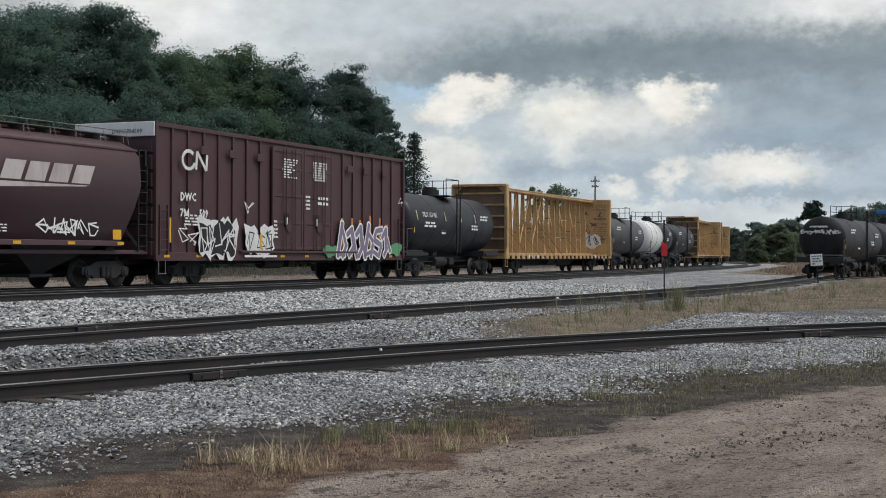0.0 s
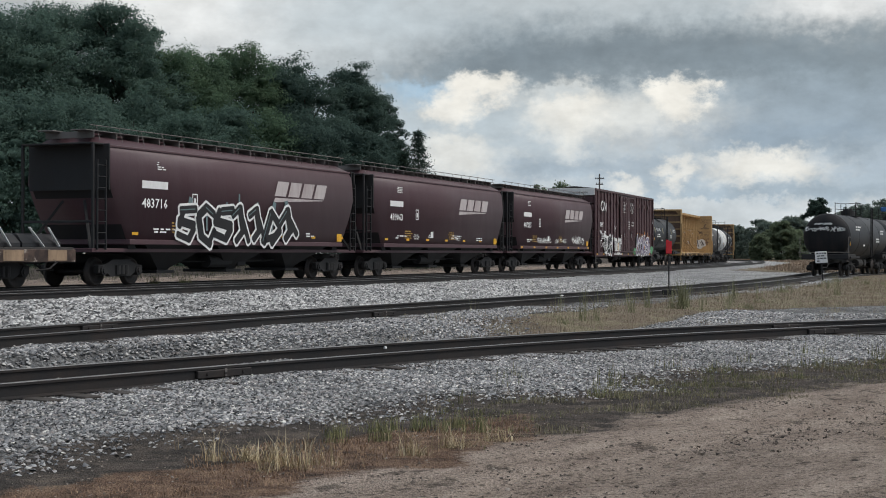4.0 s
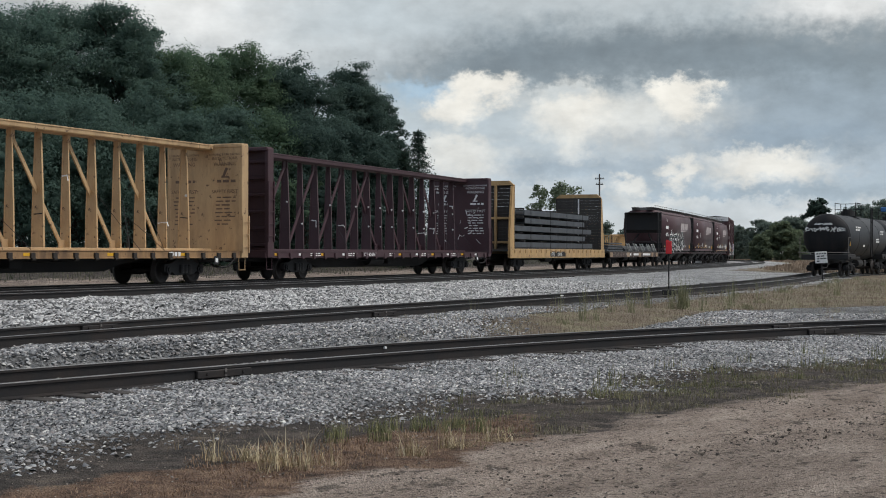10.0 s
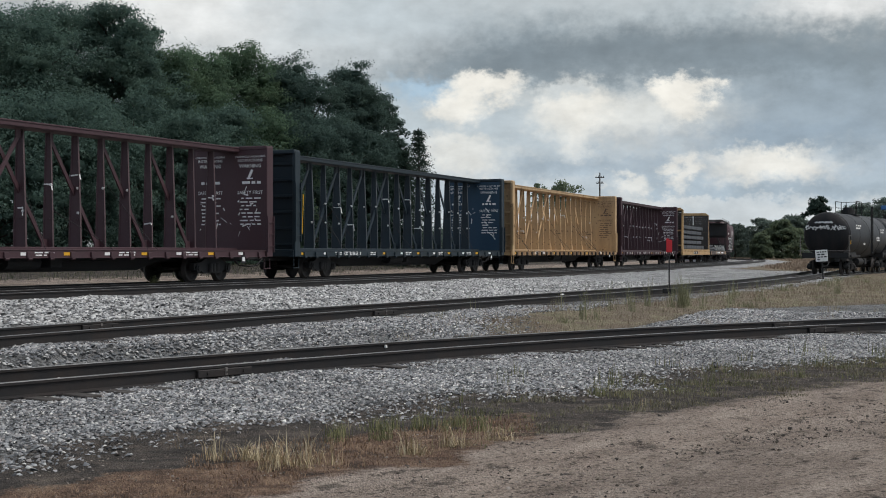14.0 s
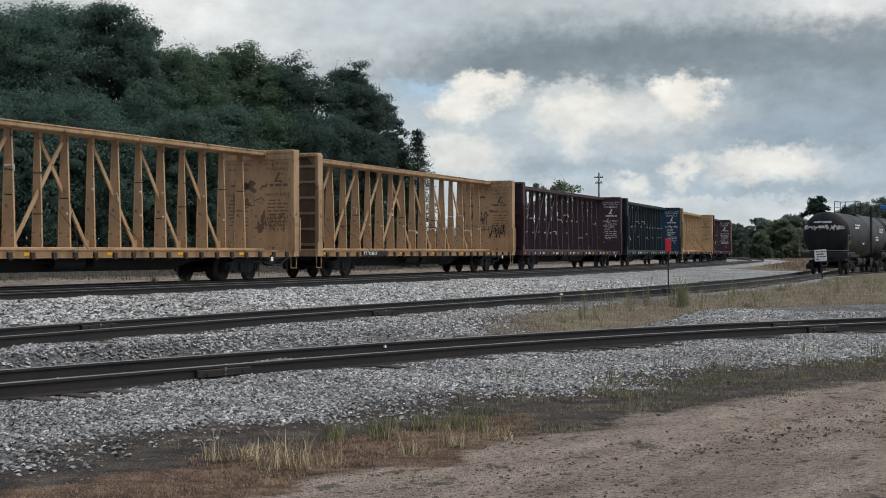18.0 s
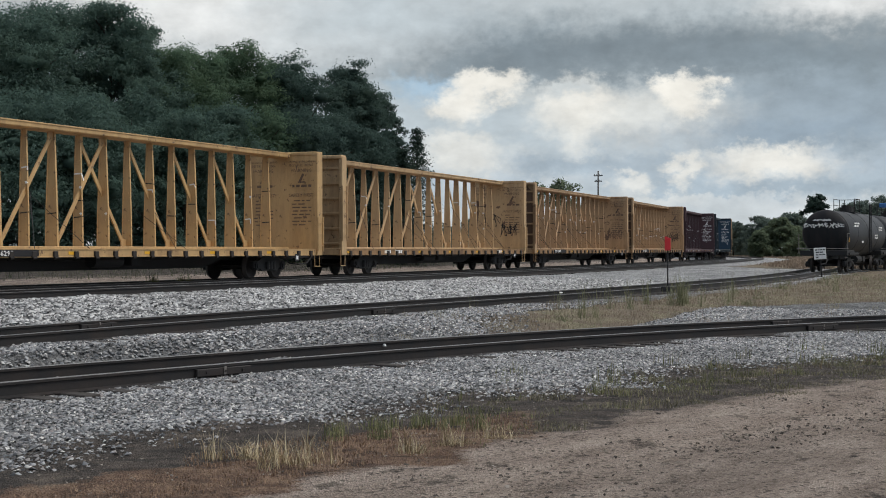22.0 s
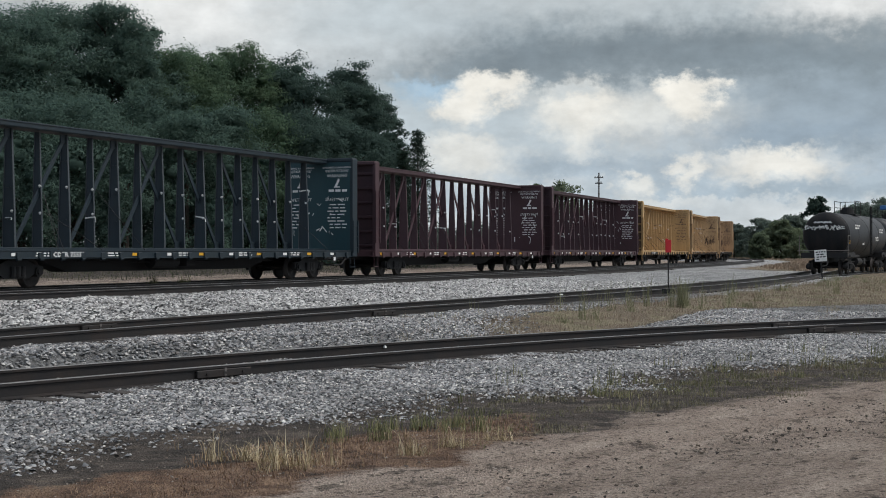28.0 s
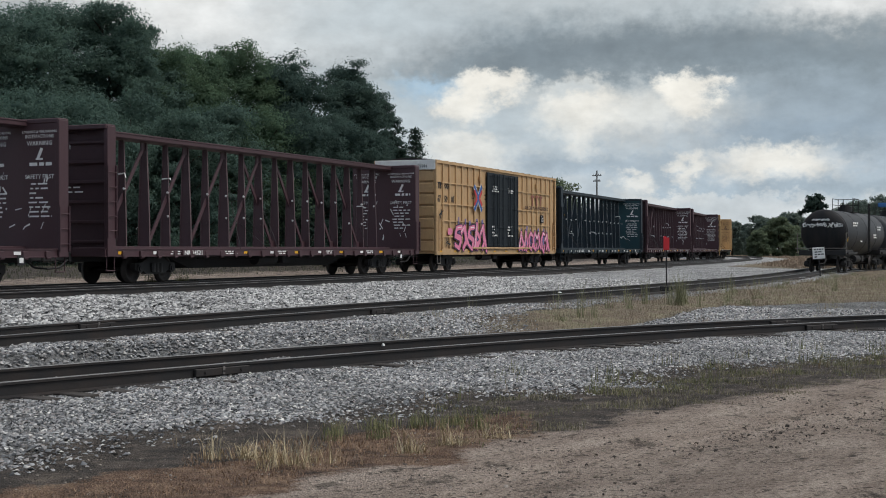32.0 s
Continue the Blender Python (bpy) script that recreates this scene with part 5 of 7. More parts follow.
            cross = stock("door_bar:%s" % kind, lambda: Shape().box(0.1, w - 0.1, -0.072, 0.0, -0.05, 0.05, 0.01), doors)

            def rods():
                s = Shape()
                for x in (w * 0.32, w * 0.42, w * 0.6, w * 0.7):
                    s.tube((x, -0.10, 1.2), (x, -0.10, top - 0.35), 0.018, 6)
                s.tube((w * 0.51, -0.11, 2.05), (w * 0.51, -0.06, 2.05), 0.2, 14)
                return s
            at = pose(xa if sy < 0 else d0 + d1 - xa, sy * (hw - 0.0), 0, 0, 0, 0 if sy < 0 else 180)
            d = part("door", doorm, doors, car, at=at)
            for x in (0.095, w - 0.095):
                part("stile", stile, doors, d, at=pose(x, 0, 0))
            for z in (1.25, 2.2, 3.2, 4.2, 4.85):
                part("door_bar", cross, doors, d, at=pose(0, 0, z))
            part("lock_rod", stock("lock_rod:%s" % kind, rods, doors), doors, d)
    part("door_track", stock("door_track", lambda: Shape().box(d0 - 2.2, d1 + 2.2, -0.1, 0.0, 1.08, 1.16, 0.01), body), body, car, at=pose(0, -hw, 0))
    marks(car, L, hw + 0.012, top)
    stripes(car, -L / 2 + 0.6, L / 2 - 0.4, 1.9, 0.96, -hw - 0.013)
    return car


def marks_maroon(car, L, y, top):
    rng = random.Random(31)
    y = -y
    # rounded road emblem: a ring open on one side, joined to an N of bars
    s = Shape()
    cx, cz = -L / 2 + 1.75, 4.0
    for i in range(11):
        a, b = radians(45 + 27 * i), radians(45 + 27 * (i + 1))
        s.beam((cx + 0.3 * math.cos(a), y, cz + 0.26 * math.sin(a)), (cx + 0.3 * math.cos(b), y, cz + 0.26 * math.sin(b)), 0.10, 0.006, (0, 1, 0))
    s2 = Shape()
    for p, q in (((0.35, -0.26), (0.4, 0.26)), ((0.4, 0.26), (0.85, -0.26)), ((0.85, -0.26), (0.9, 0.26))):
        s2.beam((cx + p[0], y, cz + p[1]), (cx + q[0], y, cz + q[1]), 0.10, 0.006, (0, 1, 0))
    s.add(s2.v, s2.f)
    part("emblem", s, WHITE, car, "white rounded road emblem", at=Matrix.Translation((cx, -0.075, cz + 0.12)) @ Matrix.Diagonal((1.25, 1, 1.15, 1)) @ Matrix.Translation((-cx, 0, -cz)))
    lettering("DWC", 0.38, STENCIL, car, -L / 2 + 1.35, y - 0.01, 2.78, bold=0.01)
    lettering("794", 0.36, STENCIL, car, -L / 2 + 1.35, y - 0.01, 2.26, bold=0.01)
    lettering("509", 0.36, STENCIL, car, -L / 2 + 2.5, y - 0.01, 2.26, bold=0.01)
    ob = lettering("DWC 794509", 0.2, SPRAYBLACK, car, 0.5, 0.0, top - 0.42, "end_number", centre=True)
    ob.matrix_basis = pose(-L / 2 - 0.13, 0, 0, 0, 0, -90) @ ob.matrix_basis
    for a, b, c, d, r in ((-L / 2 + 1.5, -L / 2 + 2.6, 1.95, 2.35, 4), (-1.5, -0.3, 3.85, 4.6, 8), (0.9, 2.1, 3.85, 4.6, 8), (1.3, 2.2, 2.9, 3.3, 2), (0.35, 0.7, 2.7, 3.3, 4), (-2.1, -1.8, 1.6, 2.3, 5)):
        part("stencil", bars(rng, a, b, c, d, r, y - 0.07, 0.95), STENCIL, car)
    for x in (-1.3, 1.1):
        part("door_sign", Shape().box(x, x + 0.32, y - 0.09, y - 0.07, 2.1, 2.55), SPRAYBLACK, car)
        part("door_sign", Shape().box(x + 0.1, x + 0.2, y - 0.095, y - 0.09, 2.12, 2.4), STENCIL, car)
    # big letters low on the side
    x0 = -L / 2 + 2.45
    part("graffiti", blob(rng, x0 - 0.1, x0 + 2.4, 0.92, 2.2, 3, y - 0.068, 0.28), WHITE, car, "white outline of black spray figures")
    part("graffiti", blob(rng, x0 + 0.02, x0 + 2.28, 1.02, 2.08, 3, y - 0.072, 0.25), SPRAYBLACK, car, "black spray figures")
    part("graffiti", scrawl(rng, x0, x0 + 2.3, 1.0, 2.1, 5, 0.05, y - 0.078), WHITE, car)
    part("graffiti", blob(rng, x0 + 3.0, x0 + 5.0, 1.0, 2.05, 2, y - 0.068, 0.3), WHITE, car, "white spray figures")
    part("graffiti", scrawl(rng, x0 + 3.1, x0 + 4.9, 1.05, 1.95, 3, 0.04, y - 0.074), SPRAYBLACK, car)
    part("graffiti", Shape().box(x0 + 2.9, x0 + 5.2, y - 0.07, y - 0.066, 0.92, 1.0), WHITE, car)
    part("graffiti", scrawl(rng, x0 + 2.7, x0 + 3.6, 2.35, 2.95, 2, 0.035, y - 0.072), STENCIL, car)
    part("graffiti", scrawl(rng, x0 - 1.3, x0 - 0.1, 1.3, 2.0, 2, 0.04, y - 0.072), STENCIL, car)
    letters(car, rng, 3.1, 8.0, 0.95, 2.15, 6, y - 0.068, paint("grey_violet_spray", (0.22, 0.19, 0.27), 0.7, bump=0.0), STENCIL, SPRAYORANGE)
    part("graffiti", blob(rng, 8.0, 9.1, 1.0, 1.5, 1, y - 0.068), SPRAYGREEN, car)
    part("graffiti", blob(rng, 2.0, 3.0, 0.95, 1.4, 1, y - 0.068), SPRAYGREEN, car)
    part("graffiti", scrawl(rng, 8.9, 9.3, 2.9, 3.6, 1, 0.03, y - 0.06), STENCIL, car)
    for x in (-7.0, -5.2, -3.3, 3.9, 5.4, 7.2):
        part("roof_bracket", Shape().box(x, x + 0.5, y - 0.09, y - 0.05, 4.35, 4.62, 0.01), BOXRED, car)
    part("reflector", Shape().box(-L / 2 + 0.72, -L / 2 + 0.82, y - 0.02, y, 1.4, 2.2), REFLECT, car)
    part("reflector", Shape().box(-3.1, -2.95, y - 0.08, y, 1.2, 1.75), REFLECT, car)


def marks_yellow(car, L, y, top):
    rng = random.Random(77)
    y = -y
    for k, row in enumerate((("TB", "OX"), ("67", "59", "81"))):
        for i, w in enumerate(row):
            lettering(w, 0.42, SPRAYBLACK, car, -L / 2 + 0.3 + i * 0.9, y + 0.055, 3.92 - 0.62 * k, bold=0.012)
    ob = lettering("TBOX 675981", 0.2, SPRAYBLACK, car, 0.55, 0.0, top - 0.42, "end_number", centre=True)
    ob.matrix_basis = pose(-L / 2 - 0.13, 0, 0, 0, 0, -90) @ ob.matrix_basis
    # crossed strokes in blue with red chevrons in their sides, edged in white
    cx, cz = -3.95, 3.62
    for mat, w, dy in ((STENCIL, 0.30, 0.058), (SPRAYBLUE, 0.22, 0.064)):
        for sg in (-1, 1):
            part("graffiti", Shape().beam((cx - 0.55, y - dy, cz + sg * 0.62), (cx + 0.55, y - dy - 0.001 * sg, cz - sg * 0.62), w, 0.004, (0, 1, 0)), mat, car)
    for sg in (-1, 1):
        ch = Shape().beam((cx + sg * 0.56, y - 0.07, cz + 0.36), (cx + sg * 0.16, y - 0.07, cz), 0.18, 0.004, (0, 1, 0)).beam((cx + sg * 0.56, y - 0.071, cz - 0.36), (cx + sg * 0.16, y - 0.071, cz), 0.18, 0.004, (0, 1, 0))
        part("graffiti", ch, SPRAYRED, car)
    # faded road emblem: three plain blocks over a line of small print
    s = Shape()
    for i in range(3):
        x = 4.9 + i * 0.75
        s.box(x, x + 0.6, y - 0.006, y, 3.95, 4.07).box(x + 0.22, x + 0.36, y - 0.006, y, 3.5, 3.95)
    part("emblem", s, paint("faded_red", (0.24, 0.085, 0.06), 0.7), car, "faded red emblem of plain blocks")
    lettering("RAILCAR POOLING EXPERTS", 0.26, paint("faded_brown", (0.10, 0.055, 0.035), 0.7), car, 3.75, y - 0.012, 3.28, stretch=1.3, bold=0.008)
    lettering("next", 0.2, SPRAYBLACK, car, -4.75, y - 0.01, 3.75)
    lettering("load", 0.2, SPRAYBLACK, car, -4.75, y - 0.01, 3.55)
    lettering("any", 0.2, SPRAYBLACK, car, -3.05, y - 0.06, 3.75, stretch=0.8)
    lettering("road", 0.2, SPRAYBLACK, car, -3.05, y - 0.06, 3.55, stretch=0.8)
    for a in (-1.9, 0.6):
        part("stencil", bars(rng, a, a + 1.1, 4.0, 4.35, 3, y - 0.07, 0.95), STENCIL, car)
        part("stencil", bars(rng, a, a + 0.9, 1.7, 2.3, 4, y - 0.07, 0.6), STENCIL, car)
    letters(car, rng, -7.2, -2.7, 1.0, 2.25, 5, y - 0.05, PINK, GRAPE, VIOLET, STENCIL, 0.06)
    letters(car, rng, 2.7, 8.1, 1.0, 2.0, 7, y - 0.05, PINK, GRAPE, VIOLET, STENCIL, 0.06)
    part("placard", Shape().box(6.7, 7.15, y - 0.03, y + 0.05, 2.55, 3.0, 0.01), SPRAYBLACK, car, "small black tack board")
    part("stencil", bars(rng, 6.74, 7.11, 2.6, 2.95, 4, y - 0.031, 0.9, 0.4), STENCIL, car)
    for x in (-3.6, 5.8):
        part("roof_bracket", Shape().box(x, x + 0.3, y - 0.06, y + 0.05, 4.45, 4.75, 0.02), BOXYEL, car)
    part("graffiti", blob(rng, -8.0, -7.5, 1.75, 2.1, 1, y - 0.012), PINK, car)
    part("graffiti", scrawl(rng, -9.1, -8.6, 2.4, 3.0, 1, 0.08, y - 0.012), SPRAYBLACK, car)
    part("graffiti", scrawl(rng, -8.3, -7.7, 1.15, 1.6, 2, 0.05, y - 0.012), SPRAYBLACK, car)


# ---------------------------------------------------------------- tank car


def tankcar(label, paint_, length=11.6, r=1.36, second=None, platform=True, group="cars of the freight train", gear=13.0, base=1.16, rail_w=1.1, mark=""):
    car = thing("tank_car", label, "railcar", group=group)
    L = length
    running_gear(car, gear, gear / 2 - 1.9, 0.0)
    zc = base + r

    def shell(a, b, e0, e1):
        prof = []
        if e0:
            prof += [(a + 0.42 - 0.42 * math.cos(k * 0.2618), max(0.02, r * math.sin(k * 0.2618))) for k in range(0, 6)]
        prof += [(a + 0.42 if e0 else a, r), (b - 0.42 if e1 else b, r)]
        if e1:
            prof += [(b - 0.42 + 0.42 * math.sin(k * 0.2618), max(0.02, r * math.cos(k * 0.2618))) for k in range(1, 7)]
        return Shape().lathe(prof, 40, Matrix.Translation((0, 0, zc)))
    if second:
        part("tank", shell(-L / 2, 0.2, True, False), second, car, "white painted rear half", True)
        part("tank", shell(0.2, L / 2, False, True), paint_, car, "", True)
    else:
        part("tank", shell(-L / 2, L / 2, True, True), paint_, car, "", True)
    s = Shape()
    for x in (-L / 2 + 0.5, -L / 4, 0, L / 4, L / 2 - 0.5):
        s.lathe([(x - 0.03, r + 0.003), (x - 0.028, r + 0.012), (x + 0.028, r + 0.012), (x + 0.03, r + 0.003)], 40, Matrix.Translation((0, 0, zc)))
    part("weld_band", s, paint_, car, "", True)
    for sx in (-1, 1):
        xm = sx * (gear / 2 - 1.3)
        part("saddle", Shape().box(xm - 1.1, xm + 1.1, -1.3, 1.3, 0.95, 1.25, 0.02), IRON, car)
        part("side_step", Shape().box(xm - 1.3, xm + 1.3, -1.5, -1.42, 1.0, 1.12, 0.01), IRON, car)
    part("outlet_valve", Shape().tube((0, 0, 0.65), (0, 0, 1.3), 0.14, 12).box(-0.25, 0.25, -0.25, 0.25, 0.55, 0.68, 0.02), IRON, car)
    part("manway", Shape().tube((0, 0, zc + r - 0.08), (0, 0, zc + r + 0.3), 0.42, 18).tube((0, 0, zc + r + 0.3), (0, 0, zc + r + 0.42), 0.3, 18), IRON, car)
    if platform:
        s = Shape().box(-0.7, 1.0, -rail_w, rail_w, zc + r - 0.04, zc + r, 0.01)
        t = zc + r + 0.78
        for x in (-0.7, 1.0):
            for y in (-rail_w, -0.3, 0.3, rail_w):
                if x > 0 or abs(y) > 0.5:
                    s.tube((x, y, zc + r - 0.05), (x, y, t), 0.022, 6)
        for z in (t, t - 0.36):
            s.tube((1.0, -rail_w, z), (1.0, rail_w, z), 0.02, 6)
            s.tube((-0.7, rail_w, z), (1.0, rail_w, z), 0.02, 6)
        s.tube((-0.7, -rail_w, t), (1.0, -rail_w, t), 0.02, 6)
        part("platform", s, IRON, car, "railed top platform")
    ladder(car, IRON, 0, -r - 0.06, 1.1, 2.9, 0.45, 9)
    rng = random.Random(int(L * 10))
    if mark:
        ob = lettering(mark, 0.34, STENCIL, car, -4.3, 0, 0)
        ob.matrix_basis = pose(-4.3, -math.sqrt(r * r - 0.24 ** 2) - 0.02, zc + 0.24, 75)
        slim = stock("tank_reflector", lambda: Shape().box(-0.035, 0.035, -0.012, 0.012, -0.22, 0.22, 0.004), PALEYEL)
        for x in (-5.0, -1.5, 0.6, 2.6):
            part("reflector", slim, PALEYEL, car, "slim pale reflector", at=pose(x, -math.sqrt(r * r - 0.09) - 0.02, zc + 0.3, -13))
    s = Shape()
    for x0, x1, z in ((-4.2, -2.6, zc + (-0.25 if mark else 0.35)), (2.0, 3.0, zc - 0.3), (3.4, 4.6, zc + 0.2), (-1.9, -1.2, zc - 0.55)):
        y = -math.sqrt(r * r - (z + 0.1 - zc) ** 2) - 0.02
        q = bars(rng, x0, x1, z, z + 0.3, 2, y, 1.0, 0.6)
        s.add(q.v, q.f)
    part("stencil", s, STENCIL, car)
    part("reflector", Shape().box(-L / 2 + 0.55, -L / 2 + 0.62, -r * 0.98, -r * 0.95, zc - 0.5, zc + 0.1), REFLECT, car)
    part("grab_iron", Shape().tube((-L / 2 - 0.3, -1.35, 1.1), (-L / 2 - 0.3, -1.35, 2.2), 0.02, 6).tube((-L / 2 - 0.3, -1.35, 2.2), (-L / 2 + 0.4, -1.32, 2.2), 0.02, 6).tube((-L / 2 - 0.3, 1.35, 1.1), (-L / 2 - 0.3, 1.35, 2.2), 0.02, 6).tube((-gear / 2, -1.45, 1.35), (-gear / 2, 1.45, 1.35), 0.022, 6), PALE, car, "pale grab irons")
    return car


# ---------------------------------------------------------------- flat cars


def channel(s, x0, x1, y0, y1, z0, z1, t):
    """A rolled channel whose back faces -y: one closed section."""
    sec = [(y0, z0), (y1, z0), (y1, z0 + t), (y0 + t * 1.3, z0 + t * 1.2), (y0 + t * 1.3, z1 - t * 1.2), (y1, z1 - t), (y1, z1), (y0, z1)]
    n = len(sec)
    return s.add([(x, y, z) for x in (x0, x1) for y, z in sec], [(i, (i + 1) % n, n + (i + 1) % n, n + i) for i in range(n)] + [tuple(range(n))[::-1], tuple(range(n, 2 * n))])


def bulkhead_flat():
    car = thing("bulkhead_flat_car", "yellow bulkhead flat car loaded with dark steel beams", "railcar", group="cars of the freight train")
    L = 20.1
    running_gear(car, L, 7.3, 0.0)
    part("deck", Shape().box(-L / 2, L / 2, -1.45, 1.45, 1.12, 1.24, 0.01), WOOD, car, "worn plank deck")
    part("side_sill", channel(Shape(), -L / 2, L / 2, -1.57, -1.45, 0.75, 1.26, 0.04), GOLD, car)
    part("side_sill", Shape().box(-L / 2, L / 2, 1.47, 1.53, 0.78, 1.24, 0.01), GOLD, car)
    pk = stock("stake_pocket", lambda: Shape().box(-0.07, 0.07, -0.08, 0.0, -0.08, 0.10, 0.012), GOLD)
    for i in range(20):
        part("stake_pocket", pk, GOLD, car, at=pose(-L / 2 + 0.7 + i * (L - 1.4) / 19, -1.53, 1.12))
    part("underframe", Shape().box(-6, 6, -0.6, 0.6, 0.62, 0.98, 0.03), IRON, car)
    for sx in (-1, 1):
        x = sx * (L / 2 - 0.8)
        m = pose(x, 0, 0, 0, 0, 0 if sx > 0 else 180)
        s = Shape()
        s.add([(x, y, z) for x in (-0.06, 0.14) for y, z in ((-1.55, 4.66), (1.55, 4.66), (1.25, 4.9), (-1.25, 4.9))], [(0, 1, 2, 3), (7, 6, 5, 4), (0, 4, 5, 1), (1, 5, 6, 2), (2, 6, 7, 3), (3, 7, 4, 0)])
        b = part("bulkhead", s, GOLD, car, "yellow end frame", at=m)
        for y in (-1.46, 1.46):
            part("corner_post", Shape().box(-0.02, 0.12, y - 0.07, y + 0.07, 0.8, 4.66, 0.015), GOLD, b)
            for y2 in (y - 0.05, y + 0.05):
                part("gusset", Shape().add([(a, y2 + e, z) for e in (-0.012, 0.012) for a, z in ((0.12, 0.8), (0.78, 0.8), (0.70, 2.2), (0.30, 4.6), (0.12, 4.6))], [(0, 1, 2, 3, 4), (9, 8, 7, 6, 5), (0, 5, 6, 1), (1, 6, 7, 2), (2, 7, 8, 3), (3, 8, 9, 4), (4, 9, 5, 0)]), GOLD, b)
            part("flange", Shape().beam((0.77, y, 0.8), (0.69, y, 2.2), 0.03, 0.14).beam((0.69, y, 2.2), (0.29, y, 4.6), 0.03, 0.14), GOLD, b)
        for y in (-0.5, 0.5):
            part("upright", Shape().box(0.0, 0.16, y - 0.06, y + 0.06, 1.2, 4.66, 0.01), GOLD, b)
        for z in (1.6, 2.9):
            part("cross_rail", Shape().box(0.02, 0.14, -1.4, 1.4, z - 0.06, z + 0.06, 0.01), GOLD, b)
        me = stock("plank", lambda: Shape().box(-0.05, -0.025, -1.54, 1.54, 0.01, 0.195, 0.006), WOOD)
        for i in range(18):
            part("plank", me, WOOD, b, at=pose(0, 0, 1.24 + i * 0.190))
        part("strap", Shape().box(-0.062, -0.052, -0.06, 0.03, 1.5, 4.6), WHITE, b, "white strap mark")
    part("number_plate", Shape().box(-2.6, 0.6, -1.575, -1.562, 0.82, 1.12), SPRAYBLACK, car)
    lettering("TTPX", 0.30, STENCIL, car, -2.45, -1.577, 0.86)
    lettering("806395", 0.30, STENCIL, car, -1.1, -1.577, 0.86, stretch=1.1)
    stripes(car, -L / 2 + 1.5, L / 2 - 1, 2.4, 0.95, -1.535)
    # load: five tiers of long beams on cross timbers
    rng = random.Random(5)
    load = part("load", Shape().box(-8.6, 8.4, -1.2, 1.2, 1.25, 1.32), WOOD, car, "dark steel beams in five tiers")
    for k in range(5):
        z = 1.34 + k * 0.45
        a = -8.4 + (0.25 * k if k < 3 else 1.9)
        b = 8.3 - (1.5 * (k % 2) + 0.4 * k * 0.5)
        for j in range(4):
            y = -1.16 + j * 0.62
            s = Shape()
            e0, e1 = rng.uniform(-0.4, 0.3), rng.uniform(-0.4, 0.3)
            channel(s, a + e0, b + e1, y, y + 0.5, z, z + 0.29, 0.035)
            part("steel_beam", s, STEEL, load)
        for x in (-6.8, -3.4, 0, 3.4, 6.8):
            part("cross_timber", stock("cross_timber", lambda: Shape().box(-0.06, 0.06, -1.25, 1.25, 0, 0.10, 0.01), WOOD), WOOD, load, at=pose(x + rng.uniform(-0.3, 0.3), 0, z + 0.295))
    for x in (-5.4, -1.5, 2.0, 5.6):
        s = Shape().box(x - 0.03, x + 0.03, -1.27, -1.255, 1.25, 3.5)
        part("chain", s, IRON, car)
    return car


def plain_flat():
    car = thing("flat_car", "worn low flat car with wrapped bundles under white straps", "railcar", group="cars of the freight train")
    L = 17.4
    running_gear(car, L, 6.1, 0.0)
    part("deck", Shape().box(-L / 2, L / 2, -1.45, 1.45, 1.06, 1.16, 0.01), WOOD, car, "dark worn deck")
    patch = paint("flaked_sill", (0.035, 0.022, 0.018), 0.7, dirt=(0.20, 0.13, 0.10), amount=0.6, scale=1.6, streak=False, wear=0.85, rust=(0.46, 0.40, 0.34))
    part("side_sill", Shape().box(-L / 2, L / 2, -1.52, -1.44, 0.74, 1.10, 0.01), patch, car, "rusty sill with flaking pale paint")
    part("side_sill", Shape().box(-L / 2, L / 2, 1.44, 1.52, 0.74, 1.10, 0.01), patch, car)
    part("underframe", Shape().box(-5, 5, -0.6, 0.6, 0.55, 0.92, 0.03), IRON, car)
    rng = random.Random(9)
    part("stencil", bars(rng, -4, 6, 0.85, 1.05, 1, -1.524, 1.0, 0.8), STENCIL, car)
    tan = paint("sill_plate", (0.36, 0.25, 0.16), 0.7, dirt=(0.06, 0.04, 0.03), amount=0.9, wear=0.8)
    for x, w in ((-8.1, 0.5), (-2.6, 0.6), (1.4, 0.5), (6.2, 0.5), (8.0, 0.5)):
        part("sill_plate", Shape().box(x - w, x + w * 0.6, -1.535, -1.521, 0.78, 1.08), tan, car)
    for i in range(4):
        z = 1.17 + i * 0.16
        for j in range(3):
            part("beam_bundle", Shape().box(-8.4 + 0.2 * i, -3.2 - 0.1 * i, -1.25 + j * 0.85, -0.55 + j * 0.85, z, z + 0.10, 0.01), STEEL, car)
    # low wrapped bundles, and pairs of leaning white straps over them
    for i, x in enumerate((-1.7, 0.7, 3.1, 5.5, 7.5)):
        w = 1.12 if i < 4 else 0.8
        part("bundle", Shape().levels([(1.17, w, 1.3), (1.28, w, 1.3), (1.50, w * 0.97, 1.1), (1.55, w * 0.95, 1.0)]), TARP, car, "black wrapped bundle", at=pose(x, 0, 0))
        for dx, lean in ((-0.5, 0.45), (0.3, 0.32)):
            s = Shape().beam((x + dx + lean, -1.40, 1.18), (x + dx, -1.28, 1.72), 0.11, 0.02)
            part("strap", s, WHITE, car)
    return car


def hopper_tags(n):
    def draw(car, yy):
        rng = random.Random(n)
        if n == 3:
            y = yy(2.3) - 0.02
            grey = paint("grey_green_spray", (0.14, 0.20, 0.21), 0.7, bump=0.0)
            letters(car, rng, -4.6, 3.2, 1.45, 2.55, 7, y, SPRAYBLACK, STENCIL, grey, grey, 0.08)
        elif n == 1:
            y = yy(1.75) - 0.01
            part("graffiti", scrawl(rng, -3.9, -1.2, 1.55, 1.95, 7, 0.035, y), STENCIL, car)
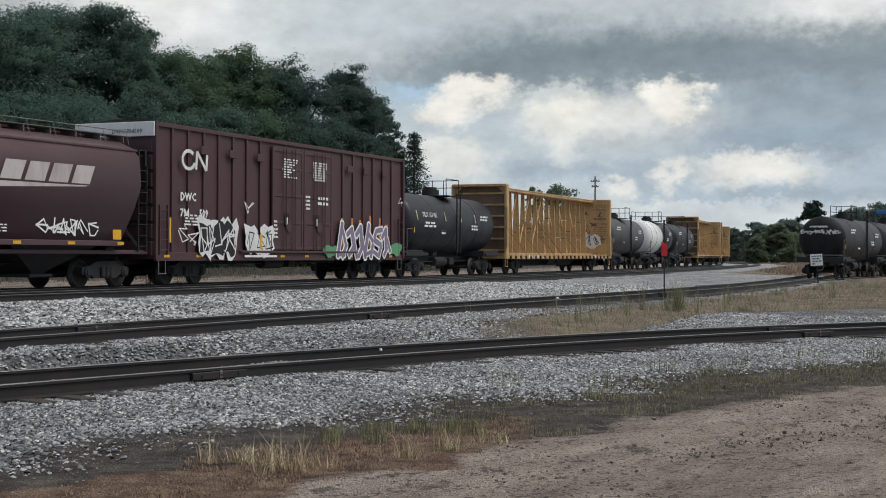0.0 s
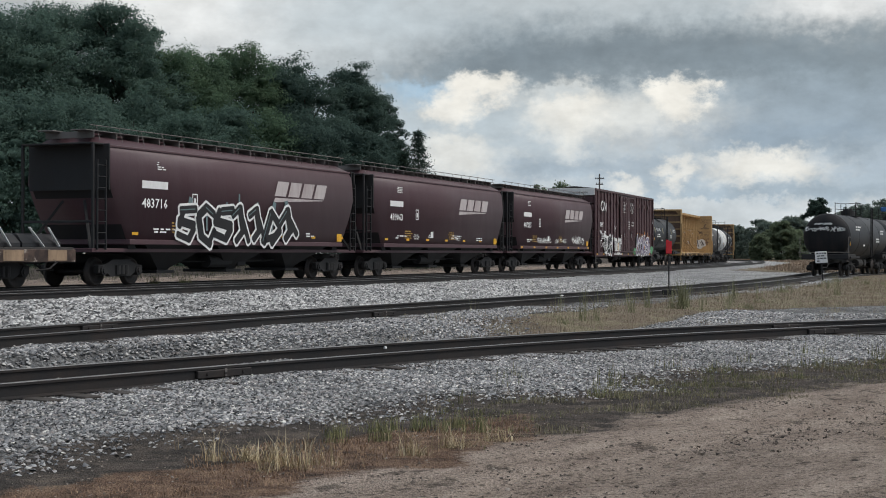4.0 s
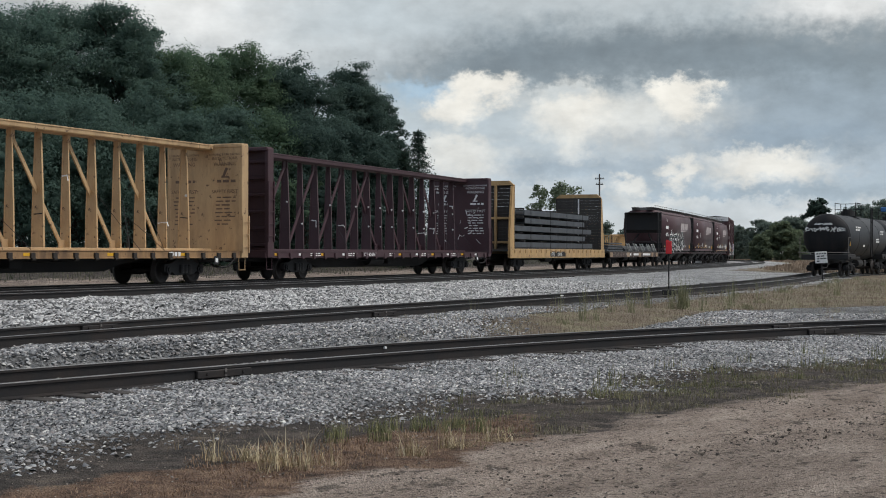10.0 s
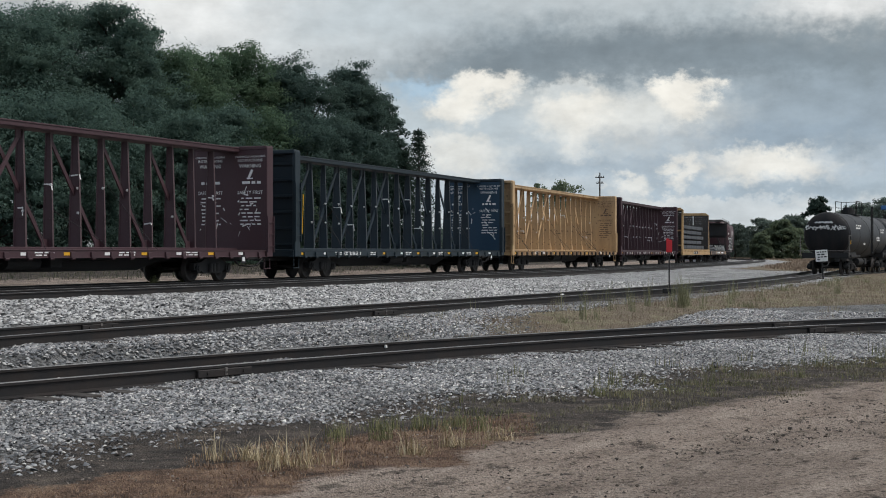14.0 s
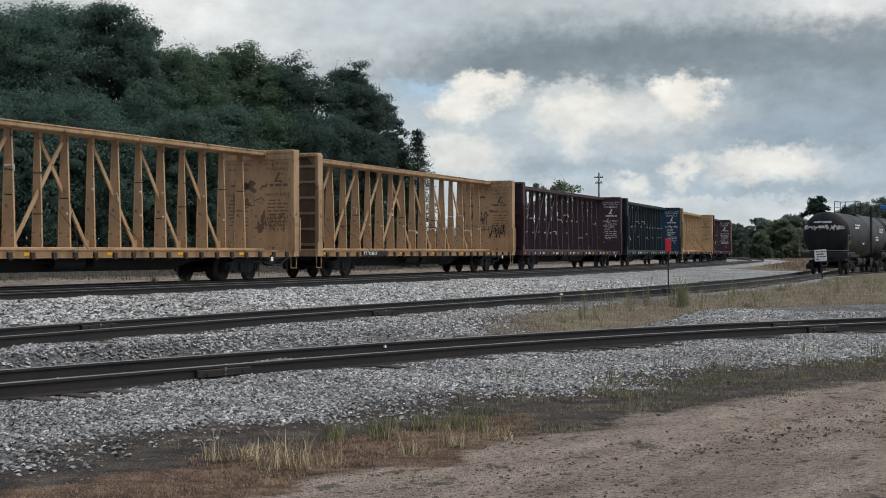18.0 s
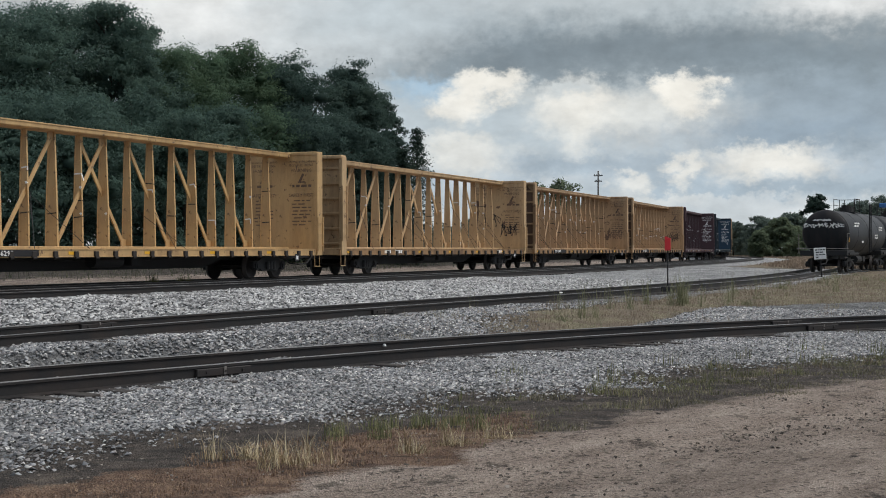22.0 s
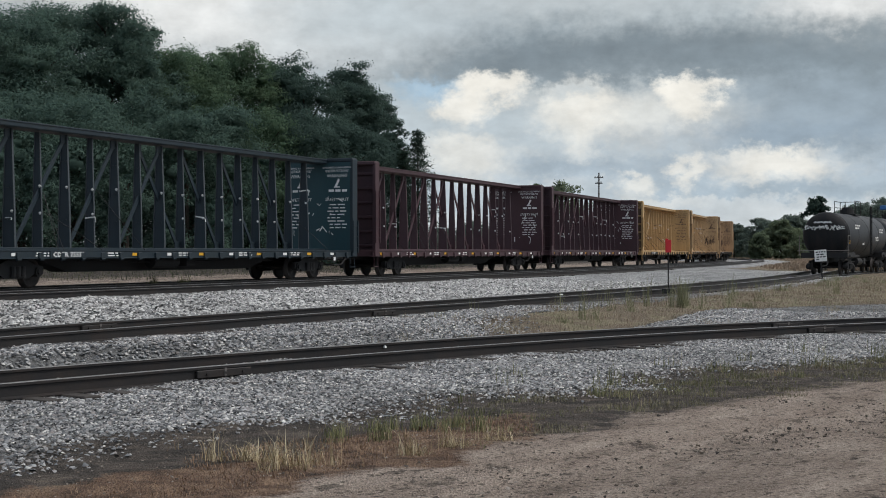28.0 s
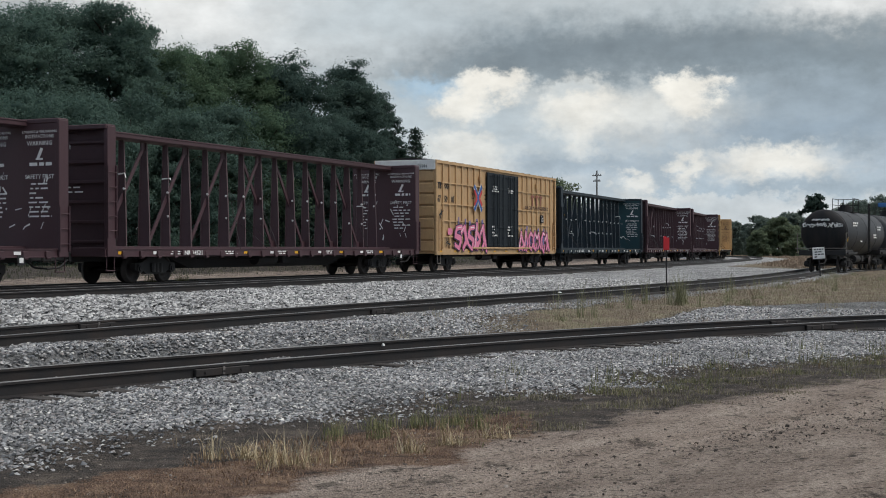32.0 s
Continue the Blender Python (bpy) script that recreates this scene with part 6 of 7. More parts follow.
            part("graffiti", scrawl(rng, 3.2, 5.9, 1.5, 2.1, 6, 0.045, y), STENCIL, car)
            part("graffiti", scrawl(rng, -0.6, 0.4, 1.55, 1.85, 3, 0.03, y), STENCIL, car)
    return draw


# ---------------------------------------------------------------- the train, front first: car, place along the train
TRAIN = [
    (centrebeam(1, GOLD, GOLD, "golden yellow centerbeam flat car, empty"), 342.13, 8.4),
    (centrebeam(2, GOLD, GOLD, "golden yellow centerbeam flat car with plain ends"), 317.53, 8.4),
    (tankcar("black tank car with top platform", BLACK, 12.2), 298.6, 4.6),
    (tankcar("black tank car with a white rear half", BLACK, 11.2, 1.36, WHITE), 285.0, 4.6),
    (tankcar("dusty dark grey tank car", GREYTANK, 11.6, 1.30), 271.3, 4.6),
    (centrebeam(3, GOLD, GOLD, "golden yellow centerbeam flat car with a pale spray tag", graff=3), 252.23, 8.4),
    (tankcar("black tank car with railed platform and white stencils", BLACK, 11.6, 1.38, mark="TILX 161105"), 233.8, 4.6),
    (boxcar("tall maroon boxcar with double plug doors and spray-painted sides", BOXRED, BOXRED, BOXRED, "794509", marks_maroon, "maroon"), 217.3, 7.0),
    (hopper(1, "487055", "brown covered hopper with pale emblem and chalk tags", hopper_tags(1)), 199.0, 6.9),
    (hopper(2, "499063", "brown covered hopper with pale emblem"), 181.0, 6.9),
    (hopper(3, "483716", "brown covered hopper with large black and white spray lettering", hopper_tags(3)), 162.9, 6.9),
    (plain_flat(), 144.6, 6.1),
    (bulkhead_flat(), 124.2, 7.3),
    (centrebeam(4, MAROON, MAROON, "dark maroon centerbeam flat car, empty", "626963", code="CN", nx=8.1), 99.53, 8.4),
    (centrebeam(5, YELLOW, YELLOW, "yellow centerbeam flat car with weathered posts"), 75.03, 8.4),
    (centrebeam(6, NAVY, NAVYP, "dark blue-green centerbeam flat car with blue end panel", "816349", code="CDER"), 50.53, 8.4),
    (centrebeam(7, MAROON, MAROON, "dark maroon centerbeam flat car with white stencils"), 25.73, 8.4),
    (centrebeam(8, TAN, TAN, "faded tan centerbeam flat car with dark scrawls", "86127", code="TTZX", graff=1), 1.18, 8.4),
    (centrebeam(9, TAN, TAN, "faded tan centerbeam flat car, rust streaked", "85702", code="TTZX", graff=2), -23.47, 8.4),
    (centrebeam(10, YELLOW, YELLOW, "yellow centerbeam flat car with scratched end panel", graff=1), -48.17, 8.4),
    (centrebeam(11, GOLD, GOLD, "bright yellow centerbeam flat car", "86298", code="TTZX"), -73.02, 8.4),
    (centrebeam(12, MAROON, MAROON, "dark maroon centerbeam flat car, empty"), -97.97, 8.4),
    (centrebeam(13, MAROON, MAROON, "dark maroon centerbeam flat car, worn lettering"), -122.77, 8.4),
    (centrebeam(14, NAVY, TEAL, "dark blue-green centerbeam flat car with teal end panel", "75553", code="CDER"), -147.67, 8.4),
    (boxcar("tall yellow boxcar with dark blue doors and pink spray lettering", BOXYEL, BOXYEL, DOORBLUE, "675981", marks_yellow, "yellow"), -169.9, 7.0),
    (centrebeam(15, MAROON, MAROON, "dark maroon centerbeam flat car, empty", "34521", code="NR"), -193.12, 8.4),
    (centrebeam(16, MAROON, MAROON, "dark maroon centerbeam flat car with scraped stencils"), -218.02, 8.4),
]


def rolled(t):
    """How far the train has come at t seconds."""
    return 12.808 * (t - 16) + 0.0075 * (t - 16) ** 2


def on_rails(s, half):
    ax, ay, _ = along(MAIN, s + half)
    bx, by, _ = along(MAIN, s - half)
    return pose((ax + bx) / 2, (ay + by) / 2, Z_MAIN, 0, 0, math.degrees(math.atan2(ay - by, ax - bx)))

# ---------------------------------------------------------------- parked tank cars on the yard track
for k, s in enumerate((6.4, 20.9, 35.4)):
    c = tankcar("parked dusty black tank car standing on the spur", PARKED, 12.6, 1.31, group="parked tank cars", gear=13.4, base=0.92, rail_w=0.6)
    x, y, h = along(SPUR, s)
    c.matrix_world = pose(x, y, 0.42, 0, 0, 90 - math.degrees(h))
    if k == 0:
        # pale spray marks on the end of the tank
        rng = random.Random(12)
        part("end_cap", Shape().lathe([(-12.6 / 2 - 0.03, 0.3), (-12.6 / 2 + 0.06, 0.90), (-12.6 / 2 + 0.26, 1.235), (-12.6 / 2 + 0.42, 1.322), (-12.6 / 2 + 0.46, 1.322)], 40, Matrix.Translation((0, 0, 0.92 + 1.31))), TANKEND, c, "black painted end", True)
        sc = scrawl(rng, -1.1, 1.1, 2.5, 2.8, 10, 0.045, 0.0)
        sc2 = scrawl(rng, -0.6, 0.4, 2.9, 3.02, 6, 0.04, 0.0)
        sc.add(sc2.v, sc2.f)
        part("graffiti", sc, WHITE, c, "pale spray marks on the tank end", at=pose(-12.6 / 2 - 0.06, 0, 0, 0, 0, -90))
    if k == 1:
        part("hatch_cover", Shape().box(-0.5, 0.5, -0.5, 0.5, 4.2, 4.5, 0.03), PLASTICBLUE, c, "blue cover on the tank top")


def place(px, py, z=None, y=None):
    """Camera-side helper: a spot at depth y on the bearing px (tangent)."""
    return px * y, y


# notice board on a post in front of the tank cars
bx, by = 0.2672 * 70.0, 70.0
sg = thing("notice_board", "small white notice board on a thin post in dry grass", "sign", pose(bx, by, 0.45, 0, -4, -14))
part("post", Shape().box(-0.03, 0.03, 0.0, 0.05, -0.1, 1.35, 0.008), IRON, sg)
part("board", Shape().box(-0.29, 0.29, -0.035, -0.01, 0.79, 1.36, 0.012), WHITE, sg, "white board")
part("stencil", bars(random.Random(3), -0.24, 0.24, 0.83, 1.32, 4, -0.037, 0.9, 0.45), SPRAYBLACK, sg)

# red target on a slim post beside the side track
tx, ty = 0.159 * 44.0, 44.0
tg = thing("switch_target", "tall red switch target plate on a slim dark post", "sign", pose(tx, ty, 0.42, 0, 0, -9))
part("post", Shape().tube((0, 0, -0.1), (0, 0, 1.35), 0.022, 8).box(-0.2, 0.2, -0.15, 0.15, 0.0, 0.16, 0.02), IRON, tg)
part("target", Shape().box(-0.09, 0.09, -0.045, -0.025, 1.27, 1.66, 0.009).box(-0.09, 0.0, -0.024, -0.02, 1.64, 1.70), RED, tg, "red painted plate")

# utility pole far behind
ux, uy = 0.1102 * 190, 190
up = thing("utility_pole", "weathered wooden utility pole with two crossarms", "pole", pose(ux, uy, 0.3, 0, 0, -20))
part("pole", Shape().tube((0, 0, 0), (0, 0, 12.0), 0.15, 10, 0.09), POLEWOOD, up)
for z, w in ((10.6, 0.5), (11.35, 0.62)):
    part("crossarm", Shape().box(-w, w, -0.06, 0.06, z - 0.06, z + 0.06, 0.01), POLEWOOD, up)
    for x in (0.12 - w, -0.2, 0.2, w - 0.12):
        part("insulator", Shape().tube((x, 0, z + 0.06), (x, 0, z + 0.22), 0.04, 8), WHEEL, up)

# ---------------------------------------------------------------- trees


def patchy(name, tones, scale, own, rough=0.8, thin=0.0):
    """Leaves or blades whose tone drifts from patch to patch, with a little of their own."""
    m = bpy.data.materials.new(name)
    n, l, b = nodes_of(m)
    g = n.new("ShaderNodeNewGeometry")
    tc = n.new("ShaderNodeTexCoord")
    nz = n.new("ShaderNodeTexNoise")
    nz.inputs["Scale"].default_value, nz.inputs["Detail"].default_value, nz.inputs["Roughness"].default_value = scale, 4, 0.6
    l.new(tc.outputs["Object"], nz.inputs["Vector"])
    mr = n.new("ShaderNodeMapRange")
    mr.inputs[1].default_value, mr.inputs[2].default_value, mr.inputs[4].default_value = 0.3, 0.7, 1 - own
    l.new(nz.outputs[0], mr.inputs[0])
    ad = n.new("ShaderNodeMath")
    ad.operation = "MULTIPLY_ADD"
    ad.inputs[1].default_value = own
    l.new(g.outputs["Random Per Island"], ad.inputs[0])
    l.new(mr.outputs[0], ad.inputs[2])
    r = n.new("ShaderNodeValToRGB")
    while len(r.color_ramp.elements) < len(tones):
        r.color_ramp.elements.new(0.5)
    for e, (p, c) in zip(r.color_ramp.elements, tones):
        e.position, e.color = p, (*c, 1)
    l.new(ad.outputs[0], r.inputs[0])
    l.new(r.outputs[0], b.inputs["Base Color"])
    b.inputs["Roughness"].default_value = rough
    b.inputs["Specular IOR Level"].default_value = 0.2
    if thin:
        # light passes through thin leaves
        tl = n.new("ShaderNodeBsdfTranslucent")
        l.new(r.outputs[0], tl.inputs[0])
        sh = n.new("ShaderNodeMixShader")
        sh.inputs[0].default_value = thin
        l.new(b.outputs[0], sh.inputs[1])
        l.new(tl.outputs[0], sh.inputs[2])
        l.new(sh.outputs[0], n["Material Output"].inputs[0])
    return m


def leaf_mat(name, lo, hi, tip):
    return patchy(name, [(0.0, lo), (0.5, hi), (1.0, tip)], 0.45, 0.28, thin=0.55)


LEAF = leaf_mat("leaf_green", (0.064, 0.108, 0.094), (0.090, 0.146, 0.118), (0.122, 0.186, 0.138))
LEAFL = leaf_mat("leaf_light_green", (0.060, 0.106, 0.074), (0.094, 0.152, 0.094), (0.138, 0.200, 0.112))
LEAFD = leaf_mat("leaf_dark_green", (0.046, 0.078, 0.070), (0.062, 0.102, 0.086), (0.084, 0.130, 0.102))
# lighter bush green, then far leaves; distance haze is raised into both colours
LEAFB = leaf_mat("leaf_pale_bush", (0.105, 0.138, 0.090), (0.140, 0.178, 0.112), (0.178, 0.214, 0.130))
LEAFF = leaf_mat("leaf_far_hazed", (0.110, 0.146, 0.132), (0.138, 0.178, 0.152), (0.168, 0.208, 0.166))
NEEDLE = leaf_mat("needle_green", (0.026, 0.046, 0.040), (0.040, 0.066, 0.054), (0.060, 0.092, 0.066))
tr = np.random.default_rng(11)


def quads_mesh(name, c, size, normal, mat, stretch=1.0, inner=None):
    """Small leaves at c, each an island, that turn their faces as the twig tips do."""
    n = len(c)
    face = normal + tr.normal(size=(n, 3)) * 0.35
    t = np.cross(face, tr.normal(size=(n, 3)))
    t /= np.linalg.norm(t, axis=1)[:, None] + 1e-9
    b = np.cross(face, t)
    b /= np.linalg.norm(b, axis=1)[:, None] + 1e-9
    s = size[:, None]
    v = np.stack([c - t * s * stretch, c + t * s * stretch * 0.9 + b * s * 0.35, c + b * s * 1.1], 1)
    nv = np.repeat(normal[:, None, :], 3, 1)
    if inner is not None:
        v, nv = np.concatenate([v, inner[0]]), np.concatenate([nv, inner[1]])
        n = len(v)
    me = bpy.data.meshes.new(name)
    me.vertices.add(n * 3)
    me.vertices.foreach_set("co", v.reshape(-1))
    me.loops.add(n * 3)
    me.loops.foreach_set("vertex_index", np.arange(n * 3))
    me.polygons.add(n)
    me.polygons.foreach_set("loop_start", np.arange(n) * 3)
    me.polygons.foreach_set("loop_total", np.full(n, 3))
    me.polygons.foreach_set("use_smooth", [True] * n)
    me.update()
    me.normals_split_custom_set_from_vertices(nv.reshape(-1, 3))
    me.materials.append(mat)
    return me


def inner_mass(centres, radii, k=0.72):
    """Rough twenty-sided lumps inside the clumps: the twigs and leaves too deep to tell apart."""
    g = (1 + 5 ** 0.5) / 2
    base = np.array([(-1, g, 0), (1, g, 0), (-1, -g, 0), (1, -g, 0), (0, -1, g), (0, 1, g), (0, -1, -g), (0, 1, -g), (g, 0, -1), (g, 0, 1), (-g, 0, -1), (-g, 0, 1)]) / math.hypot(1, g)
    f = np.array([(0, 11, 5), (0, 5, 1), (0, 1, 7), (0, 7, 10), (0, 10, 11), (1, 5, 9), (5, 11, 4), (11, 10, 2), (10, 7, 6), (7, 1, 8), (3, 9, 4), (3, 4, 2), (3, 2, 6), (3, 6, 8), (3, 8, 9), (4, 9, 5), (2, 4, 11), (6, 2, 10), (8, 6, 7), (9, 8, 1)])
    v = base[None] * tr.uniform(0.8, 1.1, (len(centres), 12, 1)) * (radii * k)[:, None, None] * np.array([1, 1, 0.62]) + centres[:, None, :]
    nv = np.repeat(base[None], len(centres), 0)
    return v[:, f].reshape(-1, 3, 3), nv[:, f].reshape(-1, 3, 3)


def crown_points(centres, radii, n, sub=11):
    """Leaf places on sprays of twigs round many clumps, with the way that each faces."""
    m = len(centres) * sub
    own = np.repeat(np.arange(len(centres)), sub)
    d = tr.normal(size=(m, 3)) + np.array([0, -0.15, 0.3])
    d /= np.linalg.norm(d, axis=1)[:, None]
    sc = centres[own] + d * (radii[own] * tr.uniform(0.62, 1.0, m))[:, None] * np.array([1, 1, 0.7])
    sr = radii[own] * tr.uniform(0.26, 0.52, m)
    w = sr ** 2 * np.where(d[:, 1] > 0.35, 0.4, 1.0)
    pick = tr.choice(m, n, p=w / w.sum())
    e = tr.normal(size=(n, 3))
    e /= np.linalg.norm(e, axis=1)[:, None]
    far_ = np.where(tr.random(n) < 0.11, tr.uniform(1.0, 1.7, n), tr.random(n) ** 0.45)
    p = sc[pick] + e * (sr[pick] * far_)[:, None] * np.array([1.1, 1.1, 0.62])
    nm = d[pick] * 0.6 + e * 0.5 + tr.normal(size=(n, 3)) * 0.22 + np.array([0, 0, 0.2])
    return p, nm / np.linalg.norm(nm, axis=1)[:, None]


def broadleaf(x, y, h, r, leaves, mat, base=0.3, low=0.12, size=0.135, label="tall leafy deciduous tree behind the tracks", puff=60, limbs=True, core=0.55, clump=(0.22, 0.44)):
    t = thing("tree", label, "tree", pose(x, y, base), group="trees along the line")
    s = Shape()
    lean = tr.normal(0, 0.03, 2) * h
    top = (lean[0], lean[1], h * 0.72)
    s.tube((0, 0, -0.3), (lean[0] * 0.4, lean[1] * 0.4, h * 0.35), 0.024 * h, 9, 0.017 * h)
    s.tube((lean[0] * 0.4, lean[1] * 0.4, h * 0.35), top, 0.017 * h, 8, 0.006 * h)
    cs, rr = [], []
    for i in range(puff):
        a = tr.uniform(0, 6.28)
        k = low + (1 - low) * tr.random() ** 0.72
        env = math.sqrt(max(0.0, 1 - ((k - 0.42) / 0.62) ** 2))
        pr = r * tr.uniform(*clump)
        q = tr.uniform(0.1, 1.0) ** 0.6 * max(0.0, r * env - pr * 0.4)
        c = np.array([math.cos(a) * q + lean[0] * k, math.sin(a) * q + lean[1] * k, h * low + (k - low) / (1 - low) * (h * (1 - low) - pr * 0.75)])
        cs.append(c)
        rr.append(pr)
        if limbs and i % 4 == 0:
            z0 = max(h * 0.18, c[2] - q * 0.7)
            s.tube((lean[0] * k * 0.6, lean[1] * k * 0.6, z0), tuple(c), 0.007 * h, 5, 0.002 * h)
    part("trunk", s, BARK, t)
    p, nm = crown_points(np.array(cs), np.array(rr), leaves)
    part("crown", quads_mesh("crown", p, tr.uniform(0.6, 1.25, leaves) * size, nm, mat, inner=inner_mass(np.array(cs), np.array(rr), core) if core else None), mat, t)
    return t


def conifer(x, y, h, r, leaves, base=0.3, size=0.3, label="dark conifer with layered drooping branches", bare=0.1, flat=1.0):
    t = thing("conifer_tree", label, "tree", pose(x, y, base), group="trees along the line")
    s = Shape().tube((0, 0, -0.3), (0, 0, h), 0.018 * h, 8, 0.002 * h)
    pts, nms = [], []
    tiers = int(h * 2.4)
    per = leaves // (tiers * 6)
    for i in range(tiers):
        k = bare + (1 - bare) * i / tiers
        ln = r * (1 - k) ** 0.75 * tr.uniform(0.6, 1.1) + 0.15
        for j in range(6):
            a = 6.28 * j / 6 + i * 0.9 + tr.uniform(-0.3, 0.3)
            d = np.array([math.cos(a), math.sin(a), tr.uniform(-0.45, 0.15) * flat])
            L = ln * tr.uniform(0.65, 1.1)
            s.tube((0, 0, h * k), tuple(np.array([0, 0, h * k]) + d * L), 0.02, 4, 0.008)
            u = tr.random(per) ** 0.7
            p = np.array([0, 0, h * k]) + d[None] * (L * u)[:, None] + tr.normal(size=(per, 3)) * np.array([0.22, 0.22, 0.16]) * (0.6 + ln * 0.16)
            pts.append(p)
            n = tr.normal(size=(per, 3)) * 0.5 + np.array([0, 0, 1.0])
            nms.append(n / np.linalg.norm(n, axis=1)[:, None])
    part("trunk", s, BARK, t)
    p = np.concatenate(pts)
    part("crown", quads_mesh("crown", p, tr.uniform(0.6, 1.2, len(p)) * size, np.concatenate(nms), NEEDLE, 1.3), NEEDLE, t)
    return t


def spot(px, top, depth):
    """Bearing and top of a tree, by tangents, to x, y and height."""
    return (px - 784) / LENS * depth, depth, (446.2 - top) / LENS * depth + 1.4


for px, top, dep, r, mat, nl in ((-90, -14, 80, 6.0, LEAF, 12000), (0, -8, 82, 6.2, LEAF, 30000), (62, 6, 88, 5.2, LEAF, 27000), (128, 2, 90, 5.6, LEAF, 30000), (186, -2, 88, 4.6, LEAF, 32000), (238, 48, 86, 3.4, LEAF, 21000), (290, 118, 90, 3.4, LEAF, 18000), (284, 42, 92, 2.0, LEAF, 11000),
                               (312, 84, 92, 4.4, LEAFL, 26000), (352, 84, 94, 3.8, LEAFL, 22000), (394, 92, 97, 3.4, LEAFL, 20000), (432, 74, 100, 3.6, LEAFL, 24000), (480, 102, 104, 3.8, LEAFL, 23000), (552, 92, 102, 4.6, LEAFD, 32000), (612, 104, 104, 3.6, LEAFD, 24000), (512, 112, 106, 4.4, LEAFD, 22000),
                               (644, 132, 106, 3.0, LEAFD, 22000), (672, 166, 108, 2.5, LEAFD, 18000), (694, 206, 110, 1.7, LEAFD, 11000), (40, 150, 76, 5.0, LEAF, 20000), (-30, 170, 74, 4.6, LEAF, 12000), (130, 160, 78, 4.4, LEAF, 19000),
                               (330, 190, 84, 3.6, LEAF, 17000), (385, 180, 88, 4.2, LEAF, 18000), (465, 178, 92, 4.2, LEAFL, 18000), (545, 190, 94, 4.2, LEAFD, 18000), (608, 205, 98, 3.8, LEAFD, 17000), (655, 240, 100, 2.8, LEAFD, 14000)):
    x, y, h = spot(px, top, dep)
    broadleaf(x, y, h, r, int(nl * 1.75), mat, low=0.05, puff=74, size=0.096, core=0.34, clump=(0.2, 0.4))
# a thin tree whose bare trunk lets specks of sky through
x, y, h = spot(222, 150, 80)
broadleaf(x, y, h, 3.6, 15000, LEAF, low=0.30, puff=24, size=0.095, core=0, label="thin open tree with gaps between its limbs")
for px, top, dep, r in ((741, 226, 99, 2.5), (716, 262, 97, 2.0)):
    x, y, h = spot(px, top, dep)
    conifer(x, y, h, r, 9000, size=0.085)
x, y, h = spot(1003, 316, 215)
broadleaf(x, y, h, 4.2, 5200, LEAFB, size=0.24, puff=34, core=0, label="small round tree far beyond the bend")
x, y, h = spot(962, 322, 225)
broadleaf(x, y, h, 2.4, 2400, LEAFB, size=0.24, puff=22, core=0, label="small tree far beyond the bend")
x, y, h = spot(1441, 347, 250)
broadleaf(x, y, h, 3.0, 4200, NEEDLE, size=0.26, low=0.62, puff=22, core=0.5, label="tall pine with a flat open crown above the far woods")
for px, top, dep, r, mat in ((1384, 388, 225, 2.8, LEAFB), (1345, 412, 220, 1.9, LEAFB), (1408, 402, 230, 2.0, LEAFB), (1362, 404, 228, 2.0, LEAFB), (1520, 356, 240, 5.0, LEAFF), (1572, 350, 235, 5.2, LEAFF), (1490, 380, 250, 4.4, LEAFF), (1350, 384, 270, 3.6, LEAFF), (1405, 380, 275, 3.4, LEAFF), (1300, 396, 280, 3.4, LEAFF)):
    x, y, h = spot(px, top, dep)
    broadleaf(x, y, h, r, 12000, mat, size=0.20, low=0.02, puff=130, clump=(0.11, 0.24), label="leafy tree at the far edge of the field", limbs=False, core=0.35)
# the far woods: one belt
cs, rr = [], []
for i in range(420):
    px = tr.uniform(620, 1800)
    dep = tr.uniform(300, 345)
    top = 386 + 9 * math.sin(px * 0.021) + 7 * math.sin(px * 0.057 + 1) - (px > 1480) * 12 + (px < 1290) * 8
    hh = (446 - top) / LENS * dep + 1.4
    r = tr.uniform(1.4, 2.6)
    cs.append(((px - 784) / LENS * dep, dep, 0.3 + tr.random() ** 0.7 * (hh - r)))
    rr.append(r)
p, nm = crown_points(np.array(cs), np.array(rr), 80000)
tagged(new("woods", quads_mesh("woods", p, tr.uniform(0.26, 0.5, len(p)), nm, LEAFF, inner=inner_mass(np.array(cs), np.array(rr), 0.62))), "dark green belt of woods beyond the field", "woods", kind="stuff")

# ---------------------------------------------------------------- grass and weeds


def grass_mat(name, tones):
    return island(name, tones, 0.8, 0.2)


STRAW = grass_mat("straw_grass", [(0.0, (0.15, 0.105, 0.06)), (0.5, (0.30, 0.23, 0.14)), (1.0, (0.48, 0.40, 0.26))])
GREENG = grass_mat("green_grass", [(0.0, (0.11, 0.12, 0.055)), (0.6, (0.19, 0.195, 0.09)), (1.0, (0.32, 0.285, 0.155))])
BROWNG = patchy("dry_field_grass", [(0.05, (0.17, 0.165, 0.09)), (0.30, (0.34, 0.315, 0.205)), (0.48, (0.245, 0.18, 0.135)), (0.58, (0.28, 0.215, 0.155)), (0.70, (0.39, 0.345, 0.235)), (0.92, (0.50, 0.45, 0.335))], 0.5, 0.22)
REDG = patchy("russet_grass", [(0.0, (0.12, 0.075, 0.05)), (0.5, (0.27, 0.175, 0.115)), (1.0, (0.40, 0.29, 0.19))], 2.2, 0.5)
FIELDG = patchy("pale_russet_field", [(0.0, (0.22, 0.165, 0.12)), (1.0, (0.36, 0.275, 0.205))], 0.08, 0.3)
DULL = patchy("dull_weeds", [(0.0, (0.12, 0.11, 0.07)), (0.5, (0.20, 0.18, 0.115)), (1.0, (0.31, 0.275, 0.185))], 1.2, 0.5)
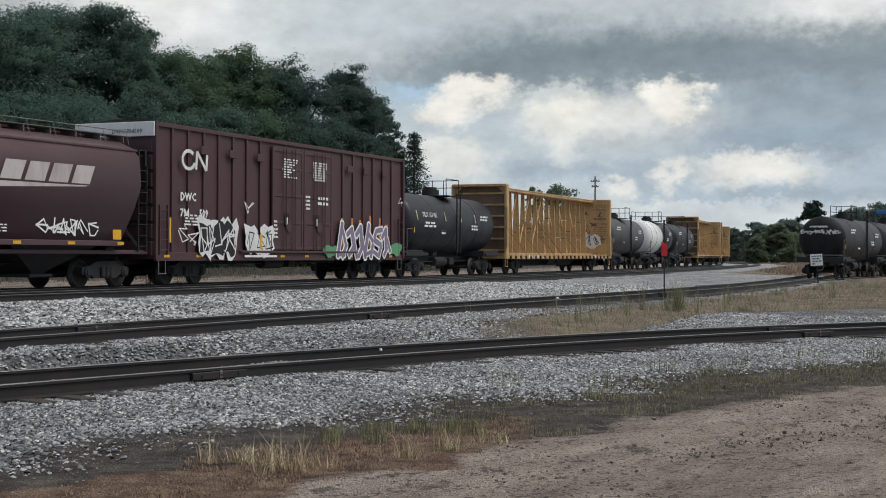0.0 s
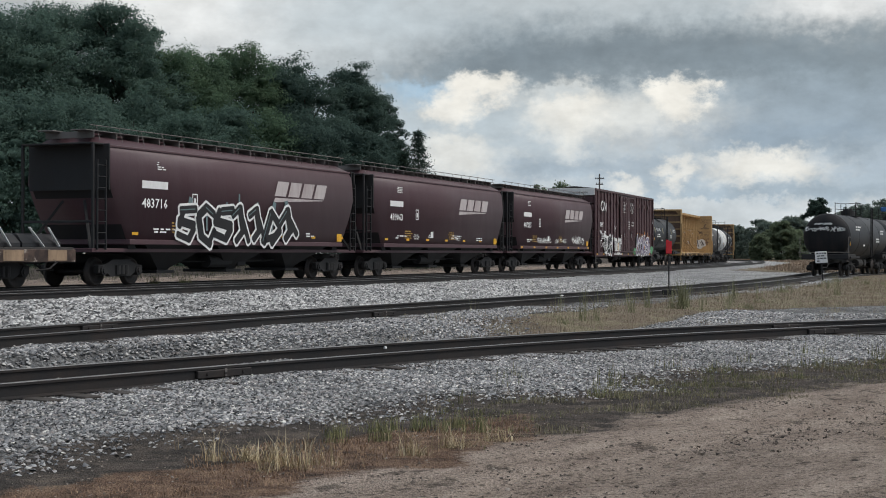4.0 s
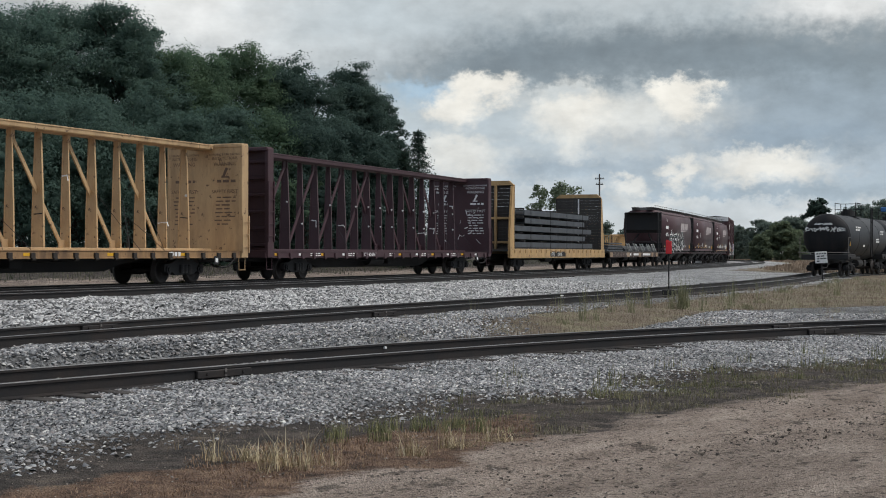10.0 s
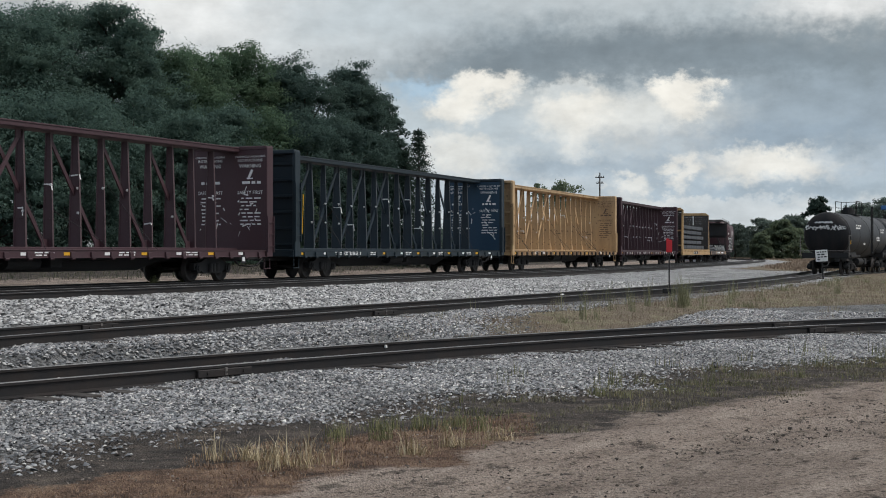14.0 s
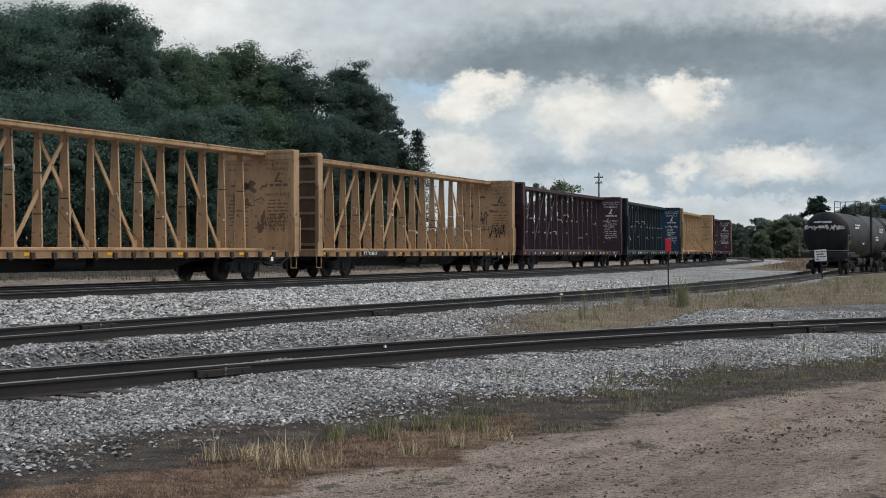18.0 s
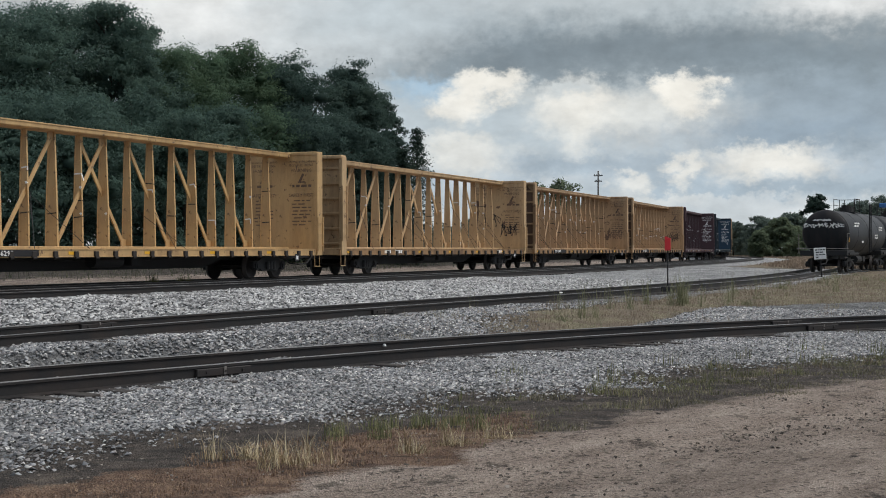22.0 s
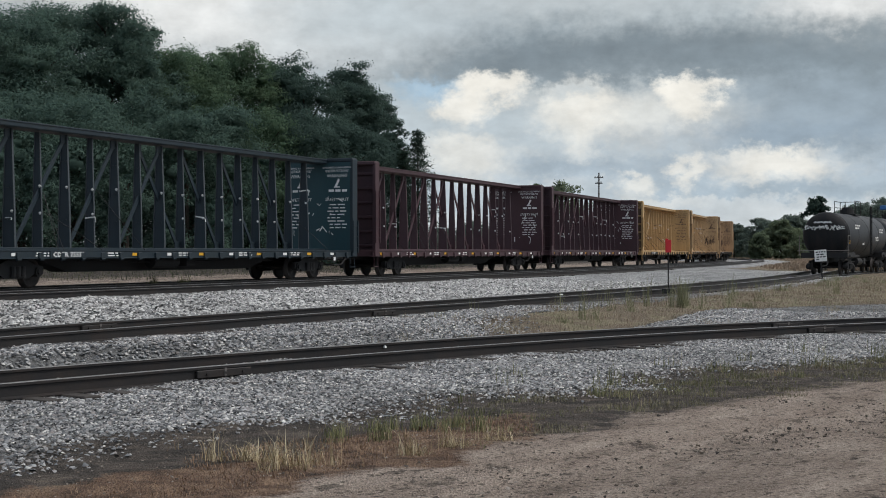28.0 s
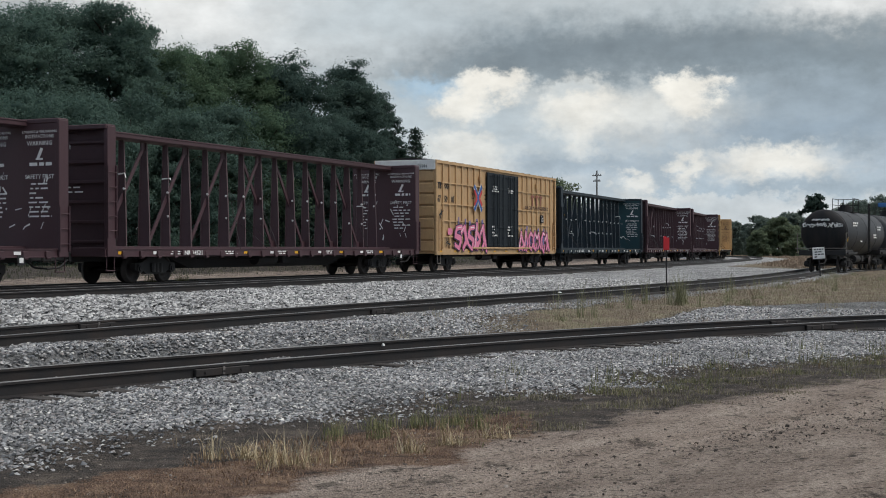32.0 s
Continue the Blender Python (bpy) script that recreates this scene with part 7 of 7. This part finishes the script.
WEED = patchy("grey_weed", [(0.0, (0.15, 0.16, 0.085)), (0.5, (0.235, 0.235, 0.135)), (1.0, (0.36, 0.33, 0.215))], 1.5, 0.6)
# grass tone darkened to hold the shade seen beneath the cars
SHADEG = patchy("shaded_back_grass", [(0.0, (0.055, 0.062, 0.045)), (0.5, (0.085, 0.09, 0.06)), (1.0, (0.15, 0.145, 0.08))], 0.35, 0.25)
gr = np.random.default_rng(21)


def blades(name, p, h, w, mat, label, lean=0.35):
    """Grass blades: three-segment tapered bent strips, an island each."""
    n = len(p)
    a = gr.uniform(0, 6.28, n)
    side = np.stack([np.cos(a), np.sin(a), np.zeros(n)], -1)
    b = gr.uniform(0, 6.28, n)
    ln = gr.uniform(0.1, 1.0, n) * lean
    d = np.stack([np.cos(b) * ln, np.sin(b) * ln, np.zeros(n)], -1)
    up = np.array([0, 0, 1.0])
    q = [p - up * 0.02, p + (up * 0.5 + d * 0.25) * h[:, None], p + (up * (1 - 0.25 * ln[:, None]) + d) * h[:, None]]
    v = np.stack([q[0] - side * w[:, None], q[0] + side * w[:, None], q[1] - side * w[:, None] * 0.7, q[1] + side * w[:, None] * 0.7, q[2]], 1)
    me = bpy.data.meshes.new(name)
    me.vertices.add(n * 5)
    me.vertices.foreach_set("co", v.reshape(-1))
    f = (np.arange(n)[:, None, None] * 5 + np.array([(0, 1, 3), (0, 3, 2), (2, 3, 4)])[None]).reshape(-1, 3)
    me.loops.add(len(f) * 3)
    me.loops.foreach_set("vertex_index", f.reshape(-1))
    me.polygons.add(len(f))
    me.polygons.foreach_set("loop_start", np.arange(len(f)) * 3)
    me.polygons.foreach_set("loop_total", np.full(len(f), 3))
    me.update()
    me.validate()
    me.materials.append(mat)
    return tagged(new(name, me), label, "grass", kind="stuff")


def sow(n, x0, x1, y0, y1, test, clump=0):
    px, py = gr.uniform(x0, x1, n), gr.uniform(y0, y1, n)
    if clump:
        k = gr.integers(0, n // clump, n)
        cx, cy = px[: n // clump], py[: n // clump]
        px, py = cx[k] + gr.normal(0, 0.10, n), cy[k] + gr.normal(0, 0.10, n)
    ok = (np.abs(px / np.maximum(py, 1)) < 0.36)
    px, py = px[ok], py[ok]
    z, dm, db, dy_, dl = lie(px, py)
    ok = test(px, py, dm, db, dy_, dl)
    return np.stack([px[ok], py[ok], z[ok]], -1)


edge_strip = lambda x, y, dm, db, dy_, dl: (dl > 3.6) & (dl < 6.8) & (gr.random(len(x)) < np.exp(-((dl - 5.3) / 0.8) ** 2))


def tufts(n, centres):
    """Blades gathered round a few centres (x, y, spread)."""
    k = gr.integers(0, len(centres), n)
    c = np.array(centres)[k]
    sub = gr.integers(0, 5, n) * 1.7 + k
    px = c[:, 0] + np.sin(sub * 12.9) * c[:, 2] + gr.normal(0, 0.05, n)
    py = c[:, 1] + np.sin(sub * 7.3) * c[:, 2] * 0.6 + gr.normal(0, 0.05, n)
    return np.stack([px, py, lie(px, py)[0]], -1)


STRAWB = grass_mat("bright_straw", [(0.0, (0.22, 0.16, 0.085)), (0.5, (0.44, 0.35, 0.21)), (1.0, (0.66, 0.57, 0.40))])
for n_, centres, lean in ((70, [(-1.86, 11.65, 0.05)], 0.7), (170, [(-1.36, 11.1, 0.12), (-1.14, 11.1, 0.16), (-0.96, 11.3, 0.16), (-1.2, 11.35, 0.16)], 0.9), (320, [(-1.6, 11.7, 0.12), (-1.2, 11.2, 0.25), (-1.45, 11.5, 0.15)], 2.2),
                          (150, [(-0.3, 12.0, 0.12), (0.05, 12.3, 0.12), (0.40, 12.6, 0.10)], 0.9), (260, [(-0.2, 11.95, 0.15), (0.15, 12.25, 0.2), (0.5, 12.6, 0.15)], 2.4)):
    t1 = tufts(n_, centres)
    blades("straw_tufts", t1, 0.05 + (0.30 if lean < 1 else 0.17) * gr.random(len(t1)) ** 1.6, gr.uniform(0.0018, 0.004, len(t1)), STRAWB, "bright dry straw tufts beside the ballast", lean)
t2 = tufts(650, [(-0.97, 13.2, 0.22), (-0.6, 13.35, 0.22), (-0.35, 13.6, 0.25), (0.0, 13.9, 0.2), (0.2, 13.7, 0.2), (-0.75, 13.0, 0.2)])
blades("green_tufts", t2, gr.uniform(0.04, 0.20, len(t2)), gr.uniform(0.002, 0.004, len(t2)), GREENG, "green and yellow grass tufts beside the ballast", 0.6)
t2 = tufts(420, [(1.85, 16.9, 0.3), (3.9, 20.0, 0.4), (5.4, 21.0, 0.5), (6.4, 22.0, 0.5), (3.0, 18.6, 0.5), (4.4, 19.4, 0.4)])
blades("green_tufts", t2, gr.uniform(0.06, 0.26, len(t2)), gr.uniform(0.002, 0.004, len(t2)), GREENG, "thin green tufts along the ballast foot", 0.6)
e1 = sow(2600, -6, 10, 9, 30, edge_strip, 14)
blades("edge_grass", e1, gr.uniform(0.05, 0.2, len(e1)), gr.uniform(0.0018, 0.004, len(e1)), STRAW, "pale straw grass along the ballast edge", 1.2)
e2 = sow(22000, 0, 12, 11, 32, edge_strip, 60)
blades("edge_grass", e2, gr.uniform(0.03, 0.11, len(e2)), gr.uniform(0.002, 0.005, len(e2)), GREENG, "low green weeds along the ballast edge", 1.0)
e3 = sow(130000, -6, 9, 9, 24, lambda x, y, dm, db, dy_, dl: (dl > 5.2 - 0.6 * np.clip(x / 3, 0, 1) + wobble(x, y, 1.1, 0.5)) & (dl < 6.9 + wobble(x, y, 0.8, 0.35)) & (x < 0.6 + wobble(x, y, 1.0, 0.5)) & (gr.random(len(x)) < 0.9))
blades("edge_grass", e3, gr.uniform(0.012, 0.05, len(e3)), gr.uniform(0.002, 0.005, len(e3)), REDG, "short russet dead grass beside the dirt road", 2.2)
e4 = sow(90000, 0, 11, 11, 27, lambda x, y, dm, db, dy_, dl: (dl > 4.5 + wobble(x, y, 1.1, 0.4)) & (dl < 6.7 + wobble(x, y, 0.8, 0.35)) & (x > 0.6 + wobble(x, y, 1.0, 0.5)) & (gr.random(len(x)) < 0.5 + 0.5 * np.sign(wobble(x, y, 0.5))))
blades("edge_grass", e4, gr.uniform(0.02, 0.075, len(e4)), gr.uniform(0.002, 0.005, len(e4)), DULL, "low dull weeds and dead grass beside the dirt road", 1.6)
sp = sow(900, -3, 11, 12, 28, lambda x, y, dm, db, dy_, dl: (dl > 1.5) & (dl < 4.5) & (x > 0), 14)
blades("ballast_weeds", sp, gr.uniform(0.08, 0.3, len(sp)), gr.uniform(0.003, 0.006, len(sp)), GREENG, "thin weeds growing through the ballast", 0.4)
inner = lambda x, y, dm, db, dy_, dl: (dl < rim(x) + 0.2 + wobble(x, y, 0.9, 0.4)) & (dy_ > 1.9 + wobble(x, y, 1.1, 0.6)) & (x > -0.5 + 2.0 * gr.random(len(x)) ** 1.6 + wobble(x, y, 1.0, 0.5))
m1 = sow(120000, -1, 40, 24, 75, inner)
blades("field_grass", m1, gr.uniform(0.04, 0.15, len(m1)), gr.uniform(0.003, 0.006, len(m1)), BROWNG, "pale dry grass between the yard tracks", 1.1)
m2 = sow(15000, 0, 40, 24, 75, inner, 90)
blades("field_grass", m2, gr.uniform(0.06, 0.24, len(m2)), gr.uniform(0.003, 0.007, len(m2)), WEED, "green-brown grass tufts between the yard tracks", 0.8)
m3 = sow(12000, 0, 40, 24, 75, lambda x, y, dm, db, dy_, dl: inner(x, y, dm, db, dy_, dl) & (wobble(x, y, 2.2) > 0.0), 40)
blades("field_grass", m3, gr.uniform(0.12, 0.34, len(m3)), gr.uniform(0.002, 0.004, len(m3)), BROWNG, "taller pale seed heads between the yard tracks", 0.6)
m5 = sow(9000, -1.5, 24, 23, 60, lambda x, y, dm, db, dy_, dl: (dl < -1.2) & (dy_ > 1.1) & (x > -1.2), 16)
blades("field_grass", m5, gr.uniform(0.05, 0.26, len(m5)), gr.uniform(0.002, 0.005, len(m5)), BROWNG, "stray tufts at the rim of the grass", 0.8)
bt = tufts(260, [(-9.6, 47.5, 0.5), (-8.8, 48.3, 0.5)])
blades("green_tufts", bt, gr.uniform(0.15, 0.5, len(bt)), gr.uniform(0.006, 0.012, len(bt)), GREENG, "green grass tufts behind the main line", 0.3)
m4 = sow(1100, 0.5, 20, 26, 60, lambda x, y, dm, db, dy_, dl: (dy_ > 1.2) & (dy_ < 4.6), 11)
blades("tall_weeds", m4, gr.uniform(0.25, 0.75, len(m4)), gr.uniform(0.003, 0.006, len(m4)), WEED, "tall thin weeds beside the yard track", 0.25)
t3 = tufts(620, [(6.1, 36.4, 0.22), (6.25, 36.6, 0.2), (6.0, 36.2, 0.25), (5.0, 36.2, 0.3), (4.2, 33.5, 0.25), (6.9, 36.2, 0.3), (7.4, 38.5, 0.4), (9.2, 43.0, 0.5), (14.3, 53.3, 0.4), (11.7, 49.4, 0.4), (13.0, 47.0, 0.5), (3.2, 31.2, 0.4)])
blades("weed_clump", t3, 0.12 + 0.9 * gr.random(len(t3)) ** 1.7, gr.uniform(0.003, 0.007, len(t3)), WEED, "tall grey-green weed clumps beside the yard track", 0.45)
t4 = tufts(170, [(6.1, 36.4, 0.2), (6.25, 36.6, 0.16), (6.0, 36.2, 0.22)])
blades("weed_clump", t4, gr.uniform(0.3, 1.0, len(t4)), gr.uniform(0.002, 0.005, len(t4)), WEED, "tallest olive weed clump by the switch target", 0.55)
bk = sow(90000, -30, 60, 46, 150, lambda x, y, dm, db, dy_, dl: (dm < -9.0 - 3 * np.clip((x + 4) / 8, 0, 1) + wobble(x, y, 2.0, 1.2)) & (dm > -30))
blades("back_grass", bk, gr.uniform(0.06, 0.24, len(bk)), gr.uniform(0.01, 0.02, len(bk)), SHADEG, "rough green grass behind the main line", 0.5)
ff = sow(60000, 25, 90, 90, 260, lambda x, y, dm, db, dy_, dl: (db > 4.0) & (y > 100))
blades("field_grass", ff, gr.uniform(0.1, 0.3, len(ff)), gr.uniform(0.03, 0.08, len(ff)), FIELDG, "pale russet field inside the bend of the line", 0.5)

# ---------------------------------------------------------------- sky backdrop: cloud cover that drifts


def cloud_mat():
    m = bpy.data.materials.new("cloud_cover")
    m.use_nodes = True
    n, l = m.node_tree.nodes, m.node_tree.links
    n.remove(n["Principled BSDF"])
    uv = n.new("ShaderNodeUVMap")
    uv.uv_map = "UVMap"

    def noise_(scale, detail, stretch=(1, 1, 1), rough=0.6):
        mp = n.new("ShaderNodeMapping")
        mp.inputs["Scale"].default_value = stretch
        l.new(uv.outputs[0], mp.inputs[0])
        t = n.new("ShaderNodeTexNoise")
        t.inputs["Scale"].default_value, t.inputs["Detail"].default_value, t.inputs["Roughness"].default_value = scale, detail, rough
        l.new(mp.outputs[0], t.inputs["Vector"])
        return t
    warp = noise_(0.7, 6, (0.8, 1.2, 1), 0.55)
    sub = n.new("ShaderNodeVectorMath")
    sub.operation = "SUBTRACT"
    sub.inputs[1].default_value = (0.5, 0.5, 0.5)
    l.new(warp.outputs["Color"], sub.inputs[0])
    wsc = n.new("ShaderNodeVectorMath")
    wsc.operation = "MULTIPLY"
    wsc.inputs[1].default_value = (3.2, 1.7, 0)
    l.new(sub.outputs[0], wsc.inputs[0])
    fold = noise_(2.6, 8, (0.9, 1.1, 1), 0.62)
    fsub = n.new("ShaderNodeVectorMath")
    fsub.operation = "SUBTRACT"
    fsub.inputs[1].default_value = (0.5, 0.5, 0.5)
    l.new(fold.outputs["Color"], fsub.inputs[0])
    pos = n.new("ShaderNodeVectorMath")
    pos.operation = "ADD"
    l.new(uv.outputs[0], pos.inputs[0])
    l.new(wsc.outputs[0], pos.inputs[1])
    pos2 = n.new("ShaderNodeVectorMath")
    pos2.operation = "MULTIPLY_ADD"
    pos2.inputs[1].default_value = (1.3, 1.1, 0)
    l.new(fsub.outputs[0], pos2.inputs[0])
    l.new(pos.outputs[0], pos2.inputs[2])
    pos = pos2
    at = n.new("ShaderNodeSeparateXYZ")
    l.new(pos.outputs[0], at.inputs[0])

    def calc(op, x, y):
        k = n.new("ShaderNodeMath")
        k.operation = op
        for i, v in enumerate((x, y)):
            if isinstance(v, (int, float)):
                k.inputs[i].default_value = v
            else:
                l.new(v, k.inputs[i])
        return k.outputs[0]

    def lump(cx, cy, rx, rt, rb, soft):
        """An oval bank of cloud whose upper and lower halves differ in height."""
        dx = calc("MULTIPLY", calc("SUBTRACT", at.outputs[0], cx), 1 / rx)
        dy = calc("SUBTRACT", at.outputs[1], cy)
        up_ = calc("MULTIPLY", calc("MAXIMUM", dy, 0.0), 1 / rt)
        dn_ = calc("MULTIPLY", calc("MINIMUM", dy, 0.0), 1 / rb)
        both = calc("ADD", up_, dn_)
        d2 = calc("ADD", calc("MULTIPLY", dx, dx), calc("MULTIPLY", both, both))
        r = n.new("ShaderNodeMapRange")
        r.interpolation_type = "SMOOTHSTEP"
        r.inputs[1].default_value, r.inputs[2].default_value = 1 - soft, 1 + soft
        r.inputs[3].default_value, r.inputs[4].default_value = 1, 0
        l.new(calc("SQRT", d2, 0.0), r.inputs[0])
        return r.outputs[0]

    def mixed(col, rgb, fac, amount=1.0):
        x = n.new("ShaderNodeMix")
        x.data_type = "RGBA"
        l.new(calc("MULTIPLY", fac, amount), x.inputs[0])
        l.new(col, x.inputs[6])
        x.inputs[7].default_value = (*rgb, 1)
        return x.outputs[2]

    # height gradient: pale haze at the skyline, grey-blue above
    sep = n.new("ShaderNodeSeparateXYZ")
    l.new(pos.outputs[0], sep.inputs[0])
    g = n.new("ShaderNodeValToRGB")
    g.color_ramp.interpolation = "EASE"
    stops = [(0.0, (0.62, 0.665, 0.68)), (0.075, (0.60, 0.65, 0.675)), (0.17, (0.45, 0.535, 0.60)), (0.25, (0.42, 0.50, 0.57)), (0.35, (0.45, 0.52, 0.57)), (0.50, (0.32, 0.38, 0.42)), (0.55, (0.27, 0.315, 0.345)), (0.63, (0.37, 0.41, 0.43)), (0.73, (0.49, 0.525, 0.54)), (1.0, (0.58, 0.61, 0.625))]
    while len(g.color_ramp.elements) < len(stops):
        g.color_ramp.elements.new(0.5)
    for e, (p_, c_) in zip(g.color_ramp.elements, stops):
        e.position, e.color = p_, (*c_, 1)
    gs = n.new("ShaderNodeMath")
    gs.operation = "DIVIDE"
    gs.inputs[1].default_value = 14.0
    l.new(sep.outputs[1], gs.inputs[0])
    l.new(gs.outputs[0], g.inputs[0])
    col = g.outputs[0]
    U = lambda px: math.degrees(math.atan((px - 784) / LENS))
    V = lambda py: math.degrees(math.atan((446 - py) / LENS))
    haze, blue, slate, dusk = (0.52, 0.59, 0.63), (0.34, 0.50, 0.65), (0.215, 0.262, 0.297), (0.25, 0.308, 0.352)
    pale, bright, cream, band = (0.66, 0.69, 0.70), (0.80, 0.815, 0.81), (0.87, 0.85, 0.785), (0.32, 0.40, 0.475)
    banks = ((720, 200, 150, 90, 120, 0.8, haze, 0.8), (750, 150, 44, 28, 34, 0.8, blue, 0.8),
             (820, 100, 260, 60, 32, 0.7, dusk, 0.8), (1080, 118, 440, 72, 27, 0.5, slate, 0.9), (1440, 190, 240, 110, 72, 0.6, dusk, 0.7),
             (480, 60, 260, 90, 70, 0.7, pale, 0.95), (330, 15, 190, 60, 60, 0.8, bright, 0.95), (640, 40, 170, 60, 60, 0.8, haze, 0.7),
             (900, 10, 320, 60, 46, 0.8, haze, 0.45), (1260, 10, 160, 40, 40, 0.8, haze, 0.4), (1500, 4, 120, 60, 40, 0.8, bright, 0.95),
             (1080, 225, 330, 70, 60, 0.8, haze, 0.55), (1330, 246, 300, 24, 22, 0.7, band, 0.95), (1450, 215, 200, 60, 30, 0.7, band, 0.6), (1000, 288, 150, 14, 14, 0.8, band, 0.4), (1430, 338, 210, 11, 12, 0.8, band, 0.4),
             (806, 190, 44, 38, 34, 0.55, cream, 0.9), (862, 155, 62, 22, 30, 0.5, cream, 1.0), (822, 268, 84, 24, 44, 0.7, cream, 0.65),
             (1015, 185, 66, 40, 74, 0.55, cream, 0.85), (1125, 200, 140, 34, 56, 0.8, cream, 0.55), (1212, 168, 50, 28, 46, 0.4, cream, 1.0),
             (1003, 160, 34, 12, 14, 0.8, haze, 0.6), (930, 228, 90, 40, 40, 0.8, haze, 0.35),
             (1365, 290, 96, 20, 30, 0.7, cream, 0.85), (1210, 300, 24, 24, 28, 0.7, cream, 0.75), (1108, 320, 32, 15, 22, 0.7, cream, 0.65),
             (1170, 352, 70, 10, 16, 0.8, cream, 0.45), (1320, 356, 130, 8, 16, 0.8, pale, 0.5), (930, 330, 120, 14, 30, 0.8, pale, 0.5), (1490, 372, 160, 10, 20, 0.8, pale, 0.6))
    for cx, cy, rx, rt, rb, so, tone, am in banks:
        col = mixed(col, tone, lump(U(cx), V(cy), rx / 44, rt / 44, rb / 44, so), am)
    # fine mottling
    f = noise_(0.8, 9, (0.8, 1.3, 1), 0.58)
    fm = n.new("ShaderNodeMapRange")
    fm.inputs[1].default_value, fm.inputs[2].default_value = 0.3, 0.7
    fm.inputs[3].default_value, fm.inputs[4].default_value = 0.89, 1.12
    l.new(f.outputs[0], fm.inputs[0])
    em = n.new("ShaderNodeEmission")
    l.new(col, em.inputs[0])
    l.new(fm.outputs[0], em.inputs[1])
    l.new(em.outputs[0], n["Material Output"].inputs[0])
    return m


def sky_dome():
    R = 2900.0
    azs = np.radians(np.arange(-75, 75.1, 3))
    els = np.radians(np.concatenate([np.arange(-1, 20, 1.5), np.arange(20, 61, 5)]))
    v = [(R * math.sin(a) * math.cos(e), R * math.cos(a) * math.cos(e), R * math.sin(e)) for e in els for a in azs]
    w = len(azs)
    f = [(j * w + i, j * w + i + 1, (j + 1) * w + i + 1, (j + 1) * w + i) for j in range(len(els) - 1) for i in range(w - 1)]
    me = bpy.data.meshes.new("backdrop")
    me.from_pydata(v, [], f)
    lay = me.uv_layers.new(name="UVMap")
    for lp in me.loops:
        i = lp.vertex_index
        lay.data[lp.index].uv = (math.degrees(azs[i % w]), math.degrees(els[i // w]))
    me.materials.append(cloud_mat())
    me.polygons.foreach_set("use_smooth", [True] * len(me.polygons))
    ob = new("backdrop", me)
    ob.location = EYE
    return tagged(ob, "grey broken cloud cover with bright cumulus and blue gaps", "sky", kind="structure")


CLOUDS = sky_dome()


# ---------------------------------------------------------------- what moves


def motions():
    for car, s, half in TRAIN:
        walk(car, [(t, on_rails(s + rolled(t), half)) for t in range(0, 33)])
    # the clouds drift slowly towards the right
    walk(CLOUDS, [(t, pose(*EYE, 0, 0, 0.30 - 0.6 * t / 32)) for t in (0, 8, 16, 24, 32)])


motions()
